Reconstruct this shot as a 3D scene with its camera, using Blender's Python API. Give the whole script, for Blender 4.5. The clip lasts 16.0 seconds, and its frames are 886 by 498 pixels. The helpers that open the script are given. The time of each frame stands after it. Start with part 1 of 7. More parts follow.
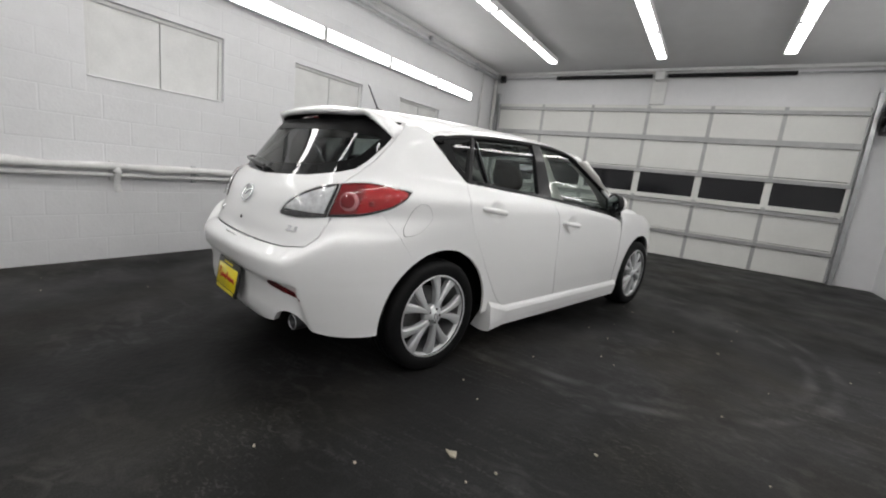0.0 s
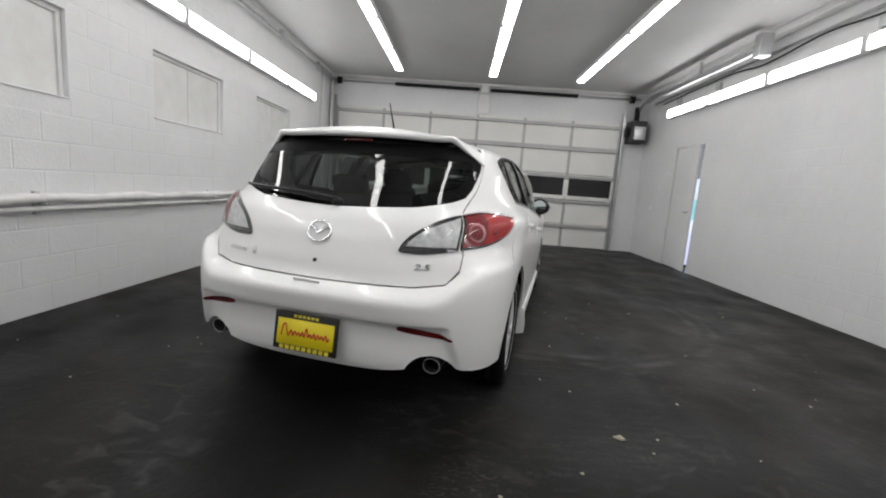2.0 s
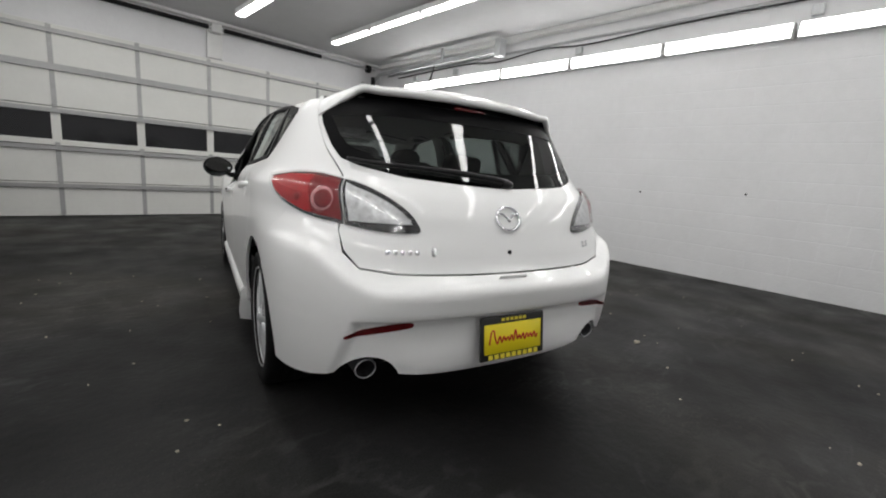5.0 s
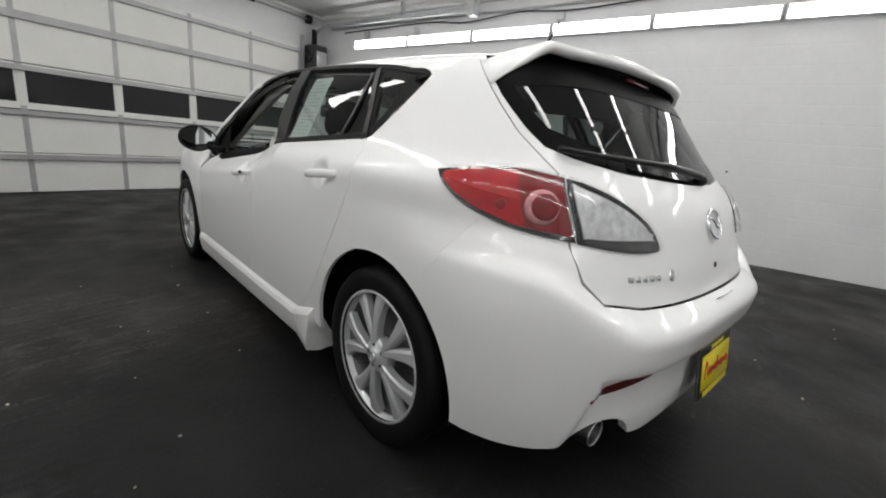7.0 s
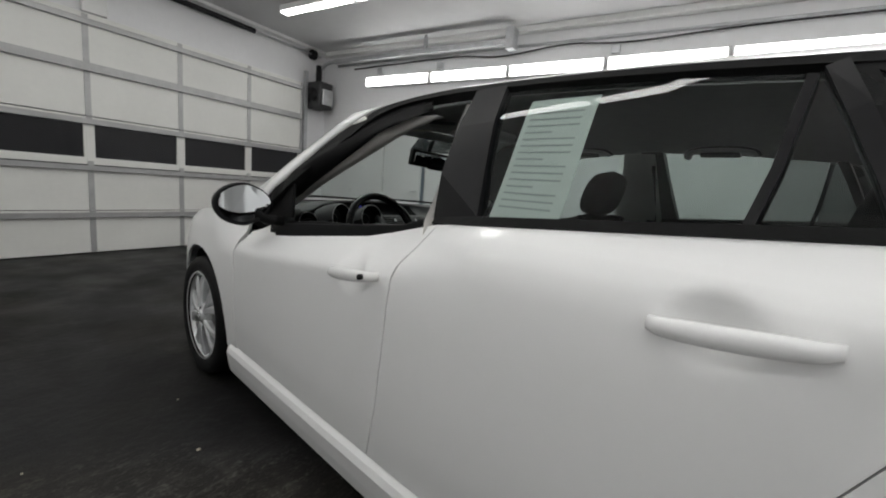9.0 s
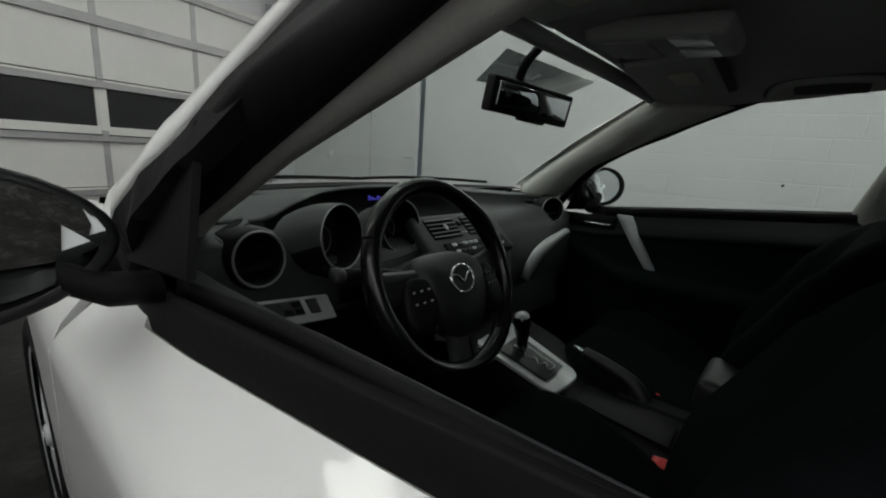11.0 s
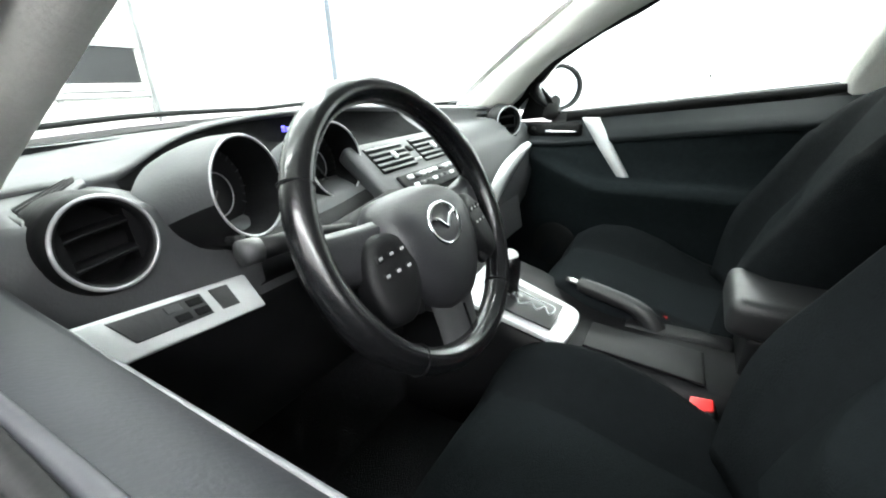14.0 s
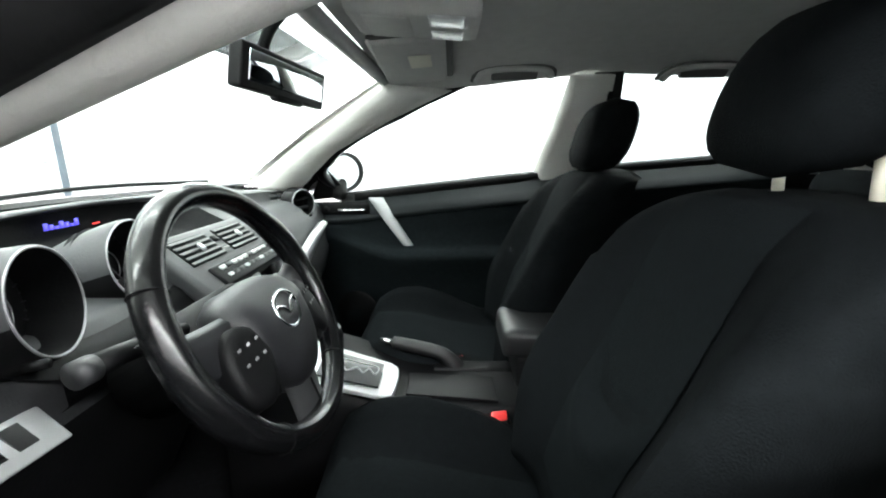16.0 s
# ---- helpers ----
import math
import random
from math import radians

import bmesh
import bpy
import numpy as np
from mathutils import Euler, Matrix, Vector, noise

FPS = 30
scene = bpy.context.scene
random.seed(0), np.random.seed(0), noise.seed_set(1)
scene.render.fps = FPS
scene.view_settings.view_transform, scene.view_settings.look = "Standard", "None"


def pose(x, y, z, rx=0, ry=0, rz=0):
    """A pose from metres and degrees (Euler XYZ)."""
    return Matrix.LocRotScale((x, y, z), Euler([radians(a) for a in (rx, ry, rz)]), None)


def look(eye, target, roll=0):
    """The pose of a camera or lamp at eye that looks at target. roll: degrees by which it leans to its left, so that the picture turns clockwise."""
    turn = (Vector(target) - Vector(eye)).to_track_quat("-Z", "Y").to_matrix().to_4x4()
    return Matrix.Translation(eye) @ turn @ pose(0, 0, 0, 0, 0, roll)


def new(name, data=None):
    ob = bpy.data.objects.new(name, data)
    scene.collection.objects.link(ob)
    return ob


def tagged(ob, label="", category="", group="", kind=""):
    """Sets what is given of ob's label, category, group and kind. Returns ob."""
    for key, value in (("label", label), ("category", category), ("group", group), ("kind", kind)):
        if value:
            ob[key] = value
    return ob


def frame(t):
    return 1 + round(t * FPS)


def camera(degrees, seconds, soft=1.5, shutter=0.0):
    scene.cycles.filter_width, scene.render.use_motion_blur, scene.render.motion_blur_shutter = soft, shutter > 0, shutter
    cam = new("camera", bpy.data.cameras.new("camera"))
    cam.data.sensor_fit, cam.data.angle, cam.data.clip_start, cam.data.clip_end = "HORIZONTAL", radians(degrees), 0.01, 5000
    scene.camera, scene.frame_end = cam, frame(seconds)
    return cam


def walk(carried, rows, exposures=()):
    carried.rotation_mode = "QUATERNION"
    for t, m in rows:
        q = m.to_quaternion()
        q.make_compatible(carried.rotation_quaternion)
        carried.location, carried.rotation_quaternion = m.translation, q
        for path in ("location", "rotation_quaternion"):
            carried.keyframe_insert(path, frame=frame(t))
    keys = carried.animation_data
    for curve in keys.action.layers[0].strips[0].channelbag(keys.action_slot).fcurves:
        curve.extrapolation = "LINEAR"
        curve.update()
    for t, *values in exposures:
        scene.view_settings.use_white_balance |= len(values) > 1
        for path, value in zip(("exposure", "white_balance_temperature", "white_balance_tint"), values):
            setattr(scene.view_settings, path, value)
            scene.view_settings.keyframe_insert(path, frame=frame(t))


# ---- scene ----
cam = camera(93.2, 16.0, soft=2.0)
PATH = [
    (0, (2.376, -2.848, 1.077), (0.987, -1.456, 0.715), 6.3),
    (0.5, (2.048, -3.078, 1.074), (0.809, -1.553, 0.699), 6.4),
    (1, (1.773, -3.352, 1.084), (0.777, -1.653, 0.737), 4.4),
    (1.5, (1.417, -3.517, 1.078), (0.685, -1.699, 0.681), 4.2),
    (2, (1.054, -3.696, 1.092), (0.532, -1.788, 0.8), 4.3),
    (2.5, (0.688, -3.817, 1.088), (0.363, -1.871, 0.758), 4.9),
    (3, (0.29, -3.828, 1.083), (0.234, -1.859, 0.74), 6.3),
    (3.5, (-0.073, -3.851, 1.091), (0.21, -1.901, 0.745), 5.3),
    (3.7, (-0.198, -3.808, 1.069), (0.215, -1.885, 0.704), 5.6),
    (5.8, (-1.462, -3.014, 1.007), (-0.329, -1.412, 0.618), 3.7),
    (6, (-1.507, -2.932, 1.042), (-0.379, -1.34, 0.6), 4.5),
    (6.5, (-1.557, -2.668, 1.035), (-0.34, -1.145, 0.588), 4.2),
    (7, (-1.593, -2.41, 1.019), (-0.262, -0.994, 0.55), 5.2),
    (7.5, (-1.638, -2.118, 1.017), (-0.23, -0.779, 0.542), 5.1),
    (8, (-1.584, -1.772, 1.031), (-0.184, -0.393, 0.661), 4.8),
    (8.5, (-1.591, -1.4, 1.043), (-0.158, -0.034, 0.763), 4.5),
    (10.8, (-0.983, -0.054, 1.073), (0.485, 1.249, 0.69), 4.1),
    (11, (-0.934, -0.001, 1.057), (0.552, 1.262, 0.615), 3.8),
    (11.5, (-0.843, 0.122, 1.04), (0.685, 1.287, 0.486), 1.8),
    (12, (-0.782, 0.155, 1.008), (0.666, 1.343, 0.309), 1.6),
    (12.5, (-0.745, 0.17, 0.995), (0.614, 1.418, 0.222), 0.4),
    (13, (-0.74, 0.168, 0.988), (0.585, 1.436, 0.191), -0.7),
    (13.5, (-0.74, 0.167, 0.987), (0.614, 1.409, 0.196), -0.7),
    (14, (-0.772, 0.19, 1.0), (0.814, 1.157, 0.26), -2.0),
    (14.5, (-0.833, 0.207, 1.01), (0.973, 0.796, 0.386), -1.9),
    (15, (-0.869, 0.203, 1.034), (1.044, 0.48, 0.519), -1.7),
    (15.5, (-0.884, 0.203, 1.043), (1.057, 0.319, 0.574), -1.6),
    (16, (-0.889, 0.215, 1.048), (1.058, 0.26, 0.592), -0.5),
]
walk(cam, [(t, look(e, g, r)) for t, e, g, r in PATH],
     [(0, 0.0, 6450, 10), (7.3, 0.0, 6450, 9), (8.7, -.22, 6450, 9), (10.0, -.3, 6400, 6), (10.8, -.45, 6400, 5), (11.05, -.42, 6400, 5), (11.5, .35, 6350, 5), (12.2, 1.45, 6300, 7), (12.5, 2.0, 6300, 8), (12.8, 2.45, 6250, 8), (13.3, 2.75, 6250, 7), (14.0, 3.45, 6250, 6), (14.6, 3.76, 6250, 6), (15.1, 3.6, 6250, 6), (15.6, 3.12, 6250, 6), (16, 2.88, 6250, 6)])

# ---- light, sky, exposure ----
world = bpy.data.worlds.new("night")
scene.world = world
world.use_nodes = True
world.node_tree.nodes["Background"].inputs[0].default_value = (0.01, 0.012, 0.016, 1)
world.node_tree.nodes["Background"].inputs[1].default_value = 0.3
TUBE_GLOW = 13.5

# ---- materials ----


def mat(name, color=(.5, .5, .5), rough=.5, metal=0.0, coat=0.0, var=0.0, scale=8.0, bump=0.0, bump_scale=60.0, emit=0.0, spec=.5, rvar=0.0, placed=False):
    m = bpy.data.materials.new(name)
    m.use_nodes = True
    nt = m.node_tree
    n, l = nt.nodes, nt.links
    b = n["Principled BSDF"]
    b.inputs["Base Color"].default_value = (*color, 1)
    b.inputs["Roughness"].default_value = rough
    b.inputs["Metallic"].default_value = metal
    b.inputs["Coat Weight"].default_value = coat
    b.inputs["Coat Roughness"].default_value = .03
    b.inputs["Specular IOR Level"].default_value = spec
    if emit:
        b.inputs["Emission Color"].default_value = (*color, 1)
        b.inputs["Emission Strength"].default_value = emit
    co = n.new("ShaderNodeTexCoord")
    spot = n.new("ShaderNodeNewGeometry").outputs["Position"] if placed else co.outputs["Object"]
    if var or rvar:
        t1, t2 = n.new("ShaderNodeTexNoise"), n.new("ShaderNodeTexNoise")
        t1.inputs["Scale"].default_value, t2.inputs["Scale"].default_value = scale, scale * 9
        t1.inputs["Detail"].default_value = 5
        mx = n.new("ShaderNodeMath")
        mx.operation = "MULTIPLY_ADD"
        l.new(spot, t1.inputs["Vector"])
        l.new(spot, t2.inputs["Vector"])
        l.new(t2.outputs["Fac"], mx.inputs[0])
        mx.inputs[1].default_value = .4
        l.new(t1.outputs["Fac"], mx.inputs[2])
        if var:
            r = n.new("ShaderNodeMapRange")
            r.inputs["From Min"].default_value, r.inputs["From Max"].default_value = .4, 1.0
            r.inputs["To Min"].default_value, r.inputs["To Max"].default_value = 1 - var, 1 + var
            mul = n.new("ShaderNodeVectorMath")
            mul.operation = "SCALE"
            mul.inputs[0].default_value = color
            l.new(mx.outputs[0], r.inputs["Value"])
            l.new(r.outputs[0], mul.inputs["Scale"])
            l.new(mul.outputs[0], b.inputs["Base Color"])
        if rvar:
            r2 = n.new("ShaderNodeMapRange")
            r2.inputs["From Min"].default_value, r2.inputs["From Max"].default_value = .4, 1.0
            r2.inputs["To Min"].default_value, r2.inputs["To Max"].default_value = max(0, rough - rvar), min(1, rough + rvar)
            l.new(mx.outputs[0], r2.inputs["Value"])
            l.new(r2.outputs[0], b.inputs["Roughness"])
    if bump:
        t3, bp = n.new("ShaderNodeTexNoise"), n.new("ShaderNodeBump")
        t3.inputs["Scale"].default_value, t3.inputs["Detail"].default_value = bump_scale, 4
        l.new(spot, t3.inputs["Vector"])
        bp.inputs["Strength"].default_value, bp.inputs["Distance"].default_value = bump, .004
        l.new(t3.outputs["Fac"], bp.inputs["Height"])
        l.new(bp.outputs[0], b.inputs["Normal"])
    return m


def glass_mat(name, tint, rough=.0, ior=.045):
    m = bpy.data.materials.new(name)
    m.use_nodes = True
    nt = m.node_tree
    n, l = nt.nodes, nt.links
    n.remove(n["Principled BSDF"])
    tr, gl, mx, fr = n.new("ShaderNodeBsdfTransparent"), n.new("ShaderNodeBsdfGlossy"), n.new("ShaderNodeMixShader"), n.new("ShaderNodeLayerWeight")
    pw, ma = n.new("ShaderNodeMath"), n.new("ShaderNodeMath")
    pw.operation, ma.operation = "POWER", "MULTIPLY_ADD"
    pw.inputs[1].default_value, ma.inputs[1].default_value, ma.inputs[2].default_value = 4.5, .75, ior
    tr.inputs[0].default_value = (*tint, 1)
    gl.inputs["Roughness"].default_value = rough
    fr.inputs[0].default_value = .5
    l.new(fr.outputs["Facing"], pw.inputs[0])
    l.new(pw.outputs[0], ma.inputs[0])
    l.new(ma.outputs[0], mx.inputs[0])
    l.new(tr.outputs[0], mx.inputs[1])
    l.new(gl.outputs[0], mx.inputs[2])
    l.new(mx.outputs[0], n["Material Output"].inputs[0])
    return m


def floor_mat():
    m = mat("sealed_black_floor", (.022, .022, .024), .42, 0, 0, 0, 1, .55, 26)
    nt = m.node_tree
    n, l = nt.nodes, nt.links
    b, co = n["Principled BSDF"], n["Texture Coordinate"]

    def noise_tex(scale, detail, stretch=(1, 1, 1), dist=0.0):
        mp, t = n.new("ShaderNodeMapping"), n.new("ShaderNodeTexNoise")
        mp.inputs["Scale"].default_value = stretch
        t.inputs["Scale"].default_value, t.inputs["Detail"].default_value, t.inputs["Distortion"].default_value = scale, detail, dist
        l.new(co.outputs["Object"], mp.inputs[0])
        l.new(mp.outputs[0], t.inputs["Vector"])
        return t.outputs["Fac"]

    def ramp(src, a, b_, lo, hi):
        r = n.new("ShaderNodeMapRange")
        for k, v in zip(("From Min", "From Max", "To Min", "To Max"), (a, b_, lo, hi)):
            r.inputs[k].default_value = v
        l.new(src, r.inputs["Value"])
        return r.outputs[0]

    def op(kind, a, b_):
        x = n.new("ShaderNodeMath")
        x.operation = kind
        for i, v in enumerate((a, b_)):
            if isinstance(v, float):
                x.inputs[i].default_value = v
            else:
                l.new(v, x.inputs[i])
        return x.outputs[0]
    broad = ramp(noise_tex(.6, 9), .36, .66, .40, 1.9)
    mott = op("MULTIPLY", ramp(noise_tex(1.1, 4, (1, 1, 1), .6), .46, .62, 0.0, 1.0), ramp(noise_tex(7, 10, (1, 1.5, 1), .9), .50, .68, 0.0, 1.0))
    scuff = op("MULTIPLY", ramp(noise_tex(.8, 2), .52, .62, 0.0, 1.0), ramp(noise_tex(22, 9, (1, 2.2, 1), 1.6), .54, .66, 0.0, 1.0))
    speck = op("MULTIPLY", ramp(noise_tex(1.7, 2), .52, .60, 0.0, 1.0), ramp(noise_tex(75, 4), .64, .70, 0.0, 1.0))
    drag = op("MULTIPLY", ramp(noise_tex(.55, 3, (1, 1, 1), .4), .50, .60, 0.0, 1.0), op("MULTIPLY", ramp(noise_tex(9, 6, (.35, 3.0, 1), .5), .52, .62, 0.0, 1.0), ramp(noise_tex(60, 4), .44, .60, 0.0, 1.0)))
    sep = n.new("ShaderNodeSeparateXYZ")
    l.new(co.outputs["Object"], sep.inputs[0])
    tyre = None
    for cx, cy, rad in ((1.05, .35, 1.38), (1.02, .40, 1.56), (4.3, -5.6, 2.6), (-3.2, -6.8, 3.3)):
        d2 = op("SQRT", op("ADD", op("POWER", op("SUBTRACT", sep.outputs[0], cx), 2.0), op("POWER", op("SUBTRACT", sep.outputs[1], cy), 2.0)), 0.0)
        band = ramp(op("ABSOLUTE", op("SUBTRACT", d2, rad), 0.0), .012, .05, 1.0, 0.0)
        tyre = band if tyre is None else op("MAXIMUM", tyre, band)
    tyre = op("MULTIPLY", tyre, ramp(noise_tex(3.5, 6), .45, .65, 0.0, .8))
    brown = ramp(noise_tex(.9, 5, (1, 1, 1), .8), .45, .65, 1.0, .80)
    grit = ramp(noise_tex(160, 3), .35, .75, .7, 1.4)
    val = op("MULTIPLY", broad, grit)
    tot = op("ADD", op("MULTIPLY", val, .0148), op("ADD", op("MULTIPLY", mott, .024), op("ADD", op("MULTIPLY", op("ADD", op("ADD", scuff, drag), op("MULTIPLY", tyre, 1.5)), .036), op("MULTIPLY", speck, .022))))
    cc = n.new("ShaderNodeCombineColor")
    l.new(tot, cc.inputs[0])
    l.new(op("MULTIPLY", tot, ramp(brown, .8, 1.0, .93, .99)), cc.inputs[1])
    l.new(op("MULTIPLY", tot, brown), cc.inputs[2])
    l.new(cc.outputs[0], b.inputs["Base Color"])
    l.new(op("ADD", ramp(noise_tex(2.2, 5), .3, .7, .36, .62), op("MULTIPLY", scuff, .2)), b.inputs["Roughness"])
    return m


WALL = mat("white_painted_block", (.76, .76, .77), .48, 0, 0, .05, 1.4, .5, 45, placed=True)
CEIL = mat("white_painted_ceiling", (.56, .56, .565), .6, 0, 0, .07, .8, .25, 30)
FLOOR = floor_mat()
FLOOR.node_tree.nodes["Principled BSDF"].inputs["Specular IOR Level"].default_value = .12
DOORP = mat("cream_door_panel", (.72, .72, .69), .4, 0, 0, .05, 2, .12, 20)
GALV = mat("galvanised_steel", (.52, .53, .54), .38, .8, 0, .18, 9, .1, 60)
ZINC = mat("dull_zinc", (.40, .40, .40), .42, .35, 0, .15, 9, .1, 60)
STEELW = mat("white_painted_steel", (.72, .72, .71), .42, .1, 0, .08, 6, .2, 40)
PIPEW = mat("white_painted_pipe", (.74, .74, .73), .4, 0, 0, .15, 7, .5, 18)
BLACKM = mat("black_oiled_steel", (.015, .015, .016), .45, .6, 0, .2, 30, .2, 80)
DKPANE = mat("night_window_pane", (.008, .008, .010), .12, 0, 0, 0, 1, .03, 6)
PLASTIC = mat("dark_grey_plastic", (.03, .03, .032), .45, 0, 0, .15, 20, .1, 120)
GLOW = mat("fluorescent_diffuser", (1, .985, .96), .4, emit=TUBE_GLOW)
LAMPW = mat("white_enamel", (.82, .82, .82), .35, 0, 0, .03, 4)
LITTER = mat("dry_leaf_litter", (.42, .38, .3), .8, 0, 0, .4, 60, .5, 90)
DIMOUT = mat("dim_yard", (.30, .32, .34), .9, 0, 0, .4, 4, emit=.10)

PAINT = mat("white_car_paint", (.88, .88, .875), .38, 0, .6, .010, 3)
GLOSSB = mat("gloss_black_trim", (.008, .008, .009), .30, 0, .04, .2, 30, spec=.22)
# black enamel; also paints the spoiler's shade onto the rear glass
ENAMEL_SHADE = mat("black_enamel_and_overhang", (.003, .003, .0034), .45, 0, 0, .2, 40, spec=.06)
RUBBER = mat("black_rubber", (.0060, .0060, .0063), .62, 0, 0, .25, 30, .15, 90, spec=.15)
TYRE = mat("tyre_rubber", (.0062, .0062, .0066), .6, 0, 0, .25, 25, .3, 70, spec=.18)
RIMIN = mat("brake_dusted_rim", (.20, .20, .203), .45, .4, 0, .3, 20)
ALLOY = mat("silver_alloy", (.70, .71, .72), .35, .45, .4, .05, 12)
CHROME = mat("chrome", (.85, .86, .88), .07, 1)
MIRROR = mat("mirror_glass", (.82, .85, .87), .02, 1)
REDL = mat("red_lamp_lens", (.44, .008, .012), .35, 0, 0, .35, 60, spec=.3)
REDM = mat("deep_red_lens", (.20, .004, .008), .32, 0, 0, .35, 45, spec=.3)
SOOT = mat("sooty_steel", (.10, .10, .105), .40, .9, 0, .3, 30)
REDD = mat("dark_red_reflector", (.12, .004, .006), .2, 0, 1.0, .3, 30)
CLEARL = mat("clear_lamp_lens", (.66, .67, .68), .28, .20, .3, .35, 40)
RINGL = mat("clear_pink_lens", (.60, .26, .27), .28, .2, .1, .5, 60)
LAMPDK = mat("smoked_lamp_edge", (.022, .021, .022), .16, 0, .8)
COVER = glass_mat("clear_lamp_cover", (.97, .97, .97), .02, .05)
GLASSF = glass_mat("green_tinted_glass", (.80, .86, .83))
GLASSM = glass_mat("lightly_tinted_glass", (.64, .70, .68), 0, .05)
GLASSR = glass_mat("privacy_tinted_glass", (.26, .29, .28), 0, .06)
PLATEY = mat("yellow_dealer_plate", (.80, .66, .015), .35, 0, .3)
PLATEB = mat("black_plate_frame", (.012, .012, .012), .35)
INKR = mat("red_ink", (.50, .02, .02), .5)
INKY = mat("yellow_ink", (.75, .62, .05), .5)
PAPER = mat("white_paper", (.80, .82, .80), .7, 0, 0, .04, 20)
INKG = mat("grey_print", (.50, .51, .51), .7)

# ---- building helpers ----
TURN = pose(0, 0, 0, 0, 0, 13.5)
BASE = {}


def thing(name, label, category, base=(0, 0, 0), room=False, group="", kind="", turn=0.0):
    ob = new(name)
    ob.empty_display_size = .1
    m = Matrix.Translation(base)
    if room:
        m = TURN @ m
    ob.matrix_basis = m
    BASE[ob.name] = Vector(base)
    return tagged(ob, label, category, group, kind)


def part(name, bm, material, parent, label="", smooth=True, normals=None):
    base = BASE[parent.name]
    bmesh.ops.translate(bm, verts=bm.verts, vec=-base)
    me = bpy.data.meshes.new(name)
    bm.to_mesh(me)
    bm.free()
    me.materials.append(material)
    me.polygons.foreach_set("use_smooth", [smooth] * len(me.polygons))
    ob = new(name, me)
    ob.parent = parent
    BASE[ob.name] = base
    return tagged(ob, label)


def slab(name, bm, material, label, category, room=True, kind="structure", smooth=False):
    me = bpy.data.meshes.new(name)
    bm.to_mesh(me)
    bm.free()
    me.materials.append(material)
    me.polygons.foreach_set("use_smooth", [smooth] * len(me.polygons))
    ob = new(name, me)
    if room:
        ob.matrix_basis = TURN
    BASE[ob.name] = Vector((0, 0, 0))
    return tagged(ob, label, category, "", kind)


def box(bm, a, b, bevel=0.0, seg=2):
    c = [(a[i] + b[i]) / 2 for i in range(3)]
    d = [abs(b[i] - a[i]) for i in range(3)]
    r = bmesh.ops.create_cube(bm, size=1, matrix=Matrix.Translation(c) @ Matrix.Diagonal((*d, 1)))
    if bevel:
        es = {e for v in r["verts"] for e in v.link_edges}
        r = bmesh.ops.bevel(bm, geom=list(es), offset=bevel, segments=seg, affect="EDGES", profile=.6)
    return r["verts"]


def obox(bm, m, size, bevel=0.0, seg=2):
    r = bmesh.ops.create_cube(bm, size=1, matrix=m @ Matrix.Diagonal((*size, 1)))
    if bevel:
        es = {e for v in r["verts"] for e in v.link_edges}
        bmesh.ops.bevel(bm, geom=list(es), offset=bevel, segments=seg, affect="EDGES", profile=.6)


def rod(bm, p, q, r, seg=12, r2=None):
    p, q = Vector(p), Vector(q)
    m = Matrix.Translation((p + q) / 2) @ (q - p).to_track_quat("Z", "Y").to_matrix().to_4x4()
    bmesh.ops.create_cone(bm, cap_ends=True, segments=seg, radius1=r, radius2=r if r2 is None else r2, depth=(q - p).length, matrix=m)


def rings(bm, rows, close=False, caps=False):
    """Faces between rows of points; close joins each row's ends."""
    vs = [[bm.verts.new(p) for p in row] for row in rows]
    for a, b in zip(vs, vs[1:]):
        k = len(a)
        for i in range(k if close else k - 1):
            j = (i + 1) % k
            if len({a[i], a[j], b[j], b[i]}) == 4:
                bm.faces.new((a[i], a[j], b[j], b[i]))
    if caps and close:
        bm.faces.new(vs[0][::-1])
        bm.faces.new(vs[-1])
    return vs


def pipe(bm, pts, r, seg=10, ry=None, up=(0, 0, 1)):
    """A tube, or with ry an oval one, along points."""
    pts = [Vector(p) for p in pts]
    rows = []
    for i, p in enumerate(pts):
        d = (pts[min(i + 1, len(pts) - 1)] - pts[max(i - 1, 0)]).normalized()
        a = d.cross(Vector(up))
        if a.length < 1e-4:
            a = d.cross(Vector((1, 0, 0)))
        a.normalize()
        b = a.cross(d)
        rr = r[i] if isinstance(r, (list, tuple)) else r
        rows.append([p + a * (rr * math.cos(2 * math.pi * k / seg)) + b * ((ry or rr) * math.sin(2 * math.pi * k / seg)) for k in range(seg)])
    rings(bm, rows, True, True)
    return bm


def curve(pts, n=8, closed=False):
    """A smooth line through points of any dimension."""
    P = [np.array(p, float) for p in pts]
    out = []
    m = len(P)
    for i in range(m if closed else m - 1):
        p0, p1, p2, p3 = (P[(i + k) % m] if closed else P[min(max(i + k, 0), m - 1)] for k in (-1, 0, 1, 2))
        for k in range(n):
            t = k / n
            out.append(.5 * (2 * p1 + (p2 - p0) * t + (2 * p0 - 5 * p1 + 4 * p2 - p3) * t * t + (3 * p1 - p0 - 3 * p2 + p3) * t ** 3))
    if not closed:
        out.append(P[-1])
    return [tuple(p) for p in out]


def lathe(bm, profile, m, seg=48):
    """Turns (radius, height) pairs round the z axis of m."""
    rings(bm, [[m @ Vector((r * math.cos(2 * math.pi * k / seg), r * math.sin(2 * math.pi * k / seg), h)) for k in range(seg)] for r, h in profile], True)


def smooth(a, b, v):
    t = min(1, max(0, (v - a) / (b - a)))
    return t * t * (3 - 2 * t)


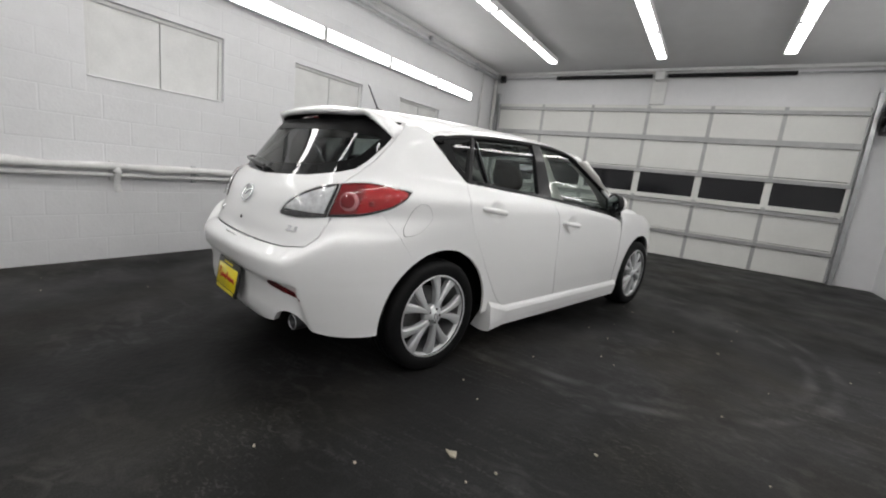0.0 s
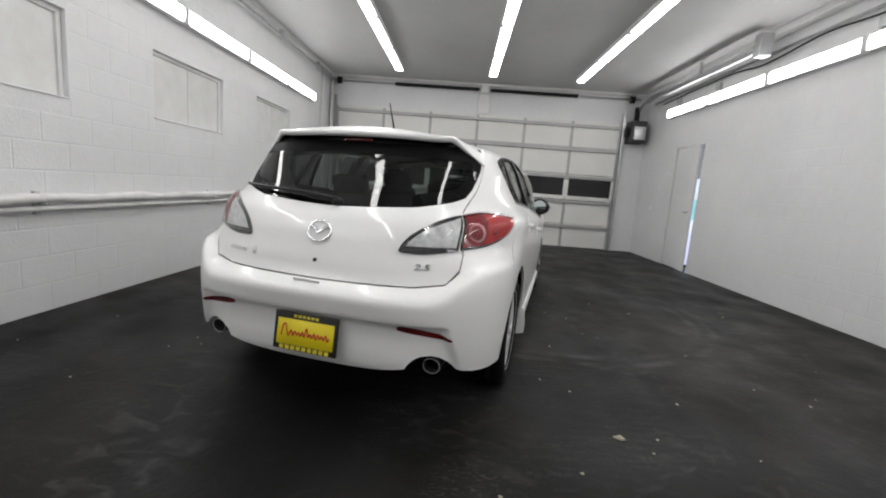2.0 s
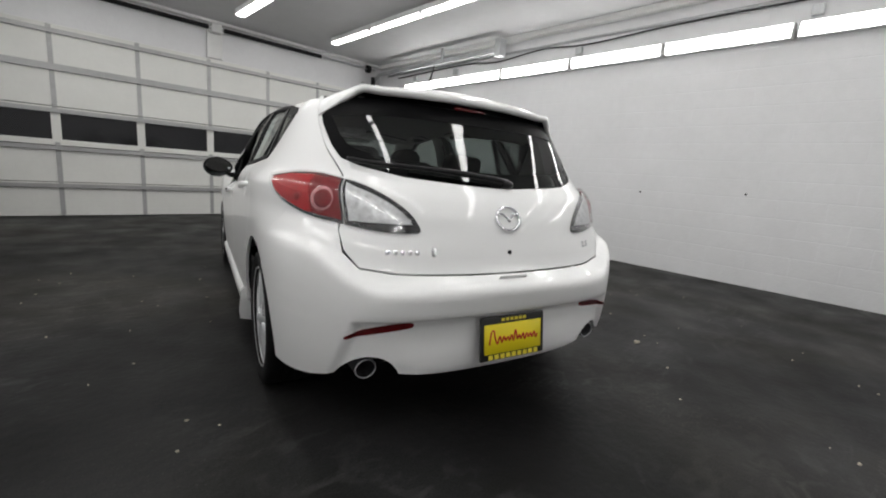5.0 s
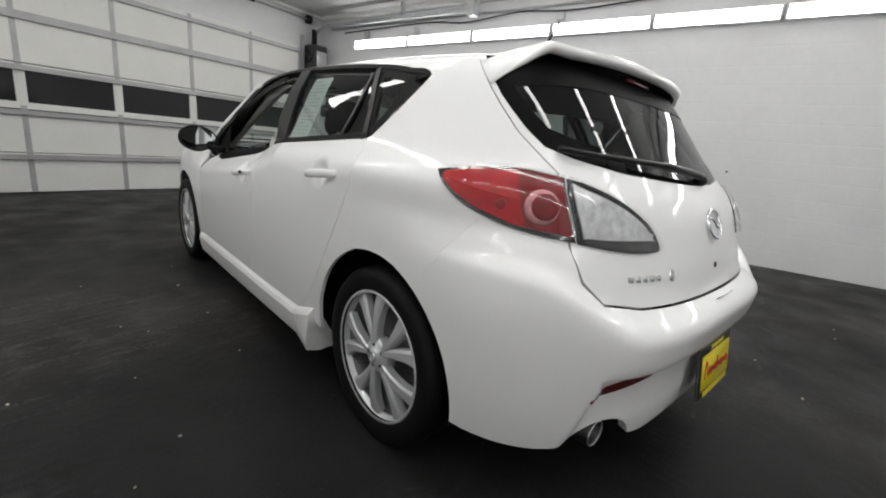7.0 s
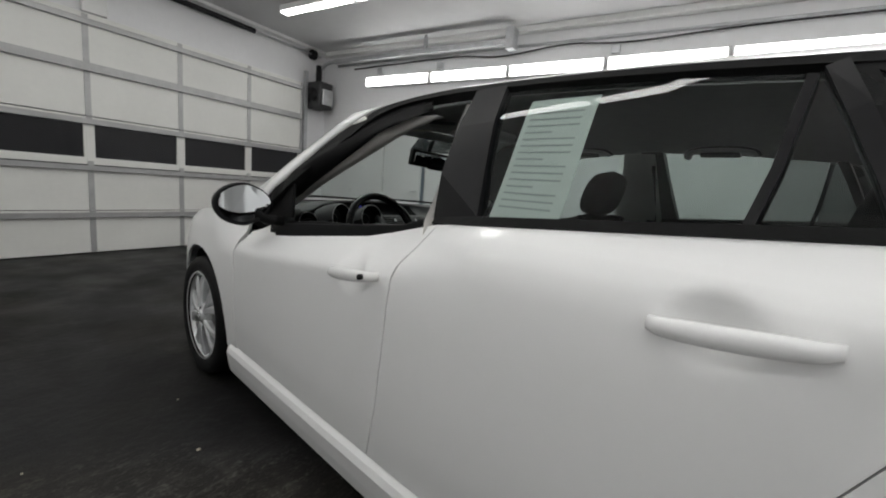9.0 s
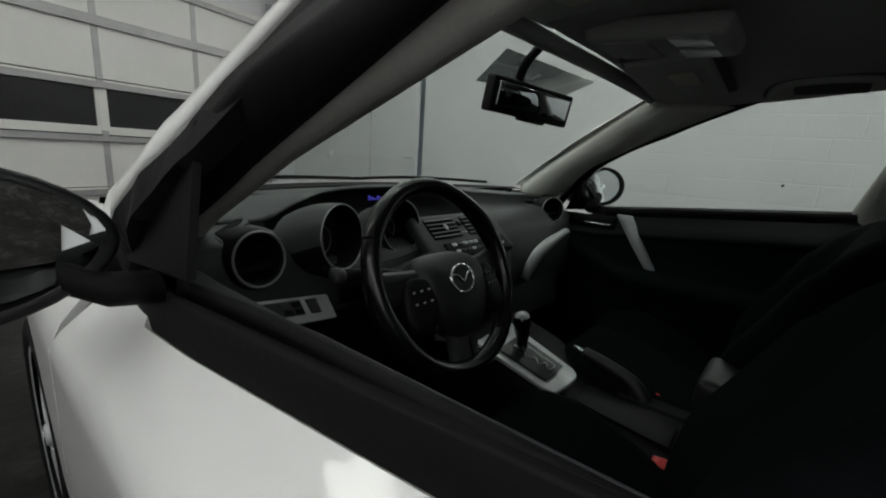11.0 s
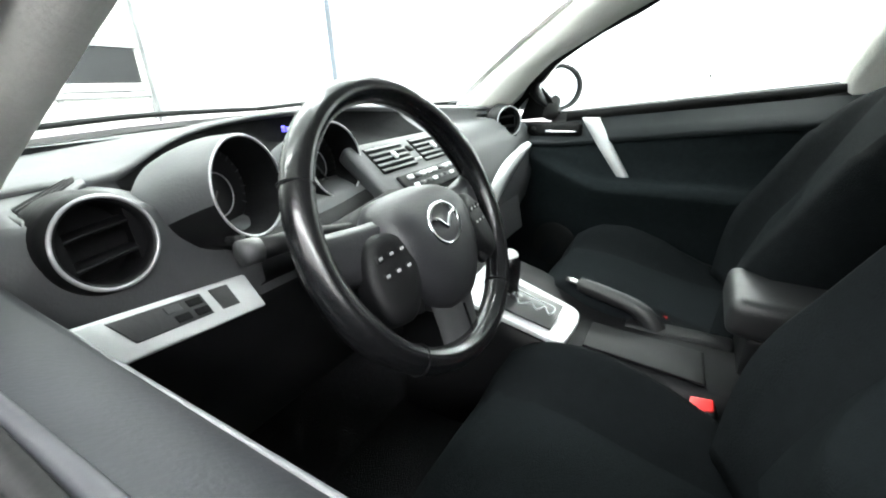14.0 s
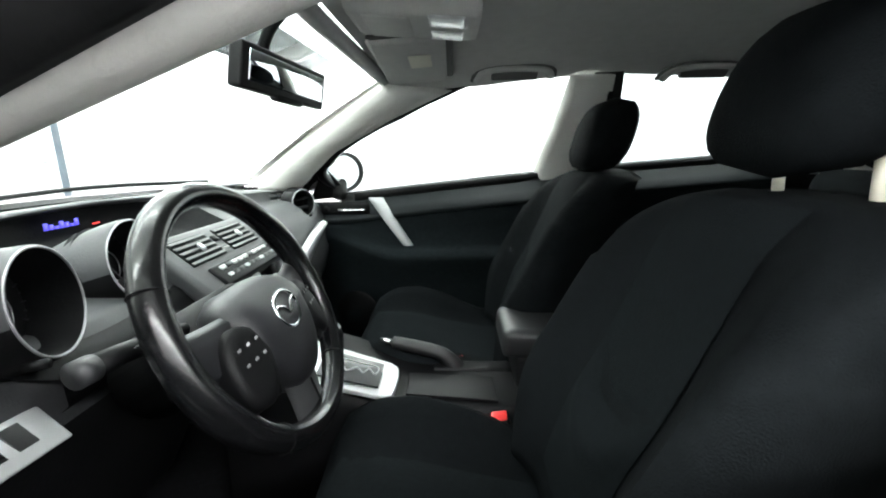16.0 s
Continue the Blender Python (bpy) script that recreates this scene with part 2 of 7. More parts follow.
def tidy(bm):
    bmesh.ops.recalc_face_normals(bm, faces=bm.faces)
    return bm


def words(name, text, size, m, material, parent, bold=0.0, shear=0.0, label="", width=None):
    cu = bpy.data.curves.new(name, "FONT")
    cu.body, cu.size, cu.extrude, cu.offset, cu.shear = text, size, .0012, bold, shear
    cu.align_x, cu.align_y, cu.resolution_u = "CENTER", "CENTER", 3
    tmp = bpy.data.objects.new(name, cu)
    scene.collection.objects.link(tmp)
    me = bpy.data.meshes.new_from_object(tmp.evaluated_get(bpy.context.evaluated_depsgraph_get()))
    bpy.data.objects.remove(tmp)
    if width:
        w = max(v.co.x for v in me.vertices) - min(v.co.x for v in me.vertices)
        m = m @ Matrix.Diagonal((width / w, 1, 1, 1))
    me.transform(Matrix.Translation(-BASE[parent.name]) @ m)
    me.materials.clear()
    me.materials.append(material)
    ob = new(name, me)
    ob.parent = parent
    BASE[ob.name] = BASE[parent.name]
    return tagged(ob, label)

# ---- the garage ----
L, R, D, BACK, TOP = -2.74, 3.93, 5.30, -6.6, 3.26

bm = bmesh.new()
box(bm, (L - .3, BACK - .3, -.12), (R + .3, D + .6, 0))
slab("floor", bm, FLOOR, "black sealed concrete floor with grey scuffs and dust", "floor")
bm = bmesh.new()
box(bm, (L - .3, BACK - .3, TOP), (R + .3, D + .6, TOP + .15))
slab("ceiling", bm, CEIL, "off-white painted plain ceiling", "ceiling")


def wall_with_holes(name, axis, at, thick, lo, hi, holes, label):
    """A wall across u or v at one place, made of blocks round its openings."""
    bm = bmesh.new()
    cuts = sorted({lo, hi, *[h[0] for h in holes], *[h[1] for h in holes]})
    for a, b in zip(cuts, cuts[1:]):
        spans, z = [], 0.0
        for h in sorted((h for h in holes if h[0] <= a and h[1] >= b), key=lambda h: h[2]):
            spans.append((z, h[2]))
            z = h[3]
        spans.append((z, TOP))
        for z0, z1 in spans:
            if z1 - z0 < .001:
                continue
            if axis == "u":
                box(bm, (at, a, z0), (at + thick, b, z1))
            else:
                box(bm, (a, at, z0), (b, at + thick, z1))
    bmesh.ops.remove_doubles(bm, verts=bm.verts, dist=.0005)
    return slab(name, bm, WALL, label, "wall")


WINS = [(-3.90, -2.77), (-1.90, -.77), (.09, 1.23), (2.07, 3.19)]
wall_left = wall_with_holes("wall_west", "u", L, -.25, BACK, D + .3, [(a, b, 1.53, 2.14) for a, b in WINS], "white painted concrete block wall with boarded windows")
wall_right = wall_with_holes("wall_east", "u", R, .25, BACK, D + .3, [(3.05, 3.93, 0.0, 2.08)], "white painted concrete block wall")
wall_with_holes("wall_south", "v", BACK, -.25, L, R, [], "white painted plain wall")
DL, DR, DH = -2.58, 3.38, 2.66
wall_with_holes("wall_north", "v", D + .05, .25, L, R, [(DL, DR, 0.0, DH)], "white painted wall above the overhead door")

# boarded-up windows: sheet, frame, sill
for i, (a, b) in enumerate(WINS):
    w = thing("window_%d" % (i + 1), "boarded-up window painted white in a shallow reveal", "window", (L, a, 1.53), True, kind="structure")
    mid = (a + b) / 2
    for p, q in ((a + .035, mid - .004), (mid + .004, b - .035)):
        bm = bmesh.new()
        box(bm, (L - .075, p, 1.535), (L - .055, q, 2.105), .002, 1)
        part("pane", bm, STEELW, w, "white painted board", False)
    bm = bmesh.new()
    for p0, p1 in (((a + .002, 2.105), (b - .002, 2.138)), ((a + .002, 1.532), (a + .035, 2.105)), ((b - .035, 1.532), (b - .002, 2.105))):
        box(bm, (L - .07, p0[0], p0[1]), (L - .035, p1[0], p1[1]), .003, 1)
    part("window_frame", bm, STEELW, w, "", False)
    bm = bmesh.new()
    box(bm, (L - .1, a + .002, 1.522), (L + .012, b - .002, 1.534), .003, 1)
    part("window_sill", bm, WALL, w, "", False)

# overhead door: five rows of six panels, the third row glazed
door = thing("garage_door", "closed cream sectional overhead door with a row of dark panes", "garage door", (0, D, 0), True)
ROWS = [(0.012, .495), (.505, 1.015), (1.025, 1.555), (1.565, 2.105), (2.115, 2.655)]
COL = (DR - DL) / 6
for r, (z0, z1) in enumerate(ROWS):
    for c in range(6):
        u0, u1 = DL + c * COL + .002, DL + (c + 1) * COL - .002
        if r != 2:
            bm = bmesh.new()
            box(bm, (u0, D, z0), (u1, D + .045, z1), .004, 1)
            part("panel", bm, DOORP, door, "", False)
        else:
            bm = bmesh.new()
            for p, q in (((u0, z0), (u1, 1.105)), ((u0, 1.525), (u1, z1)), ((u0, 1.105), (u0 + .05, 1.525)), ((u1 - .05, 1.105), (u1, 1.525))):
                box(bm, (p[0], D, p[1]), (q[0], D + .045, q[1]), .003, 1)
            fr = part("window_frame", bm, DOORP, door, "", False)
            bm = bmesh.new()
            box(bm, (u0 + .049, D + .02, 1.104), (u1 - .049, D + .026, 1.526))
            part("pane", bm, DKPANE, fr, "dark glass pane at night", False)
for z in (.45, .985, 1.50, 2.06, 2.10, 2.56):
    bm = bmesh.new()
    w = .018 if z == 2.06 else .03
    box(bm, (DL + .01, D - .045, z - w), (DR - .01, D - .002, z + w), .006, 1)
    box(bm, (DL + .01, D - .05, z + w - .008), (DR - .01, D - .001, z + w))
    part("strut", bm, ZINC, door, "galvanised steel strut", False)
for c in range(7):
    u = DL + c * COL
    for r, (z0, z1) in enumerate(ROWS):
        bm = bmesh.new()
        box(bm, (max(u - .028, DL + .004), D - .006, z0 + .01), (min(u + .028, DR - .004), D - .001, z1 - .01))
        part("stile", bm, DOORP if r == 2 else ZINC, door, "", False)
    for r in range(4):
        bm = bmesh.new()
        z = ROWS[r][1] + .005
        box(bm, (max(u - .03, DL), D - .012, z - .045), (min(u + .03, DR), D - .006, z + .045), .003, 1)
        rod(bm, (max(u - .03, DL), D - .014, z), (min(u + .03, DR), D - .014, z), .009, 8)
        part("hinge", bm, ZINC, door, "", False)
for u in (DL - .045, DR + .045):
    t = thing("door_track", "galvanised vertical door track bolted to the jamb", "door track", (u, D, 0), True, "door tracks")
    bm = bmesh.new()
    box(bm, (u - .03, D - .06, 0), (u + .03, D - .052, 2.85))
    box(bm, (u - .03, D - .06, 0), (u - .024, D - .01, 2.85))
    box(bm, (u + .024, D - .06, 0), (u + .03, D - .01, 2.85))
    part("rail", bm, GALV, t, "", False)
    for z in (.35, .9, 1.5, 2.1, 2.6):
        bm = bmesh.new()
        box(bm, (u - .05, D - .012, z - .02), (u + .05, D + .05, z + .02), .003, 1)
        part("bracket", bm, GALV, t, "", False)
sp = thing("torsion_spring", "black torsion springs on a steel shaft above the door", "door spring", (.5, D - .1, 3.13), True)
bm = bmesh.new()
rod(bm, (L + .1, D - .1, 3.13), (R - .25, D - .1, 3.13), .014)
part("shaft", bm, GALV, sp)
for a, b in ((-1.36, .38), (.62, 2.40)):
    bm = bmesh.new()
    n = int((b - a) / .02)
    for k in range(n):
        u = a + (b - a) * (k + .5) / n
        bmesh.ops.create_cone(bm, cap_ends=True, segments=12, radius1=.036, radius2=.036, depth=.0135, matrix=Matrix.Translation((u, D - .1, 3.13)) @ pose(0, 0, 0, 0, 90, 0))
    rod(bm, (a, D - .1, 3.13), (b, D - .1, 3.13), .031)
    part("spring", bm, BLACKM, sp, "black coil spring", False)
bm = bmesh.new()
box(bm, (.42, D - .14, 3.06), (.58, D + .045, 3.2), .01, 1)
part("centre_bracket", bm, STEELW, sp, "", False)
for u in (L + .22, R - .42):
    bm = bmesh.new()
    lathe(bm, [(.0, -.04), (.075, -.04), (.08, -.03), (.06, -.01), (.06, .02), (.08, .03), (.0, .035)], Matrix.Translation((u, D - .1, 3.13)) @ pose(0, 0, 0, 0, 90, 0), 20)
    part("drum", tidy(bm), BLACKM, sp)
post = thing("header_post", "white painted steel header post above the door", "post", (.5, D, 2.66), True)
bm = bmesh.new()
box(bm, (.38, D + .0, 2.67), (.62, D + .049, TOP), .006, 1)
part("plate", bm, STEELW, post, "", False)
# beam along the top of the door wall and of the right wall
for nm, a, b in (("ceiling_beam", (L, D - .09, TOP - .045), (R, D + .049, TOP)), ("ceiling_beam", (R - .14, BACK, TOP - .07), (R, D - .1, TOP)), ("ceiling_beam", (L, BACK, TOP - .06), (L + .1, D - .1, TOP))):
    t = thing(nm, "white painted steel angle along the ceiling", "beam", a, True, "ceiling beams")
    bm = bmesh.new()
    box(bm, a, b, .006, 1)
    part("angle", bm, STEELW, t, "", False)

# opener on the jamb
op = thing("door_opener", "dark wall-mounted door opener with a grey cover", "door opener", (3.66, D - .2, 2.2), True)
bm = bmesh.new()
box(bm, (3.50, D - .30, 2.26), (3.80, D + .045, 2.70), .03)
part("housing", bm, PLASTIC, op)
bm = bmesh.new()
box(bm, (3.54, D - .33, 2.32), (3.77, D - .302, 2.58), .012)
part("cover", bm, GALV, op, "grey metal cover")
bm = bmesh.new()
rod(bm, (3.63, D - .12, 2.70), (3.63, D - .12, 2.98), .05, 16)
part("motor", bm, BLACKM, op)
bm = bmesh.new()
lathe(bm, [(0, -.02), (.11, -.02), (.115, 0), (.11, .02), (0, .02)], Matrix.Translation((3.48, D - .12, 2.48)) @ pose(0, 0, 0, 0, 90, 0), 24)
part("pulley", tidy(bm), BLACKM, op)

# lamps: strip fittings in runs


def strip_lamp(name, a, b, up, label, group):
    """One fitting from a to b; up: the way from the diffuser to its back."""
    a, b, up = Vector(a), Vector(b), Vector(up)
    t = thing(name, label, "strip light", tuple(a), True, group)
    along = (b - a).normalized()
    m = Matrix((along, up.cross(along), up)).transposed().to_4x4()
    mid = (a + b) / 2
    m.translation = mid
    ln = (b - a).length
    bm = bmesh.new()
    obox(bm, m @ Matrix.Translation((0, 0, .042)), (ln - .006, .150, .076), .008)
    part("housing", bm, LAMPW, t, "white enamelled housing")
    bm = bmesh.new()
    rows = []
    for x in (-ln / 2 + .02, ln / 2 - .02):
        rows.append([m @ Vector((x, .068 * math.cos(k * math.pi / 10), .005 - .022 * math.sin(k * math.pi / 10))) for k in range(11)])
    vs = rings(bm, rows)
    for v in vs:
        bm.faces.new(v)
    part("diffuser", tidy(bm), GLOW, t, "glowing white diffuser")
    for x in (-ln / 2 + .01, ln / 2 - .01):
        bm = bmesh.new()
        obox(bm, m @ Matrix.Translation((x, 0, .030)), (.02, .155, .10), .004, 1)
        part("end_cap", bm, LAMPW, t)


for u in (-1.15, .59, 2.19):
    v = 4.30
    while v > -5.5:
        strip_lamp("ceiling_light", (u, v - 1.21, TOP - .085), (u, v, TOP - .085), (0, 0, 1), "lit fluorescent strip light on the ceiling", "ceiling lights")
        v -= 1.235
v = 4.12
while v > -5.5:
    strip_lamp("wall_light", (L + .09, v - 1.21, 2.56), (L + .09, v, 2.56), (-1, 0, 0.0), "lit fluorescent strip light high on the wall", "wall lights")
    v -= 1.235
v = 4.30
while v > -5.5:
    strip_lamp("wall_light", (R - .09, v - 1.25, 2.715), (R - .09, v, 2.715), (1, 0, 0.0), "lit fluorescent strip light high on the wall", "wall lights")
    v -= 1.275

# pipes along the left wall
p = thing("wall_pipe", "white painted pipe with lagging along the wall", "pipe", (L + .06, 4.6, .8), True)
bm = bmesh.new()
pts = [(L + .06, -6.4 + .2 * k, .812 + .006 * math.sin(k * 1.7)) for k in range(55)]
pipe(bm, pts, [.034 + .006 * math.sin(k * 2.3) + .004 * math.sin(k * 5.1) for k in range(55)], 12)
part("lagged_pipe", bm, PIPEW, p, "lumpy painted pipe lagging")
bm = bmesh.new()
pipe(bm, curve([(L + .045, -6.4, .742), (L + .045, 4.52, .742), (L + .045, 4.6, .76), (L + .045, 4.62, .9), (L + .045, 4.62, 3.2)], 6), .02, 10)
part("conduit", bm, PIPEW, p, "thin painted conduit")
for v in (-4.4, -3.1, -1.76, -1.08, .9, 2.6, 4.1):
    bm = bmesh.new()
    box(bm, (L, v - .02, .70), (L + .03, v + .02, .86), .004, 1)
    box(bm, (L, v - .018, .77), (L + .105, v + .018, .785), .004, 1)
    part("bracket", bm, GALV if v in (-1.08,) else PIPEW, p, "", False)
bm = bmesh.new()
pipe(bm, curve([(L + .06, -1.74, .80), (L + .1, -1.745, .76), (L + .09, -1.75, .68), (L + .095, -1.74, .60)], 5), [.03] * 6 + [.024] * 10, 8)
part("loose_wrap", bm, PIPEW, p, "torn wrap hanging from the pipe")
# left jamb pipe and upper pipe
p = thing("jamb_pipe", "white painted vertical pipe beside the overhead door", "pipe", (L + .06, D - .12, 0), True)
bm = bmesh.new()
pipe(bm, [(L + .07, D - .14, 0), (L + .07, D - .14, TOP - .04)], .035, 12)
part("riser", bm, STEELW, p)
p = thing("ceiling_pipe", "grey galvanised pipe running under the ceiling", "pipe", (L + .2, 0, 3.1), True)
bm = bmesh.new()
pipe(bm, curve([(L + .10, -6.2, 3.10), (L + .10, 1.0, 3.10), (L + .10, 4.7, 3.12), (L + .10, D - .2, 3.12)], 6), .022, 10)
part("conduit", bm, GALV, p)
for v in (-4, -1.6, .4, 2.6, 4.2):
    bm = bmesh.new()
    box(bm, (L + .07, v - .02, 3.075), (L + .13, v + .02, TOP - .06), .003, 1)
    part("clamp", bm, GALV, p)
# right wall: track arm, bracket, cable
p = thing("door_track_rail", "galvanised horizontal door track hung from the ceiling", "door track", (R - .3, 1.7, 3.0), True)
bm = bmesh.new()
for dz in (0, .05):
    box(bm, (R - .30, 1.72, 3.0 + dz), (R - .235, 4.85, 3.008 + dz))
box(bm, (R - .30, 1.72, 3.0), (R - .294, 4.85, 3.055))
part("rail", bm, GALV, p, "", False)
bm = bmesh.new()
pipe(bm, curve([(R - .27, 4.85, 3.03), (R - .27, 5.05, 3.0), (R - .27, D - .03, 2.85)], 6), .03, 8)
part("bend", bm, GALV, p)
bm = bmesh.new()
box(bm, (R - .34, 1.62, 2.93), (R - .18, 1.74, 3.2), .01, 1)
part("end_stop", bm, GALV, p, "grey end bracket", False)
bm = bmesh.new()
box(bm, (R - .29, 3.0, 3.05), (R - .25, 3.05, TOP), .003, 1)
part("hanger", bm, GALV, p, "", False)
p = thing("electrical_conduit", "grey conduit with sagging cable above the wall lights", "conduit", (R - .03, 0, 3.0), True)
bm = bmesh.new()
pipe(bm, [(R - .03, -6.3, 3.04), (R - .03, 5.0, 3.04)], .02, 10)
part("conduit", bm, GALV, p)
bm = bmesh.new()
pipe(bm, curve([(R - .05, -6.0, 2.98), (R - .06, -1.5, 3.0), (R - .06, .2, 2.95), (R - .07, 1.0, 2.99), (R - .05, 1.9, 2.93), (R - .06, 2.7, 2.98), (R - .05, 4.6, 2.95)], 9), .011, 8)
part("cable", bm, BLACKM, p, "black sagging cable")
for v in (4.05, 2.9, .4, -2.2):
    bm = bmesh.new()
    box(bm, (R - .055, v - .05, 2.84), (R, v + .05, 2.94), .006, 1)
    part("junction_box", bm, GALV, p, "", False)

# side door, a hand's width open
dr = thing("door_1", "white painted flush side door standing slightly ajar", "door", (R + .1, 3.92, 0), True, kind="structure")
bm = bmesh.new()
obox(bm, Matrix.Translation((R + .02, 3.915, 0)) @ pose(0, 0, 0, 0, 0, -5.0) @ Matrix.Translation((.02, -.40, 1.035)), (.042, .79, 2.05), .004, 1)
part("leaf", bm, WALL, dr, "white painted flush door leaf", False)
bm = bmesh.new()
mk = Matrix.Translation((R + .02, 3.915, 0)) @ pose(0, 0, 0, 0, 0, -5.0)
rod(bm, mk @ Vector((0, -.73, .98)), mk @ Vector((-.05, -.73, .98)), .012)
rod(bm, mk @ Vector((-.05, -.73, .98)), mk @ Vector((-.05, -.62, .98)), .009)
part("lever", bm, GALV, dr)
bm = bmesh.new()
for a, b in (((R - .004, 3.05, 0), (R + .25, 3.062, 2.08)), ((R - .004, 3.918, 0), (R + .25, 3.93, 2.08)), ((R - .004, 3.05, 2.068), (R + .25, 3.93, 2.08))):
    box(bm, a, b)
part("door_frame", bm, STEELW, dr, "", False)
for z0, z1, tone in ((-.1, .52, (.52, .54, .74)), (.52, .80, (.72, .76, .92)), (.80, 1.22, (.20, .48, .52)), (1.22, 1.62, (.66, .74, .86)), (1.62, 2.6, (.16, .165, .18))):
    bm = bmesh.new()
    box(bm, (R + .9, 4.15, z0), (R + .92, 6.4, z1))
    slab("backdrop", bm, mat("dusk_backdrop", tone, .9, 0, 0, .6, 7, emit=1.3), "bluish lit street outside the side door", "backdrop")
bm = bmesh.new()
box(bm, (R + .9, 2.0, -.1), (R + .92, 4.145, 2.6))
slab("backdrop", bm, DIMOUT, "dim grey yard outside the side door", "backdrop")
for v, z, nm in ((4.35, 1.35, "light_switch"), (4.62, .95, "wall_socket"), (4.1, 1.62, "light_switch")):
    t = thing(nm, "small white plastic wall plate on the block wall", "switch", (R, v, z), True)
    bm = bmesh.new()
    box(bm, (R - .012, v - .035, z - .06), (R, v + .035, z + .06), .004, 1)
    box(bm, (R - .02, v - .01, z - .015), (R - .011, v + .01, z + .015), .002, 1)
    part("plate", bm, LAMPW, t)
# nail stubs in the right wall
for v, z in ((-.74, .975), (-1.897, 1.037)):
    t = thing("wall_anchor", "small dark anchor stub in the white wall", "anchor", (R, v, z), True, "wall anchors")
    bm = bmesh.new()
    rod(bm, (R - .015, v, z), (R + .01, v, z), .012, 8)
    part("stub", bm, BLACKM, t)

# litter on the floor
random.seed(4)


def chip(pos, size, room=False):
    t = thing("floor_litter", "small pale flake of dry litter on the floor", "litter", pos, room, "floor litter")
    bm = bmesh.new()
    k = 9
    ring_ = [Vector((size * (.5 + .5 * random.random()) * math.cos(i * 2 * math.pi / k), .6 * size * (.5 + .5 * random.random()) * math.sin(i * 2 * math.pi / k), .004 + .5 * size * random.random() * .5)) for i in range(k)]
    vs = [bm.verts.new(Vector(pos) + v) for v in ring_]
    c = bm.verts.new(Vector(pos) + Vector((0, 0, .003 + .4 * size)))
    b0 = [bm.verts.new(Vector(pos) + Vector((v.x * .9, v.y * .9, 0))) for v in ring_]
    for i in range(k):
        bm.faces.new((vs[i], vs[(i + 1) % k], c))
        bm.faces.new((b0[i], b0[(i + 1) % k], vs[(i + 1) % k], vs[i]))
    part("flake", tidy(bm), LITTER, t, "", False)


chip((1.43, -1.725, 0), .035)
for _ in range(46):
    chip((random.uniform(.9, 3.0), random.uniform(-3.2, 1.5), 0), random.uniform(.004, .012))
for _ in range(26):
    chip((random.uniform(-2.2, -.95), random.uniform(-3.2, 1.5), 0), random.uniform(.004, .009))

# ---- the car: x to its right, y ahead, wheels on the floor ----
from mathutils.geometry import delaunay_2d_cdt


def table(pairs, soft, lo=.1, hi=1.55):
    zs = np.linspace(lo, hi, 400)
    v = np.interp(zs, [p[0] for p in pairs], [p[1] for p in pairs])
    k = max(1, int(soft / (hi - lo) * 400))
    pad = np.concatenate([v[0] + (v[0] - v[1]) * np.arange(k, 0, -1), v, v[-1] + (v[-1] - v[-2]) * np.arange(1, k + 1)])
    w = np.hanning(2 * k + 3)[1:-1]
    v = np.convolve(pad, w / w.sum(), "valid")
    return lambda z: float(np.interp(z, zs, v))


HALF = table([(.15, .835), (.25, .860), (.4, .873), (.55, .877), (.72, .876), (.80, .874), (.88, .868), (.94, .848), (.985, .805), (1.1, .752), (1.243, .690), (1.33, .635), (1.40, .565), (1.5, .44)], .035)
REAR_LOW = table([(.15, -2.0), (.22, -2.045), (.27, -2.075), (.34, -2.090), (.42, -2.097), (.50, -2.106), (.545, -2.117), (.580, -2.124), (.603, -2.118), (.622, -2.095), (.642, -2.058), (.665, -2.046), (.73, -2.036), (.85, -2.005)], .008)
REAR_UP = table([(.15, -2.05), (.66, -2.05), (.73, -2.036), (.85, -2.005), (.93, -1.965), (1.0, -1.90), (1.15, -1.78), (1.30, -1.66), (1.40, -1.57), (1.5, -1.48)], .035)


def REAR(z):
    k = smooth(.68, .74, z)
    return REAR_LOW(z) * (1 - k) + REAR_UP(z) * k


ROUND = table([(.1, 4.0), (.5, 3.9), (.66, 3.2), (.8, 2.75), (1.0, 2.8), (1.2, 3.3), (1.5, 3.5)], .05)
PIL = table([(.1, 1.35), (.8, 1.2), (.93, 1.0), (1.40, .2), (1.5, .0)], .02)
NOSE = table([(.15, 2.02), (.3, 2.16), (.5, 2.22), (.65, 2.2), (.78, 2.06), (.86, 1.8), (.93, 1.3), (1.40, .5), (1.55, .2)], .03)
YR = -1.2
MIDR = YR - 1


def narrow(y):
    return 1 - .004 * max(0, -y) ** 2 - .004 * max(0, y) ** 2.2


def lip_rise(s, z):
    """How far the bumper's shelf climbs towards the tail lamps."""
    return .13 * smooth(-1.92, -1.58, s) * smooth(.50, .60, z) * (1 - smooth(.72, .88, z))


def valance(s, z):
    """Depth of the recess in the lower bumper, edged by a crease and a soft ridge beside the tail pipe."""
    if z > .51 or s > -1.68:
        return 0.0
    edge = float(np.interp(z, [.28, .46], [-1.72, -1.81]))
    return .032 * smooth(.497, .483, z) * smooth(edge, edge - .06, s) * (1 - .35 * smooth(.42, .27, z))


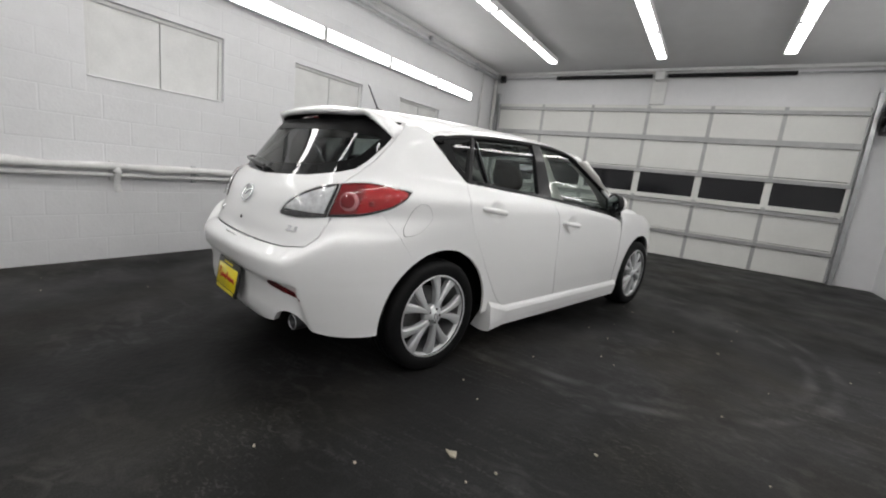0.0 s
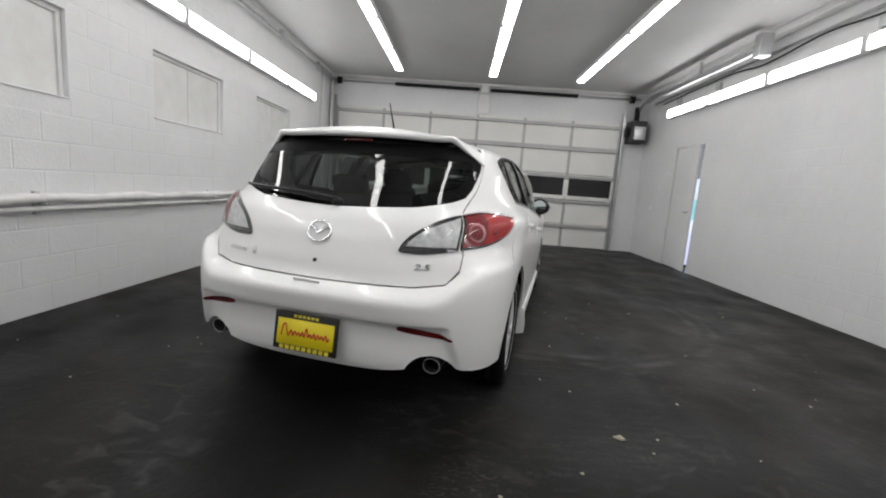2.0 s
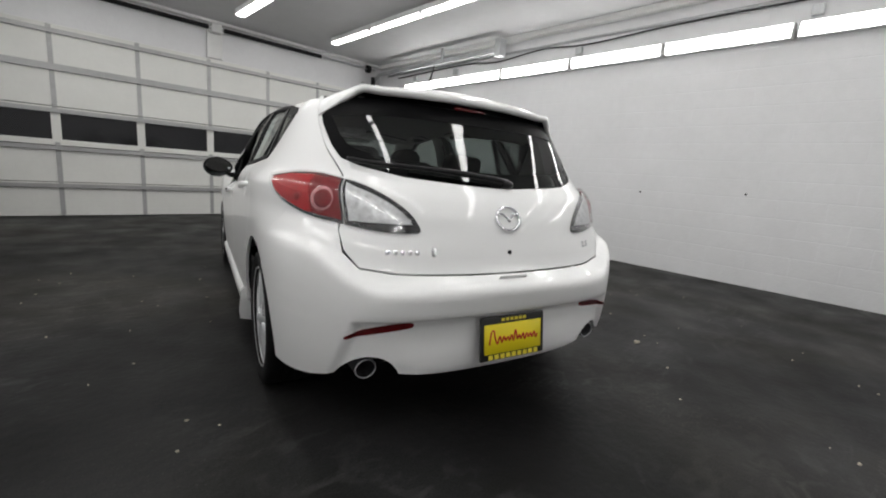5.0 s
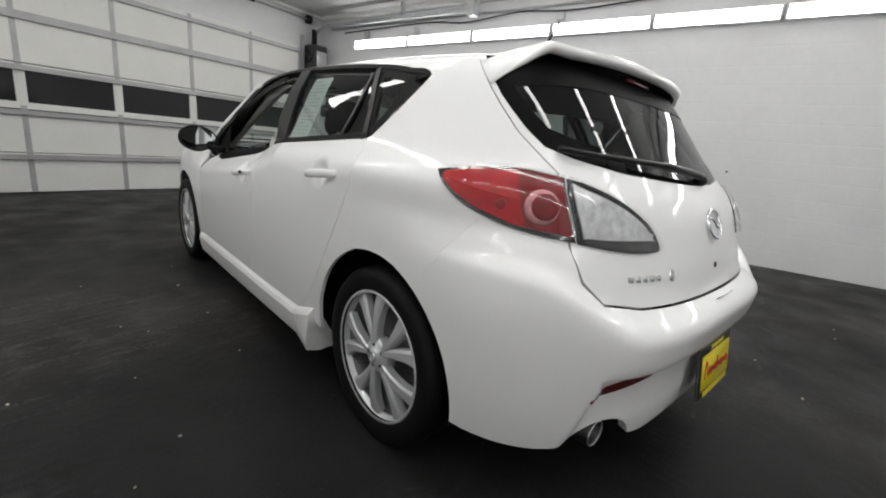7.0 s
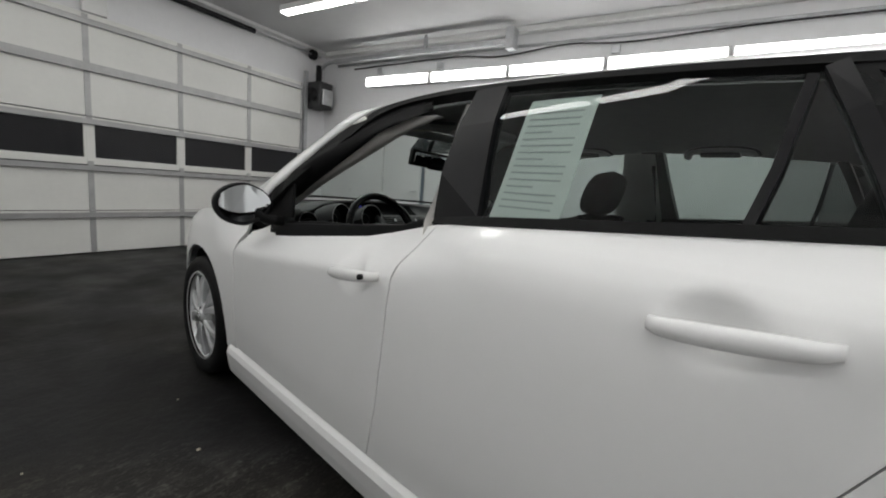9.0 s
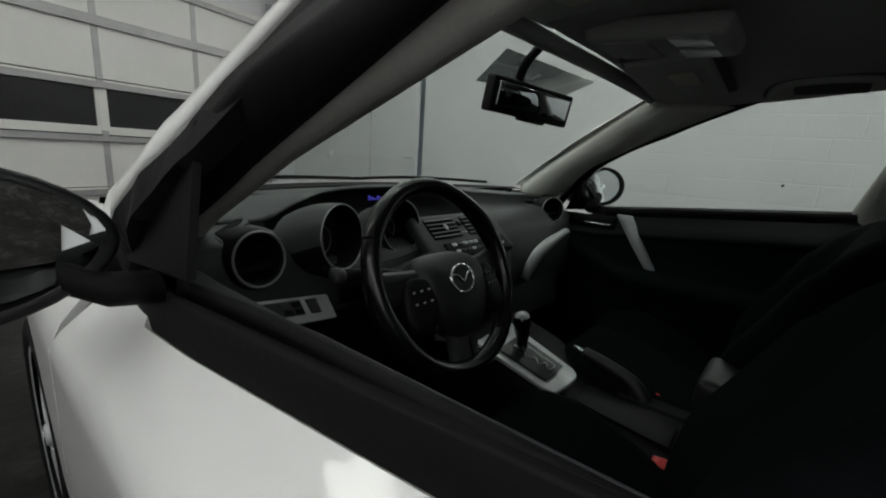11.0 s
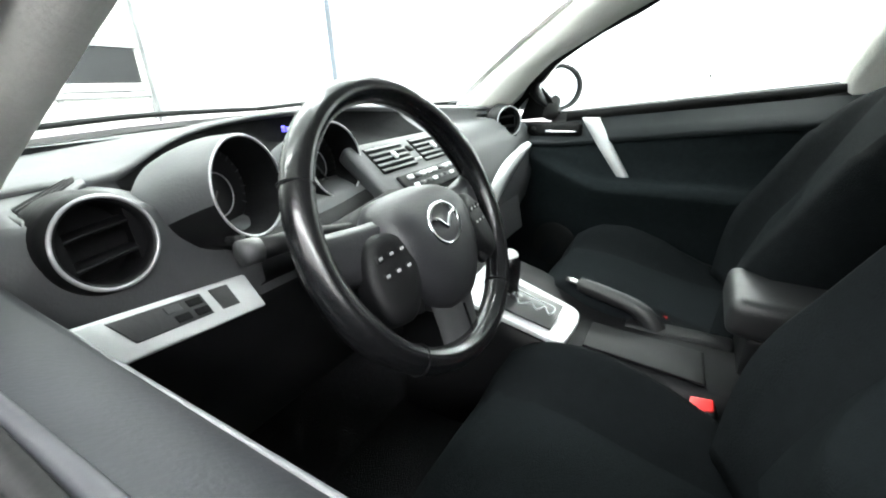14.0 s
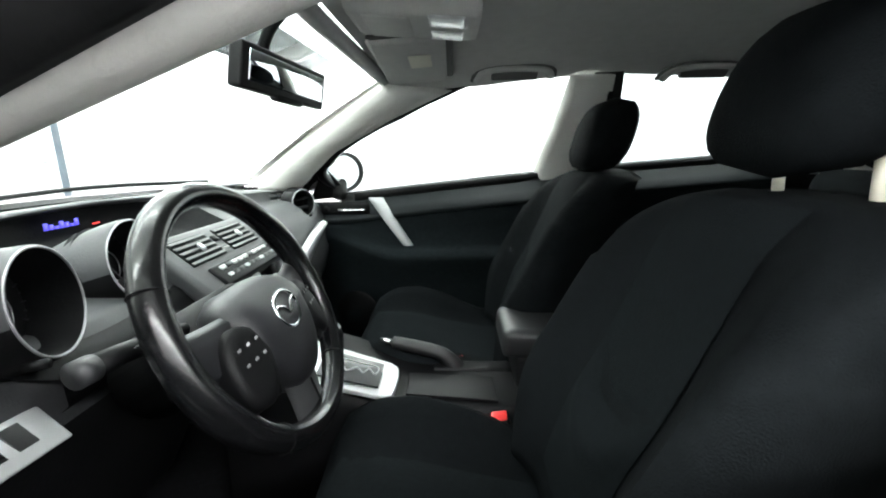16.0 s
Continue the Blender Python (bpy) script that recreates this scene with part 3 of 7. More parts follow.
def body(s, z, side=1, out=0.0):
    """The car's skin: s runs along the flank (as y), then round the tail to MIDR at its middle and on over the other flank."""
    if s < MIDR:
        s, side = 2 * MIDR - s, -side
    w, pil = HALF(z), PIL(z)
    roll = min(1, max(0, (s + .45) / .35)) * (1 if s < .75 else max(0, 1 - (s - .75) / .3))
    if roll > 0 and .72 < z < 1.1:
        b = float(np.interp(s, [-1.25, -1.1, -.3, .45, .62, 1.2], [1.04, 1.028, .967, .890, .870, .85]))
        deep, rise = (.031, .04) if side > 0 else (.084, .115)
        up = min(1, max(0, (z - b + (.03 if side > 0 else .140)) / rise))
        down = min(1, max(0, (z - b - .02) / .12))
        w -= deep * roll * up * up * (3 - 2 * up) * (1 - down)
    if s > .1 and z > .94:
        w -= .026 * smooth(.1, .55, s) * smooth(.94, 1.05, z)
    w *= 1 + .028 * math.exp(-((z - .945) / .065) ** 2) * min(1, max(0, (-s - .75) / .5))
    if s < YR:
        zr = z - lip_rise(s, z)
        a, n = min(YR - s, 1) * math.pi / 2, ROUND(zr)
        x, y = w * narrow(YR) * max(math.cos(a), 0) ** (2 / n), YR + (REAR(zr) - YR) * math.sin(a) ** (2 / n)
        dent = valance(s, z)
        x, y = x * (1 - .35 * dent), y + dent
    elif s > pil:
        a, n = min(s - pil, 1) * math.pi / 2, 2.6
        x, y = w * narrow(pil) * max(math.cos(a), 0) ** (2 / n), pil + (NOSE(z) - pil) * math.sin(a) ** (2 / n)
    else:
        x, y = w * narrow(s), s
        for yh, zh in ((-.045, .802), (-.920, .888)):
            q = ((s - yh) / .070) ** 2 + ((z - zh) / .054) ** 2
            if q < 1:
                x -= .027 * (1 - q) ** 1.2
    p = Vector((side * x, y, z))
    if out:
        p += out * skin_normal(s, z, side)
    return p


def skin_normal(s, z, side=1):
    e = .006
    if s < MIDR:
        s, side = 2 * MIDR - s, -side
    s = max(s, MIDR + .02)
    n = (body(s + e, z, side) - body(s - e, z, side)).cross(body(s, z + e, side) - body(s, z - e, side))
    if n.length < 1e-9:
        n = Vector((side, 0, 0))
    n.normalize()
    c = body(s, z, side) - Vector((0, -.2, .6))
    return n if n.dot(c) > 0 else -n


def s_at(y, z):
    """The s of a place y ahead, on the flank or round its corners."""
    pil = PIL(z)
    if y > pil:
        k = min((y - pil) / (NOSE(z) - pil), 1)
        return pil + math.asin(k ** 1.3) * 2 / math.pi
    if y >= YR:
        return y
    lo, hi = MIDR, YR
    for _ in range(24):
        mid_ = (lo + hi) / 2
        if body(mid_, z).y < y:
            lo = mid_
        else:
            hi = mid_
    return hi


def inside(p, poly):
    x, y = p
    hit = False
    for (x0, y0), (x1, y1) in zip(poly, poly[1:] + poly[:1]):
        if (y0 > y) != (y1 > y) and x < (x1 - x0) * (y - y0) / (y1 - y0) + x0:
            hit = not hit
    return hit


def edge_gap(p, poly):
    best = 9.0
    for (x0, y0), (x1, y1) in zip(poly, poly[1:] + poly[:1]):
        dx, dy = x1 - x0, y1 - y0
        d2 = dx * dx + dy * dy
        t = max(0, min(1, ((p[0] - x0) * dx + (p[1] - y0) * dy) / d2)) if d2 > 1e-12 else 0
        best = min(best, math.hypot(p[0] - x0 - t * dx, p[1] - y0 - t * dy))
    return best


def sheet(poly, fn, nrm, step=.035, skirt=.014, back=0.0, rows=()):
    """A skin panel over a plane outline, mapped by fn, its rim folded inwards; back: a thickness."""
    dense = []
    for (x0, y0), (x1, y1) in zip(poly, poly[1:] + poly[:1]):
        k = max(1, round(math.hypot(x1 - x0, y1 - y0) / step))
        dense += [(x0 + (x1 - x0) * i / k, y0 + (y1 - y0) * i / k) for i in range(k)]
    xs, ys = [p[0] for p in dense], [p[1] for p in dense]
    pts, row = list(dense), 0
    lines = [(x, zz) for zz in rows for x in np.arange(min(xs), max(xs), step * .8) if inside((x, zz), dense) and edge_gap((x, zz), dense) > step * .4]
    pts += lines
    y = min(ys) + step * .5
    while y < max(ys):
        x = min(xs) + (step * .5 if row % 2 else 0)
        while x < max(xs):
            if inside((x, y), dense) and edge_gap((x, y), dense) > step * .45 and all(abs(y - zz) > step * .45 for zz in rows):
                pts.append((x, y))
            x += step
        y, row = y + step * .87, row + 1
    co, _, faces, *_ = delaunay_2d_cdt([Vector(p) for p in pts], [], [list(range(len(dense)))], 1, 1e-6)
    bm = bmesh.new()
    vs = [bm.verts.new(fn(c.x, c.y)) for c in co]
    ns = [nrm(c.x, c.y) for c in co]
    for f in faces:
        if len(set(f)) < 3:
            continue
        a, b, c = (vs[i] for i in f[:3])
        n = (b.co - a.co).cross(c.co - a.co)
        try:
            bm.faces.new((a, b, c) if n.dot(ns[f[0]]) >= 0 else (a, c, b))
        except ValueError:
            pass
    bm.verts.index_update()
    if skirt:
        rim = [e for e in bm.edges if len(e.link_faces) == 1]
        low = {}
        for e in rim:
            for v in e.verts:
                if v not in low:
                    low[v] = bm.verts.new(v.co - ns[v.index] * skirt) if v.index >= 0 else v
        for e in rim:
            f0 = e.link_faces[0]
            a, b = e.verts
            loop = [l for l in f0.loops if l.edge == e][0]
            if loop.vert == a:
                a, b = b, a
            e.smooth = False
            bm.faces.new((a, b, low[b], low[a]))
    return bm


def skin(poly, side=1, out=0.0, step=.035, skirt=.014, rows=()):
    return sheet([tuple(p) for p in poly], lambda s, z: body(s, z, side, out), lambda s, z: skin_normal(s, z, side), step, skirt, 0.0, rows)


def shrink(poly, d):
    """The outline drawn in by d."""
    n = len(poly)
    area = sum(poly[i][0] * poly[(i + 1) % n][1] - poly[(i + 1) % n][0] * poly[i][1] for i in range(n))
    sg = 1 if area > 0 else -1
    out = []
    for i in range(n):
        p0, p1, p2 = (np.array(poly[(i + k) % n]) for k in (-1, 0, 1))
        a, b = p1 - p0, p2 - p1
        na, nb = np.array((-a[1], a[0])) / (np.hypot(*a) + 1e-9), np.array((-b[1], b[0])) / (np.hypot(*b) + 1e-9)
        m = na + nb
        m = m / max(np.hypot(*m), .5)
        out.append(tuple(p1 + sg * d * m))
    return out


def belt(y):
    return float(np.interp(y, [-1.25, -1.1, -.3, .45, .62], [1.04, 1.028, .967, .890, .870]))


def dip(y):
    """How far the driver's door skin stops below the window slot."""
    return float(np.interp(y, [-.26, 0, .45, .66], [0, .018, .028, .028]))


def slot(y):
    """Height of the window slot inside the driver's door."""
    return belt(y) - .06 * max(0, .30 - y)


def arch(yc, a0, a1, r=.372, n=34, zc=.305):
    out = []
    for k in range(n + 1):
        a = math.radians(a0 + (a1 - a0) * k / n)
        y, z = yc + r * math.cos(a), zc + r * math.sin(a)
        out.append((s_at(y, z), z))
    return out


def torus(bm, m, r, rr, sx=1.0, sy=1.0, seg=36, k=8):
    rings(bm, [[m @ Vector(((r + rr * math.cos(b)) * math.cos(a) * sx, (r + rr * math.cos(b)) * math.sin(a) * sy, rr * math.sin(b))) for b in [2 * math.pi * j / k for j in range(k)]] for a in [2 * math.pi * i / seg for i in range(seg + 1)]], True)


AX = 1.32
car = thing("car", "white five-door hatchback with a roof spoiler, driver's window open", "car", (0, 0, 0))

# outlines in (s, z); the gaps between panels are real
SPLIT = curve([(-.300, .965), (-.262, .90), (-.225, .82), (-.206, .60), (-.190, .46), (-.150, .286)], 3)
REARD = curve([(-1.118, 1.029), (-1.158, .93), (-1.140, .85), (-1.055, .69), (-.915, .46), (-.815, .335), (-.752, .286)], 4)
front_door = SPLIT + [(.820, .290), (.835, .50), (.83, .72), (.79, .815), (.66, .858), (.60, .871), (.45, .888), (0, .937)]
rear_door = SPLIT[::-1] + [(-.5, .99), (-.8, 1.008)] + REARD
TIP = (s_at(-1.318, 1.236), 1.236)
QEDGE = [(s_at(y, z), z) for y, z in zip(np.linspace(-1.310, -1.150, 9), np.linspace(1.222, 1.050, 9))]
DLO_TOP = curve([TIP, (s_at(-1.298, 1.252), 1.252), (s_at(-1.24, 1.266), 1.266), (-1.12, 1.283), (-.99, 1.299), (-.69, 1.322), (-.34, 1.336), (-.10, 1.335), (.12, 1.308), (.30, 1.245), (.47, 1.160), (.62, 1.05), (.73, .945), (.78, .885)], 6)
arch_r = arch(-AX, -6, 186)
i_seam = min(range(len(arch_r)), key=lambda i: abs(arch_r[i][1] - .645) + (0 if arch_r[i][0] < -1.25 else 9))
SEAM = [(s_at(-1.545 - .131 * f, .652 + .190 * f), .652 + .190 * f) for f in np.linspace(0, 1, 15)] + [(-1.525, .848), (-1.61, .826), (-1.70, .811), (-1.735, .800)]
quarter = REARD + [(-.86, .286)] + arch_r[:i_seam + 1] + SEAM + [(-1.735, .98), (-1.62, 1.08), (-1.506, 1.213), (-1.448, 1.288), (-1.32, 1.288), (s_at(-1.302, 1.256), 1.256), TIP] + QEDGE + [(-1.134, 1.036)]
pipe_cut = curve([(-1.762, .294), (-1.795, .318), (-1.84, .343), (-1.89, .355), (-1.94, .350), (-1.975, .330), (-1.997, .302), (-2.006, .282)], 3)
bumper_half = arch_r[i_seam:] + [(-1.45, .264), (-1.55, .268), (-1.65, .277)] + pipe_cut + [(-2.06, .268), (-2.12, .256), (-2.2, .246)]
btop = SEAM + [(-1.765, .72), (-1.83, .666), (-1.95, .648), (-2.2, .640)]
flip = lambda pl: [(2 * MIDR - a, b) for a, b in pl]
bumper = bumper_half + flip(bumper_half)[::-1][1:] + flip(btop) [:-1] + btop[::-1]
gate_r = [(-2.2, .646), (-1.95, .654), (-1.83, .672), (-1.771, .726), (-1.741, .79), (-1.741, .98), (-1.626, 1.08), (-1.510, 1.213), (-1.452, 1.288), (-1.447, 1.30)]
GLASS = [(-1.478, 1.30), (-1.51, 1.25), (-1.562, 1.18), (-1.65, 1.09), (-1.705, 1.045), (-1.79, 1.02), (-1.95, .99), (-2.2, .968)]
tailgate = gate_r + GLASS + flip(GLASS)[::-1][1:] + flip(gate_r)[::-1][:-1]
arch_f = arch(AX, -6, 186)
fender = [(.822, .895), (.835, .72), (.840, .50), (.826, .286), (.87, .20)] + arch_f[::-1] + [(s_at(1.71, .23), .225), (1.75, .20), (PIL(.2) + .995, .21), (PIL(.45) + .995, .45), (PIL(.70) + .995, .70), (PIL(.76) + .7, .765), (PIL(.80) + .5, .80), (PIL(.845) + .3, .845), (1.1, .885)]

for side, nm in ((1, "right"), (-1, "left")):
    part("front_door", skin(shrink([(a, b - (.022 + dip(a) if side < 0 and -.1 < a < .62 and b > .86 else 0)) for a, b in front_door], .0023), side, step=.019), PAINT, car)
    part("rear_door", skin(shrink(rear_door, .0023), side, step=.019), PAINT, car)
    part("quarter_panel", skin(shrink(quarter, .0004), side, step=.022), PAINT, car)
    part("front_fender", skin(shrink(fender, .0012), side, step=.045), PAINT, car)
    # sill with a proud skirt that flares before the rear wheel
    bm = bmesh.new()
    rows = []
    for k in range(41):
        y = .90 - (1.80) * k / 40
        f = max(0, (-.72 - y) / .18)
        prof = [(.286, -.004), (.27, .012), (.25, .022 + .012 * f), (.20, .026 + .03 * f), (.155, .016 + .034 * f), (.14, -.01), (.15, -.10)]
        rows.append([Vector((side * (HALF(max(z, .2)) * narrow(y) + o), y, z + (.06 * f if z > .24 else 0))) for z, o in prof])
    rings(bm, rows, True, True)
    part("side_skirt", tidy(bm), PAINT, car, "white moulded side skirt", False)
    # outer windscreen pillar
    bm = bmesh.new()
    rows = []
    front = [(a, b) for a, b in DLO_TOP if a >= .115]
    for k, (s, z) in enumerate(front):
        f = k / (len(front) - 1)
        p = body(s, z, side) + Vector((0, .004, .004))
        q = Vector((side * float(np.interp(f, [0, .3, .65, 1], [.648, .585, .660, .743])), float(np.interp(f, [0, .3, .65, 1], [.13, .40, .72, 1.02])), float(np.interp(f, [0, .3, .65, 1], [1.312, 1.318, 1.14, .945]))))
        midp = (p + q) / 2 + (p + q - 2 * Vector((0, s, 1.0))).normalized() * .014 * min(1, f * 5)
        rows.append([p - Vector((side * .02, 0, 0)), p, (p + midp) / 2 + Vector((side * .003, 0, .003)), midp, q, q - Vector((side * .02, 0, .01))])
    rings(bm, rows)
    part("windscreen_pillar", tidy(bm), PAINT, car, "white windscreen pillar")
    # black window surround: belt strip, frames, pillars
    def strip(name, path, wid, out, mat_, label=""):
        """A flat bar on the skin along (s, z) points."""
        bm = bmesh.new()
        rows = []
        for i, p in enumerate(path):
            a, b = path[max(i - 1, 0)], path[min(i + 1, len(path) - 1)]
            d = np.array((b[0] - a[0], b[1] - a[1]))
            d = d / (np.hypot(*d) + 1e-9)
            nn = np.array((-d[1], d[0])) * (wid[i] if isinstance(wid, list) else wid) / 2
            l_, r_ = (p[0] + nn[0], p[1] + nn[1]), (p[0] - nn[0], p[1] - nn[1])
            rows.append([body(*l_, side, -.03), body(*l_, side, out), body(*r_, side, out), body(*r_, side, -.03)])
        rings(bm, rows, True, True)
        return part(name, tidy(bm), mat_, car, label, False)
    bl = [(y, belt(y) + .008) for y in np.linspace(-1.115, .57 if side > 0 else -.27, 20)]
    strip("belt_moulding", bl, .02, .004, GLOSSB if side > 0 else RUBBER, "black window sill moulding")
    fw = .05 if side < 0 else .022
    wide = lambda a: .016 + (fw - .016) * min(1, max(0, a / .25)) ** 2
    inner = [(s - wide(s) * .48 * min(1, max(0, (s - .1) / .3)), z - wide(s) * .48) for s, z in DLO_TOP[3:]]
    if side > 0:
        inner = [(s + .065 * min(1, max(0, (s - .40) / .2)), z) for s, z in inner]
    strip("window_frame", inner, [wide(s_) for s_, z_ in inner], .002, RUBBER, "black window frame")
    strip("b_pillar", [(-.345, .985), (-.33, 1.10), (-.318, 1.22), (-.312, 1.322)], [.165, .14, .115, .095], .003, GLOSSB, "gloss black pillar between the doors")
    strip("c_pillar", [(-1.098, 1.025), (-1.06, 1.12), (-1.02, 1.21), (-.985, 1.285)], [.026, .026, .028, .028], .003, GLOSSB, "gloss black pillar at the rear door")
    strip("window_divider", [(-.925, 1.02), (-.945, 1.12), (-.96, 1.27)], .015, .001, GLOSSB)
    # smooth cap from the door's top edge to the window slot
    bm = bmesh.new()
    rows = []
    for y in np.linspace(-.26, .66, 26):
        z = belt(y) + .006 - (.020 * smooth(-.26, -.12, y) if side < 0 else 0)
        low = dip(y) if side < 0 else 0
        p = body(y, z - low, side, .001)
        x = abs(p.x)
        rows.append([Vector((side * a, y, z + b)) for a, b in (((x, -.006), (x - .004, .008), (x - .016, .013), (x - .024, .006), (x - .026, -.002), (x - .030, .004), (x - .038, .004), (x - .042, -.012), (min(x - .05, .768), -.022), (.757, -.024)) if side > 0 else [(.757 + (x - .757) * k_, d_) for k_, d_ in ((1.012, -.022 - low), (1.008, -.006 - low * .6), (.95, .003), (.82, .008), (.74, .001), (.70, -.010), (.66, -.010), (.62, .000), (.48, .004), (.42, -.004), (.38, -.022), (.06, -.026), (0, -.022))])])
    rings(bm, rows)
    part("belt_cap", tidy(bm), RUBBER, car, "black ribbed sill cap of the front door")
    # panes
    if side == 1:
        part("front_window", skin([(-.28, .975), (.66, .880), (.76, .90), (.66, 1.035), (.46, 1.16), (.28, 1.24), (.10, 1.295), (-.12, 1.31), (-.27, 1.315)], side, -.008, .05, 0), GLASSF, car, "clear side window glass")
    part("rear_window", skin([(-.41, .985), (-.36, 1.315), (-.69, 1.30), (-.95, 1.278), (-.93, 1.02)], side, -.008, .05, 0), GLASSM, car, "tinted rear side glass")
    part("rear_vent_window", skin([(-.94, 1.02), (-.955, 1.278), (-1.0, 1.275), (-1.085, 1.03)], side, -.008, .05, 0), GLASSR, car, "tinted rear vent glass")
    qw = [(-1.0, 1.294), (-1.065, 1.288), (-1.12, 1.280), (s_at(-1.24, 1.262), 1.262), (s_at(-1.294, 1.248), 1.248), (s_at(-1.310, 1.236), 1.236)] + [(a + .003, b + .002) for a, b in QEDGE] + [(-1.132, 1.038), (-1.10, 1.031), (-1.075, 1.06), (-1.04, 1.16)]
    part("quarter_window", skin(shrink(qw, .006), side, -.003, .05, 0), GLASSR, car, "tinted quarter glass")
    bm = bmesh.new()
    rings(bm, [[body(*a, side, -.001), body(*b, side, -.001)] for a, b in zip(qw + qw[:1], shrink(qw, .040) + shrink(qw, .040)[:1])])
    part("glass_border", tidy(bm), RUBBER, car, "black enamel border of the quarter glass")
    # inner dark liner behind the gaps
    liner = [(-1.60, .80), (-1.60, .93), (-1.12, .975), (-.3, .905), (.45, .83), (.8, .80), (1.15, .80)] + [(1.15, .72)] + arch(AX, 125, 186, .40) + [(.86, .22), (-.86, .22)] + arch(-AX, -6, 120, .40)
    part("inner_liner", skin(liner, side, -.028, .06, 0), RUBBER, car, "black inner door liner")
    # door handles
    for nm_, y0, y1, z0 in (("front_handle", .045, -.175, .80), ("rear_handle", -.835, -1.055, .885)):
        bm = bmesh.new()
        rows = []
        for k in range(13):
            t = k / 12
            y = y0 + (y1 - y0) * t
            lift = .028 * math.sin(math.pi * min(1, max(0, t))) ** .35
            c = Vector((side * HALF(z0) * narrow(y), y, z0 - .01 + .022 * t)) + Vector((side * (.002 + lift), 0, 0))
            hgt, dp = .017 * (1 - .35 * abs(2 * t - 1) ** 3), .011
            rows.append([c + Vector((side * dp * math.cos(a), 0, hgt * math.sin(a))) for a in [2 * math.pi * j / 10 for j in range(10)]])
        rings(bm, rows, True, True)
        h = part(nm_, tidy(bm), PAINT, car, "white pull handle")
        if nm_ == "front_handle" and side < 0:
            bm = bmesh.new()
            kc = Vector((side * (HALF(z0) * narrow(y1) + .030), y1 + .03, z0 + .010))
            rod(bm, kc, kc + Vector((side * .0125, 0, 0)), .0075, 14)
            part("keyhole", bm, BLACKM, h, "dark key cylinder")
    # tail lamp in two parts
    lamp_r = curve([(-1.415, .958), (-1.52, .976), (-1.64, .981), (-1.752, .966)], 4) + curve([(-1.752, .812), (-1.61, .832), (-1.50, .875), (-1.44, .925)], 4)
    lamp_i = [(-1.758, .965)] + curve([(-1.80, .958), (-1.86, .938), (-1.915, .908), (-1.96, .866), (-1.985, .822), (-1.992, .800)], 3) + curve([(-1.985, .792), (-1.90, .79), (-1.758, .810)], 4)
    lm = part("tail_lamp", skin(lamp_r, side, .006, .025, .02), LAMPDK, car, "wraparound tail lamp with red and clear lenses")
    ltop = lambda a: float(np.interp(a, [-1.752, -1.64, -1.52, -1.415], [.966, .981, .976, .958])) - .012
    lbot = lambda a: float(np.interp(a, [-1.752, -1.61, -1.50, -1.44, -1.415], [.812, .832, .875, .925, .950])) + .011
    part("red_base", skin([(a, ltop(a)) for a in np.linspace(-1.745, -1.435, 10)] + [(a, lbot(a)) for a in np.linspace(-1.435, -1.745, 10)], side, .0095, .02, .003), REDM, lm, "deep red lamp base")
    part("smoked_band", skin([(a, ltop(a) + .010) for a in np.linspace(-1.745, -1.45, 9)] + [(a, ltop(a) - .004) for a in np.linspace(-1.45, -1.745, 9)], side, .009, .02, .004), REDD, lm, "dark red upper band")
    cuts = [-1.440, -1.480, -1.520, -1.560, -1.600, -1.632]
    for k, (a, b) in enumerate(zip(cuts, cuts[1:])):
        lo, hi = (lbot(a), lbot(b)), (ltop(a), ltop(b))
        m0, m1 = [(l + (h - l) * .52) for l, h in zip(lo, hi)]
        for n2, (q0, q1, q2, q3) in enumerate(((lo[0], lo[1], m1 - .0002, m0 - .0002), (m0 + .0002, m1 + .0002, hi[1], hi[0]))):
            part("red_lens", skin([(a, q0), (b, q1), (b, q2), (a, q3)], side, .0122 + .0005 * n2, .02, .004), REDL, lm, "red lens facet")
    part("red_lens", skin([(-1.712, lbot(-1.712)), (-1.742, lbot(-1.742)), (-1.742, ltop(-1.742)), (-1.712, ltop(-1.712))], side, .0115, .02, .006), REDM, lm, "red lens facet")
    for nm_, cs_, rr, oo, mt, lb in (("lamp_ring", -1.684, .0455, .0128, RINGL, "pale ring round the round lamp"), ("round_lamp", -1.690, .0360, .0160, REDM, "round red lamp"), ("bulb_socket", -1.585, .0150, .0130, REDM, "dark bulb socket behind the red lens")):
        bm = bmesh.new()
        c0, n0 = body(cs_, .893, side, oo), skin_normal(cs_, .893, side)
        mm = Matrix.Translation(c0) @ n0.to_track_quat("Z", "Y").to_matrix().to_4x4()
        lathe(bm, [(0, .003), (rr * .35, .0015), (rr * .7, .0030), (rr * .95, .0), (rr, -.006)], mm, 32)
        part(nm_, tidy(bm), mt, lm, lb)
    lm2 = part("inner_tail_lamp", skin(lamp_i, side, .006, .025, .02), LAMPDK, car, "clear inner tail lamp on the tailgate")
    li = [(a, max(b, .822)) for a, b in shrink(lamp_i, .018)]
    part("clear_lens", skin(li, side, .012, .02, .012), CLEARL, lm2, "clear lens")
    for k in range(6):
        a0 = -1.785 - .030 * k
        hz_ = float(np.interp(a0, [-1.992, -1.96, -1.915, -1.86, -1.80, -1.758], [.80, .862, .905, .935, .955, .965])) - .034
        part("clear_prism", skin([(a0, .832), (a0 - .028, .832), (a0 - .028, max(hz_ - .014, .838)), (a0, max(hz_, .842))], side, .0128, .02, .003), CLEARL, lm2, "clear prism")
    for lamp_, poly_ in ((lm, lamp_r), (lm2, lamp_i)):
        part("lens_cover", skin(shrink(poly_, .004), side, .021, .025, .012), COVER, lamp_, "glossy clear lens cover")
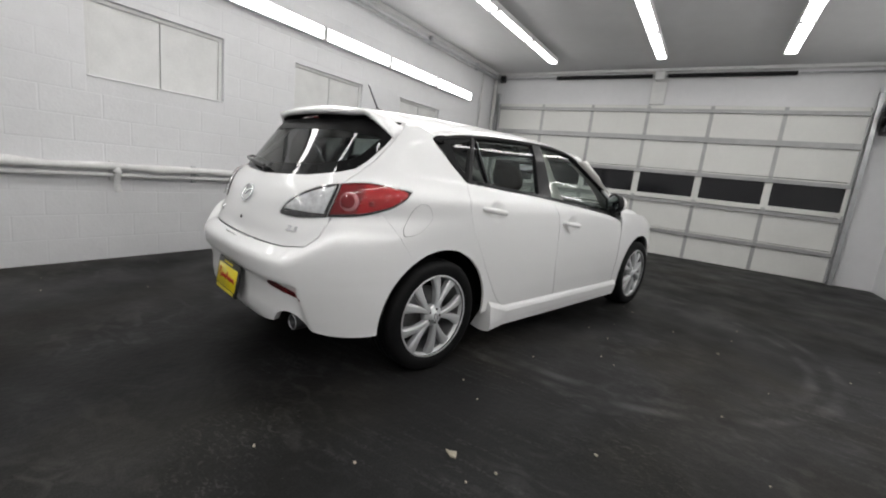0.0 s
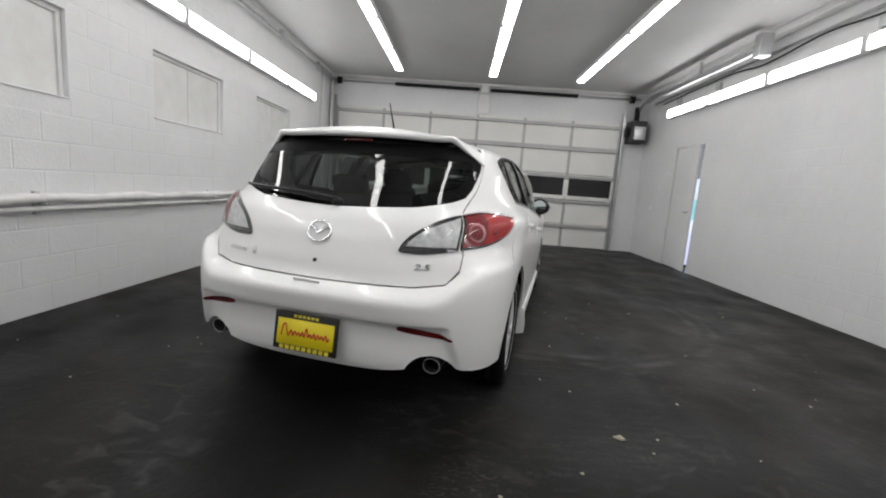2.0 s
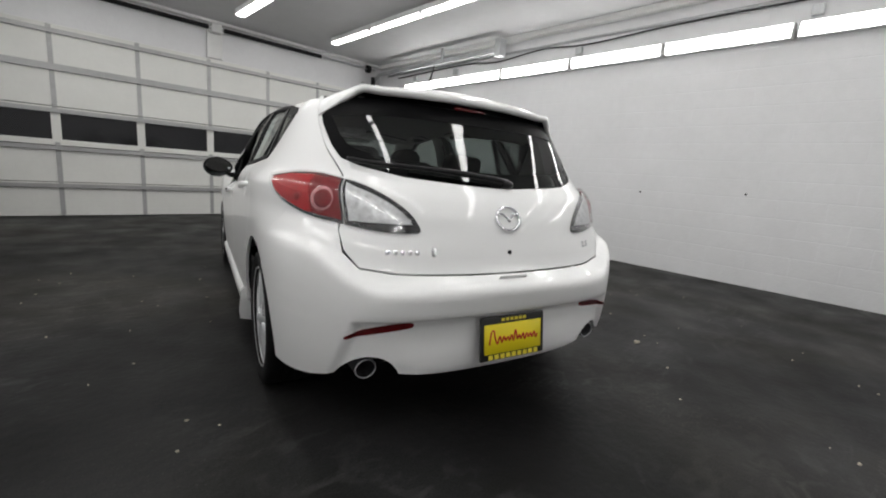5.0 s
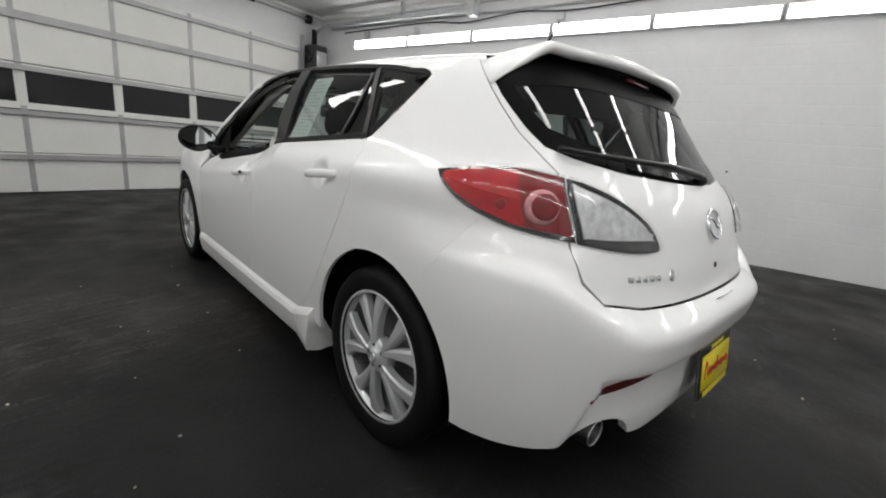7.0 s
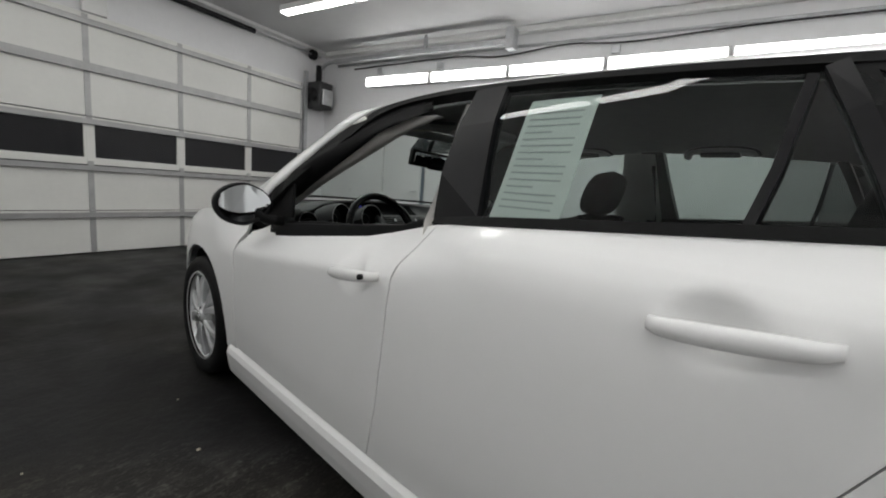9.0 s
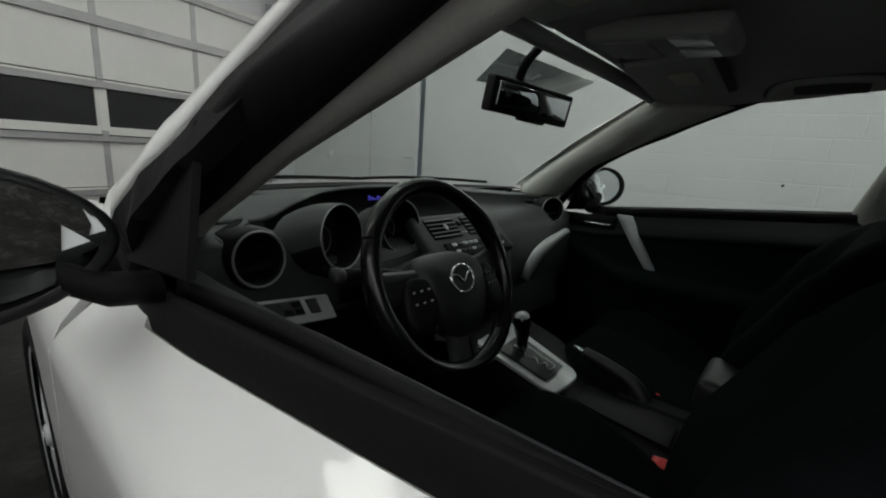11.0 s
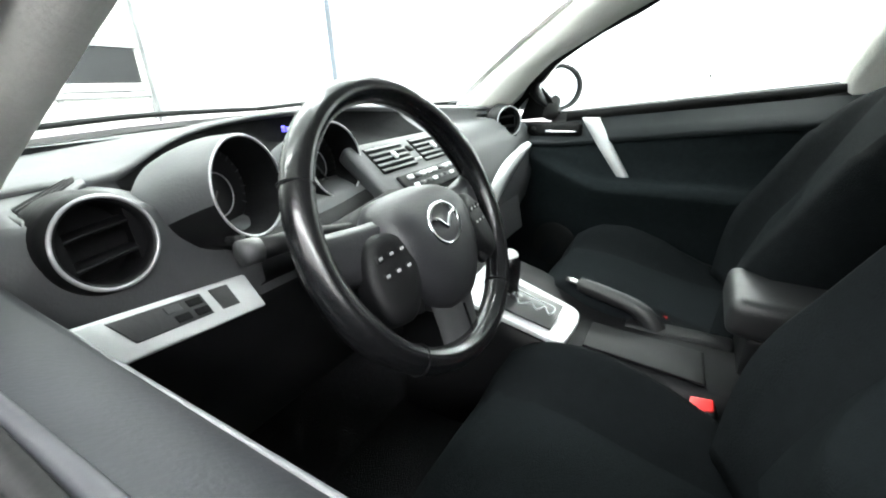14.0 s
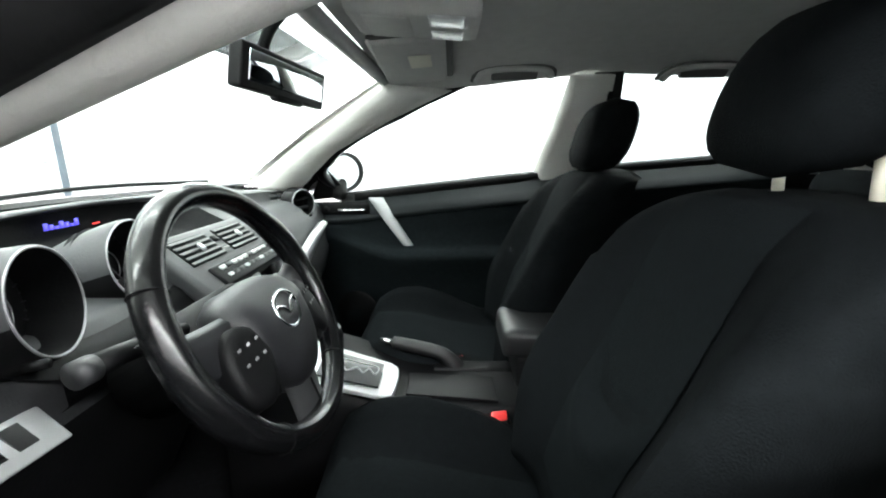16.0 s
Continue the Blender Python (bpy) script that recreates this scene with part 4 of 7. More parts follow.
    # reflector and tail pipe
    part("reflector", skin(curve([(-1.80, .440), (-1.88, .462), (-1.985, .480), (-2.03, .482), (-2.035, .462), (-1.965, .450), (-1.88, .438), (-1.815, .430)], 3, True), side, .002, .03, .02), REDD, car, "dark red bumper reflector")
    px = side * .575
    bm = bmesh.new()
    mm = Matrix.Translation((px, -1.940, .302)) @ pose(0, 0, 0, 90, 0, 0) @ Matrix.Diagonal((.80, .80, 1, 1))
    lathe(bm, [(.036, -.35), (.045, -.05), (.047, .05), (.045, .056), (.041, .05), (.039, -.1), (0.0, -.1)], mm @ Matrix.Diagonal((1.12, 1, 1, 1)), 28)
    part("tail_pipe", tidy(bm), SOOT, car, "sooty steel oval tail pipe")
    bm = bmesh.new()
    lathe(bm, [(.052, -.10), (.058, -.09), (.060, -.07), (.058, -.16), (.05, -.2)], mm @ Matrix.Diagonal((1.1, 1.0, 1, 1)), 28)
    rim = bmesh.new()
    torus(rim, mm @ Matrix.Translation((0, 0, .054)) @ Matrix.Diagonal((1.12, 1, 1, 1)), .043, .0028, 1, 1, 32, 8)
    part("pipe_rim", tidy(rim), GALV, car, "bright rim of the tail pipe")
    part("pipe_surround", tidy(bm), RUBBER, car, "black recess round the tail pipe")
    # headlamp
    part("headlamp", skin([(1.45, .80), (PIL(.8) + .42, .78), (PIL(.7) + .72, .715), (PIL(.66) + .68, .66), (PIL(.7) + .35, .71), (1.5, .74)], side, .004, .04, .02), CLEARL, car, "clear swept headlamp")
    # wheel arch liners
    for yc in (AX, -AX):
        bm = bmesh.new()
        rows = []
        for k in range(41):
            a = math.radians(-12 + 204 * k / 40)
            rows.append([Vector((side * x, yc + r * math.cos(a), .305 + r * math.sin(a))) for x, r in ((.80 if yc > 0 else .79, .385), (.56, .395), (.56, .1))])
        rings(bm, rows)
        part("arch_liner", tidy(bm), RUBBER, car, "black wheel arch liner")

part("rear_bumper", skin(bumper, 1, step=.017, skirt=.03, rows=(.501, .494, .486, .479)), PAINT, car, "white rear bumper with a body-coloured lower valance")
part("tailgate", skin(tailgate, 1, step=.026), PAINT, car, "white tailgate")
rear_glass = [(-1.478, 1.30), (-1.51, 1.25), (-1.562, 1.18), (-1.65, 1.09), (-1.705, 1.045), (-1.79, 1.02), (-1.95, .99), (-2.2, .968)]
rear_glass = rear_glass + flip(rear_glass)[::-1][1:]
part("rear_glass", skin(shrink(rear_glass, .004), 1, -.004, .05, 0), GLASSR, car, "tinted rear window glass")
# black band round the rear glass
bm = bmesh.new()
rim_o = rear_glass
rim_i = shrink(rear_glass, .058)
rows = [[body(*p, 1, -.0025) for p in rim_o], [body(*p, 1, -.0022) for p in rim_i]]
rings(bm, [list(x) for x in zip(*rows)])
part("glass_band", tidy(bm), ENAMEL_SHADE, car, "black enamel band round the rear glass")
# added black sheet: the dark under the spoiler overhang, painted over the glass top
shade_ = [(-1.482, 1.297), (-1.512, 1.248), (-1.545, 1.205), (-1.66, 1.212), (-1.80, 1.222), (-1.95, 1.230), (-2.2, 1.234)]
part("overhang_shade", skin(shade_ + flip(shade_)[::-1][1:], 1, -.0014, .04, 0), ENAMEL_SHADE, car, "black sheet painting spoiler shade on the rear glass")

# roof: a dome from window top to window top
ZTOP = [(-1.46, 1.284), (-1.32, 1.284), (s_at(-1.298, 1.253), 1.253)] + [(a, b + .003) for a, b in DLO_TOP if -1.225 < a < .10]


def roof_edge(s):
    """The dome's edge on the right flank at s, or ahead of the doors at y."""
    if s > .10:
        f = (s - .10) / .30
        return Vector((.651 - .066 * f, s, 1.312 + .006 * f))
    return body(s, float(np.interp(s, [p[0] for p in ZTOP], [p[1] for p in ZTOP])), 1)


bm = bmesh.new()
rows = []
for s in list(np.linspace(-1.452, -1.20, 12)) + list(np.linspace(-1.15, .40, 32)):
    e = roof_edge(s)
    t = (e.y + 1.47) / 1.87
    yc = -1.565 + 2.08 * t
    zc = float(np.interp(yc, [-1.57, -1.33, -.9, -.3, .2, .52], [1.382, 1.410, 1.430, 1.436, 1.422, 1.384]))
    row = []
    for f in np.linspace(-1, 1, 31):
        u = 1 - (1 - abs(f)) ** 1.5
        row.append(Vector((math.copysign(e.x * u, f), e.y + (yc - e.y) * (1 - u * u), e.z + (zc - e.z) * max(0, 1 - u ** 2) ** .95)))
    rows.append(row)
rings(bm, rows)
ROOF_FRONT = [rows[-1][round(i * 30 / 24)] for i in range(25)]
part("roof", tidy(bm), PAINT, car)
# windscreen
bm = bmesh.new()
rows = []
for k in range(13):
    t = k / 12
    row = []
    for p in ROOF_FRONT:
        f = p.x / ROOF_FRONT[-1].x
        row.append(p.lerp(Vector((.745 * f, 1.02 + .27 * (1 - f * f), .925 + .02 * (1 - f * f))), t) + Vector((0, .03, .03)) * math.sin(math.pi * t) * .5)
    rows.append(row)
rings(bm, rows)
part("windscreen", tidy(bm), GLASSF, car, "clear windscreen glass")
# bonnet, wing tops and cowl
bm = bmesh.new()
rows = []
top_line = [(1.06, .889)] + [(PIL(z) + q, z) for q, z in ((.12, .872), (.3, .847), (.5, .802), (.7, .767), (.85, .735), (.97, .705))]
for s, z in curve(top_line, 4):
    p = body(s, z, 1)
    h = .052 * min(1, (2.2 - p.y) / .7)
    rows.append([Vector((p.x * f, max(p.y, 1.07 + .26 * (1 - f * f)), p.z + h * (1 - abs(f) ** 2.4) - .25 * max(0, 1.07 + .26 * (1 - f * f) - p.y) * .1)) for f in np.linspace(-1, 1, 21)])
rings(bm, rows)
part("bonnet", tidy(bm), PAINT, car)
for side in (1, -1):
    bm = bmesh.new()
    rows = []
    for y in np.linspace(.84, 1.10, 8):
        z = float(np.interp(y, [.60, .822, 1.10], [.872, .893, .884]))
        p = body(y, z, side)
        rows.append([p, p + Vector((-side * .03, 0, .022)), p + Vector((-side * .075, 0, .034)), p + Vector((-side * .11, .02, .030))])
    rings(bm, rows)
    part("wing_top", tidy(bm), PAINT, car, "white wing top beside the windscreen")
bm = bmesh.new()
rows = [[Vector((.745 * f, 1.0 + .27 * (1 - f * f) + dy, z)) for f in np.linspace(-1, 1, 17)] for dy, z in ((-.02, .925), (.03, .932), (.09, .925), (.12, .90))]
rings(bm, rows)
part("cowl", tidy(bm), RUBBER, car, "black plastic cowl below the windscreen")
for x0, x1, yb in ((-.60, .05, 1.16), (.05, .66, 1.12)):
    bm = bmesh.new()
    pipe(bm, curve([(x1, 1.31 if x1 < .5 else 1.12, .945), ((x0 + x1) / 2, 1.275, .952), (x0, yb if x0 < -.5 else 1.30, .945)], 5), .006, 8)
    part("front_wiper", bm, RUBBER, car, "black wiper arm and blade")

# spoiler over the rear glass, its ends wrapped down to the pillars
def spoiler_line(f):
    """Front edge and trailing edge at f across."""
    e, sg = abs(f), math.copysign(1, f)
    if e < .85:
        k = e / .85
        x = .505 * k
        T = Vector((x, -1.708 + .076 * k ** 2.6, 1.344 - .010 * k ** 2 + .008 * smooth(.80, 1, k)))
        ro = roof_edge(-1.452)
        u = min(1, x / ro.x)
        F = Vector((x, ro.y + (-1.565 - ro.y) * (1 - u * u), ro.z + (1.382 - ro.z) * max(0, 1 - u * u) ** .95 + .001))
    else:
        k = (e - .85) / .15
        A, B, C = Vector((.505, -1.632, 1.342)), Vector((.566, -1.580, 1.284)), body(-1.527, 1.208, 1, .006)
        T = A * (1 - k) ** 2 + B * 2 * k * (1 - k) + C * k * k
        ro = roof_edge(-1.452)
        u0 = .505 / ro.x
        G = Vector((.505, ro.y + (-1.565 - ro.y) * (1 - u0 * u0), ro.z + (1.382 - ro.z) * (1 - u0 * u0) ** .95 + .001))
        H = body(-1.456, 1.286, 1, .003)
        F = G.lerp(H, k / .45) if k < .45 else body(-1.456 - .062 * (k - .45) / .55, 1.286 - .074 * (k - .45) / .55, 1, .004)
    for v in (T, F):
        v.x *= sg
    return F, T


bm = bmesh.new()
rows = []
under = []
for f in np.linspace(-1, 1, 61):
    F, T = spoiler_line(f)
    e = abs(f)
    w = 1 - smooth(.87, 1, e)
    M = F.lerp(T, .5) + Vector((0, 0, .010 * w))
    U = T + Vector((-.008 * f, .016 * w + .008, -.024 * w - .003))
    rows.append([F + Vector((0, .006, -.03 * w - .004)), F, F.lerp(M, .5) + Vector((0, 0, .003 * w)), M, M.lerp(T, .6) + Vector((0, 0, .004 * w)), T + Vector((0, .006, .001)), T, T + Vector((0, .004, -.017 * w - .003)), U])
    under.append([U + Vector((0, -.002, -.001)), U + Vector((0, .030 * w + .004, -.010 * w)), U + Vector((0, .085 * w + .008, -.008 * w))])
rings(bm, rows, True, True)
part("spoiler", tidy(bm), PAINT, car, "white roof spoiler")
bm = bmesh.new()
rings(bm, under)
part("spoiler_underside", tidy(bm), ENAMEL_SHADE, car, "black underside of the spoiler")
bm = bmesh.new()
box(bm, (-.085, -1.672, 1.296), (.085, -1.655, 1.309), .003, 1)
part("high_brake_lamp", bm, REDD, car, "dark red high brake lamp")
# aerial
bm = bmesh.new()
pipe(bm, [(0, -1.20, 1.415), (0, -1.212, 1.436), (0, -1.29, 1.562)], [.010, .005, .0035], 8)
part("aerial", bm, RUBBER, car, "black roof aerial")
bm = bmesh.new()
obox(bm, Matrix.Translation((0, -1.20, 1.417)), (.035, .06, .025), .01)
part("aerial_base", bm, RUBBER, car)

# rear wiper, badge, lock, plate, lettering
bm = bmesh.new()
pipe(bm, curve([body(-2.19, .985, 1, .02), body(-2.3, 1.005, 1, .026), body(-2.55, 1.02, 1, .024), body(-2.66, 1.035, 1, .016)], 5), [.012] * 6 + [.008] * 10, 8)
part("rear_wiper", bm, GLOSSB, car, "black rear wiper")
bm = bmesh.new()
bmesh.ops.create_uvsphere(bm, u_segments=16, v_segments=8, radius=.028, matrix=Matrix.Translation(body(-2.19, .98, 1, .01)) @ Matrix.Diagonal((1.1, .8, .7, 1)))
part("wiper_hub", bm, GLOSSB, car)


def on_tail(x, z, out):
    """A frame on the tail at x, z: its z axis points out, its x axis to the car's right as seen from behind."""
    lo, hi = MIDR, YR
    sd = 1 if x >= 0 else -1
    for _ in range(40):
        m = (lo + hi) / 2
        if abs(body(m, z, 1).x) > abs(x):
            hi = m
        else:
            lo = m
    p, n = body(lo, z, sd), skin_normal(max(lo, MIDR + .03), z, sd)
    if abs(x) < .05:
        n = Vector((0, n.y, n.z)).normalized()
    ax = Vector((0, 0, 1)).cross(n).normalized()
    ay = n.cross(ax)
    m = Matrix((ax, ay, n)).transposed().to_4x4()
    m.translation = p + n * out
    return m


bm = bmesh.new()
mb = on_tail(0, .852, .005)
torus(bm, mb, .052, .006, 1.12, .92)
pipe(bm, [mb @ Vector(p) for p in curve([(-.050, .018, .003), (-.026, .014, .005), (-.008, -.004, .006), (0, -.012, .006), (.008, -.004, .006), (.026, .014, .005), (.050, .018, .003)], 4)], .0055, 8)
part("tail_badge", tidy(bm), CHROME, car, "chrome oval badge")
bm = bmesh.new()
rod(bm, on_tail(0, .722, -.002) @ Vector((0, 0, 0)), on_tail(0, .722, .003) @ Vector((0, 0, 0)), .009, 16)
part("tailgate_lock", bm, BLACKM, car, "dark lock cylinder")
for x, w, n_ in ((-.505, .165, 6), ):
    for k in range(n_):
        bm = bmesh.new()
        m = on_tail(x + w * k / (n_ - 1) * .78, .725, .002)
        if k < 5:
            obox(bm, m, (.017, .016, .003), .003, 1)
        else:
            obox(bm, on_tail(x + w, .727, .002), (.018, .034, .003), .006, 1)
        part("model_lettering", bm, CHROME, car, "chrome lettering")
words("engine_lettering", "2.5", .036, on_tail(.492, .735, .002), CHROME, car, .001, .25, "chrome engine size lettering", .075)
bm = bmesh.new()
mp = Matrix.Translation((.005, REAR(.39) - .008, .392)) @ pose(0, 0, 0, 82, 0, 0)
obox(bm, mp, (.325, .175, .012), .006)
plate = part("plate_frame", bm, PLATEB, car, "black dealer plate frame")
bm = bmesh.new()
obox(bm, mp @ Matrix.Translation((0, -.002, .006)), (.290, .118, .004), .003, 1)
part("dealer_plate", bm, PLATEY, plate, "yellow dealer plate")
stroke = [(-.122, -.022), (-.112, .026), (-.100, .030), (-.094, .004), (-.086, -.018)] + [(-.080 + .0098 * k, (.004 if k % 2 else -.016) + (.020 if k == 9 else 0) + .003 * math.sin(k * 2.1)) for k in range(21)] + [(.124, -.004)]
bm = bmesh.new()
pipe(bm, [mp @ Vector((x, y, .0090)) for x, y in curve(stroke, 4)], .0036, 6, .0012, up=mp.to_3x3() @ Vector((0, 0, 1)))
part("plate_mark", bm, INKR, plate, "red brush scrawl")
for k in range(9):
    bm = bmesh.new()
    obox(bm, mp @ Matrix.Translation((-.115 + .029 * k, -.074, .0075)), (.020, .018, .002))
    part("frame_mark", bm, INKY, plate, "", False)
for k in range(6):
    bm = bmesh.new()
    obox(bm, mp @ Matrix.Translation((-.055 + .022 * k, .072, .0075)), (.015, .012, .002))
    part("frame_mark", bm, INKY, plate, "", False)
# step pad in the bumper's top edge
bm = bmesh.new()
obox(bm, Matrix.Translation((-.01, REAR(.628) - .0005, .630)) @ pose(0, 0, 0, -52, 0, 0), (.135, .030, .004), .0015, 1)
part("tailgate_grip", bm, PAINT, car, "white grip recess cover")
# fuel flap
bm = bmesh.new()
flap = [(-1.358 + .050 * math.cos(a), .830 + .078 * math.sin(a)) for a in [2 * math.pi * k / 28 for k in range(28)]]
part("flap_seam", skin([(-1.358 + .0512 * math.cos(a), .830 + .0796 * math.sin(a)) for a in [2 * math.pi * k / 36 for k in range(36)]], 1, .0008, .03, 0), RUBBER, car, "dark seam round the fuel flap")
part("fuel_flap", skin(flap, 1, .0026, .03, .006), PAINT, car, "round white fuel flap")

# undertray
bm = bmesh.new()
box(bm, (-.60, -1.78, .19), (.60, 1.9, .26), .03, 1)
part("undertray", bm, RUBBER, car, "black undertray")

# wheels
SEG = 60


def wheel(x, y, side):
    m = Matrix.Translation((x, y, .305)) @ pose(0, 0, 0, 0, 90 * side, 0)
    bm = bmesh.new()
    lathe(bm, [(.221, .010), (.229, .013), (.233, .006), (.220, -.005), (.212, -.02)], m, 48)
    w = part("wheel", tidy(bm), ALLOY, car, "silver alloy wheel with ten paired spokes")
    bm = bmesh.new()
    prof = [(.222, .0), (.232, .010), (.246, .017), (.275, .019), (.296, .013), (.308, -.004), (.3105, -.02), (.3105, -.045), (.304, -.047), (.304, -.053), (.3115, -.055), (.3115, -.09), (.305, -.092), (.305, -.098), (.3115, -.10), (.3115, -.135), (.304, -.137), (.304, -.143), (.3105, -.145), (.308, -.175), (.29, -.2), (.25, -.203), (.22, -.195)]
    lathe(bm, prof, m, SEG)
    part("tyre", tidy(bm), TYRE, w, "black road tyre")
    bm = bmesh.new()
    lathe(bm, [(.213, -.018), (.205, -.04), (.195, -.10), (.21, -.19), (.222, -.195)], m, 48)
    part("rim_barrel", tidy(bm), RIMIN, w, "dull dark rim barrel")
    bm = bmesh.new()
    lathe(bm, [(0, -.085), (.145, -.085), (.147, -.10), (0, -.1)], m, 40)
    part("brake_disc", tidy(bm), RIMIN, w, "steel brake disc")
    for k in range(10):
        a = 2 * math.pi * (k // 2) / 5 + (.20 if k % 2 else -.20) + math.pi / 2
        aim = a + (.11 if k % 2 else -.11)
        rows = []
        for t in np.linspace(0, 1, 8):
            r = .045 + .175 * t
            an = a * (1 - t) + aim * t - (.10 if k % 2 else -.10) * (1 - t)
            hw = .0125 + .018 * t ** 1.6
            h = .006 + .004 * math.sin(math.pi * t) - .012 * t
            c, d = Vector((math.cos(an) * r, math.sin(an) * r, 0)), Vector((-math.sin(an), math.cos(an), 0))
            rows.append([m @ (c + d * (hw * u) + Vector((0, 0, h + z))) for u, z in ((-1, -.03), (-1, -.004), (-.55, .002), (.55, .002), (1, -.004), (1, -.03))])
        bm = bmesh.new()
        rings(bm, rows, True, True)
        part("spoke", tidy(bm), ALLOY, w, "", False)
    bm = bmesh.new()
    lathe(bm, [(0, .018), (.022, .017), (.028, .013), (.030, .006), (.052, .004), (.062, -.006), (.06, -.04)], m, 32)
    part("hub", tidy(bm), ALLOY, w)
    bm = bmesh.new()
    torus(bm, m @ Matrix.Translation((0, 0, .018)), .017, .0025, 1, .85, 20, 6)
    part("cap_badge", tidy(bm), CHROME, w)
    for k in range(5):
        a = 2 * math.pi * k / 5 + .3
        bm = bmesh.new()
        rod(bm, m @ Vector((math.cos(a) * .043, math.sin(a) * .043, -.01)), m @ Vector((math.cos(a) * .043, math.sin(a) * .043, .006)), .009, 6)
        part("wheel_nut", bm, BLACKM, w)


for y in (AX, -AX):
    for side in (1, -1):
        wheel(side * (.852 if y > 0 else .836), y, side)

# door mirrors
for side in (1, -1):
    bm = bmesh.new()
    c = Vector((-.932, .600, .942)) if side < 0 else Vector((.846, .668, .967))
    rows = []
    for t in np.linspace(0, 1, 11):
        sc = math.sqrt(max(0, 1 - (t * .98) ** 2.4))
        rows.append([c + Vector((side * (-.005 + .104 * sc * math.cos(a) * (1 if math.cos(a) * 1 > 0 else 1.0)), -.015 + .105 * t, .078 * sc * math.sin(a) * (1 - .22 * (math.cos(a) < 0) * abs(math.cos(a))))) for a in [2 * math.pi * k / 28 for k in range(28)]])
    spin = Matrix.Translation(c) @ pose(0, 0, 0, 0, 0, -34 if side > 0 else 0) @ Matrix.Translation(-c)
    cut_ = 8 if side < 0 else 4
    rings(bm, [[spin @ p for p in row] for row in rows[cut_:]], True, True)
    mr = part("door_mirror", tidy(bm), PAINT, car, "door mirror in body colour with black rim")
    bm = bmesh.new()
    rings(bm, [[spin @ p for p in row] for row in rows[:cut_ + 1]], True)
    part("mirror_housing", tidy(bm), GLOSSB, mr, "black rear half of the mirror housing")
    bm = bmesh.new()
    rows = []
    for dy, k in ((-.008, 1.03), (-.024, 1.03), (-.026, .98), (-.022, .86)):
        rows.append([c + Vector((side * (-.005 + .104 * k * math.cos(a)), dy, .078 * k * math.sin(a) * (1 - .22 * (math.cos(a) < 0) * abs(math.cos(a))))) for a in [2 * math.pi * j / 28 for j in range(28)]])
    rings(bm, [[spin @ p for p in row] for row in rows], True)
    part("mirror_rim", tidy(bm), GLOSSB, mr, "black rim")
    bm = bmesh.new()
    vs = [bm.verts.new(spin @ (c + Vector((side * (-.005 + .095 * math.cos(a)), -.017 + (.010 * math.cos(a) - .034 * math.sin(a) if side < 0 else 0), .071 * math.sin(a) * (1 - .22 * (math.cos(a) < 0) * abs(math.cos(a))))))) for a in [2 * math.pi * j / 28 for j in range(28)]]
    bm.faces.new(vs)
    part("mirror_glass", bm, MIRROR, mr, "mirror glass", False)
    bm = bmesh.new()
    rows = [[Vector((side * x, y + .028 * math.cos(a), z + .02 * math.sin(a))) for a in [2 * math.pi * j / 12 for j in range(12)]] for x, y, z in (((.79, .565, .880), (.84, .575, .884), (.875, .60, .90)) if side < 0 else ((.76, .66, .880), (.79, .665, .895), (.82, .67, .925)))]
    rings(bm, rows, True, True)
    part("mirror_arm", tidy(bm), RUBBER, mr, "black mirror foot")
    bm = bmesh.new()
    p3 = [body(y, z, side, .004) for y, z in (((.76, .875), (.50, .900), (.56, 1.075)) if side < 0 else ((.80, .850), (.630, .870), (.715, .995)))]
    vs = [bm.verts.new(p) for p in p3] + [bm.verts.new(p - Vector((side * (.010 if side < 0 else .03), 0, 0))) for p in p3]
    bm.faces.new(vs[:3]), bm.faces.new(vs[3:])
    for i in range(3):
        bm.faces.new((vs[i], vs[(i + 1) % 3], vs[3 + (i + 1) % 3], vs[3 + i]))
    part("mirror_sail", tidy(bm), RUBBER, mr, "black corner piece of the window", False)

# price sheet inside the left rear window
bm = bmesh.new()
sh = lambda y, z: Vector((-(HALF(z) * narrow(y) - .016), y, z))
rows = [[sh(y, z) for y in np.linspace(-.45, -.62, 5)] for z in np.linspace(.99, 1.275, 8)]
rings(bm, rows)
ps = part("price_sheet", bm, PAPER, car, "white printed price sheet behind the window")
for k in range(16):
    z = 1.255 - .0155 * k
    bm = bmesh.new()
    ln = .13 if k % 4 else .07
    rings(bm, [[sh(y, z + dz) + Vector((-.0015, 0, 0)) for y in (-.465, -.465 - ln)] for dz in (0, .004)])
    part("print_line", bm, INKG, ps)

# ---- inside the car ----
SOFT = mat("dark_soft_dash", (.043, .044, .047), .52, 0, 0, .10, 20, .12, 300)
HARD = mat("black_hard_trim", (.0044, .0044, .0050), .52, 0, 0, .15, 20, .08, 200, spec=.17)
HUBM = mat("charcoal_hub_skin", (.0135, .0135, .0155), .46, 0, 0, .12, 30, .12, 320, spec=.4)
# one sill trim in two tones: lit left door, shaded right door
SILL_LIT = mat("lit_door_sill", (.0135, .0142, .0175), .55, 0, 0, .12, 20, .08, 300, spec=.25)
SILL_SHADED = mat("shaded_door_sill", (.0078, .0100, .0115), .55, 0, 0, .12, 20, .08, 300, spec=.15)
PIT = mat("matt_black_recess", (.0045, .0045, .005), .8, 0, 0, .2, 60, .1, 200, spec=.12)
DIALM = mat("dim_dial_print", (.085, .085, .09), .6)
SPOKEM = mat("dark_satin_silver", (.070, .071, .074), .38, .35, 0, .06, 20)
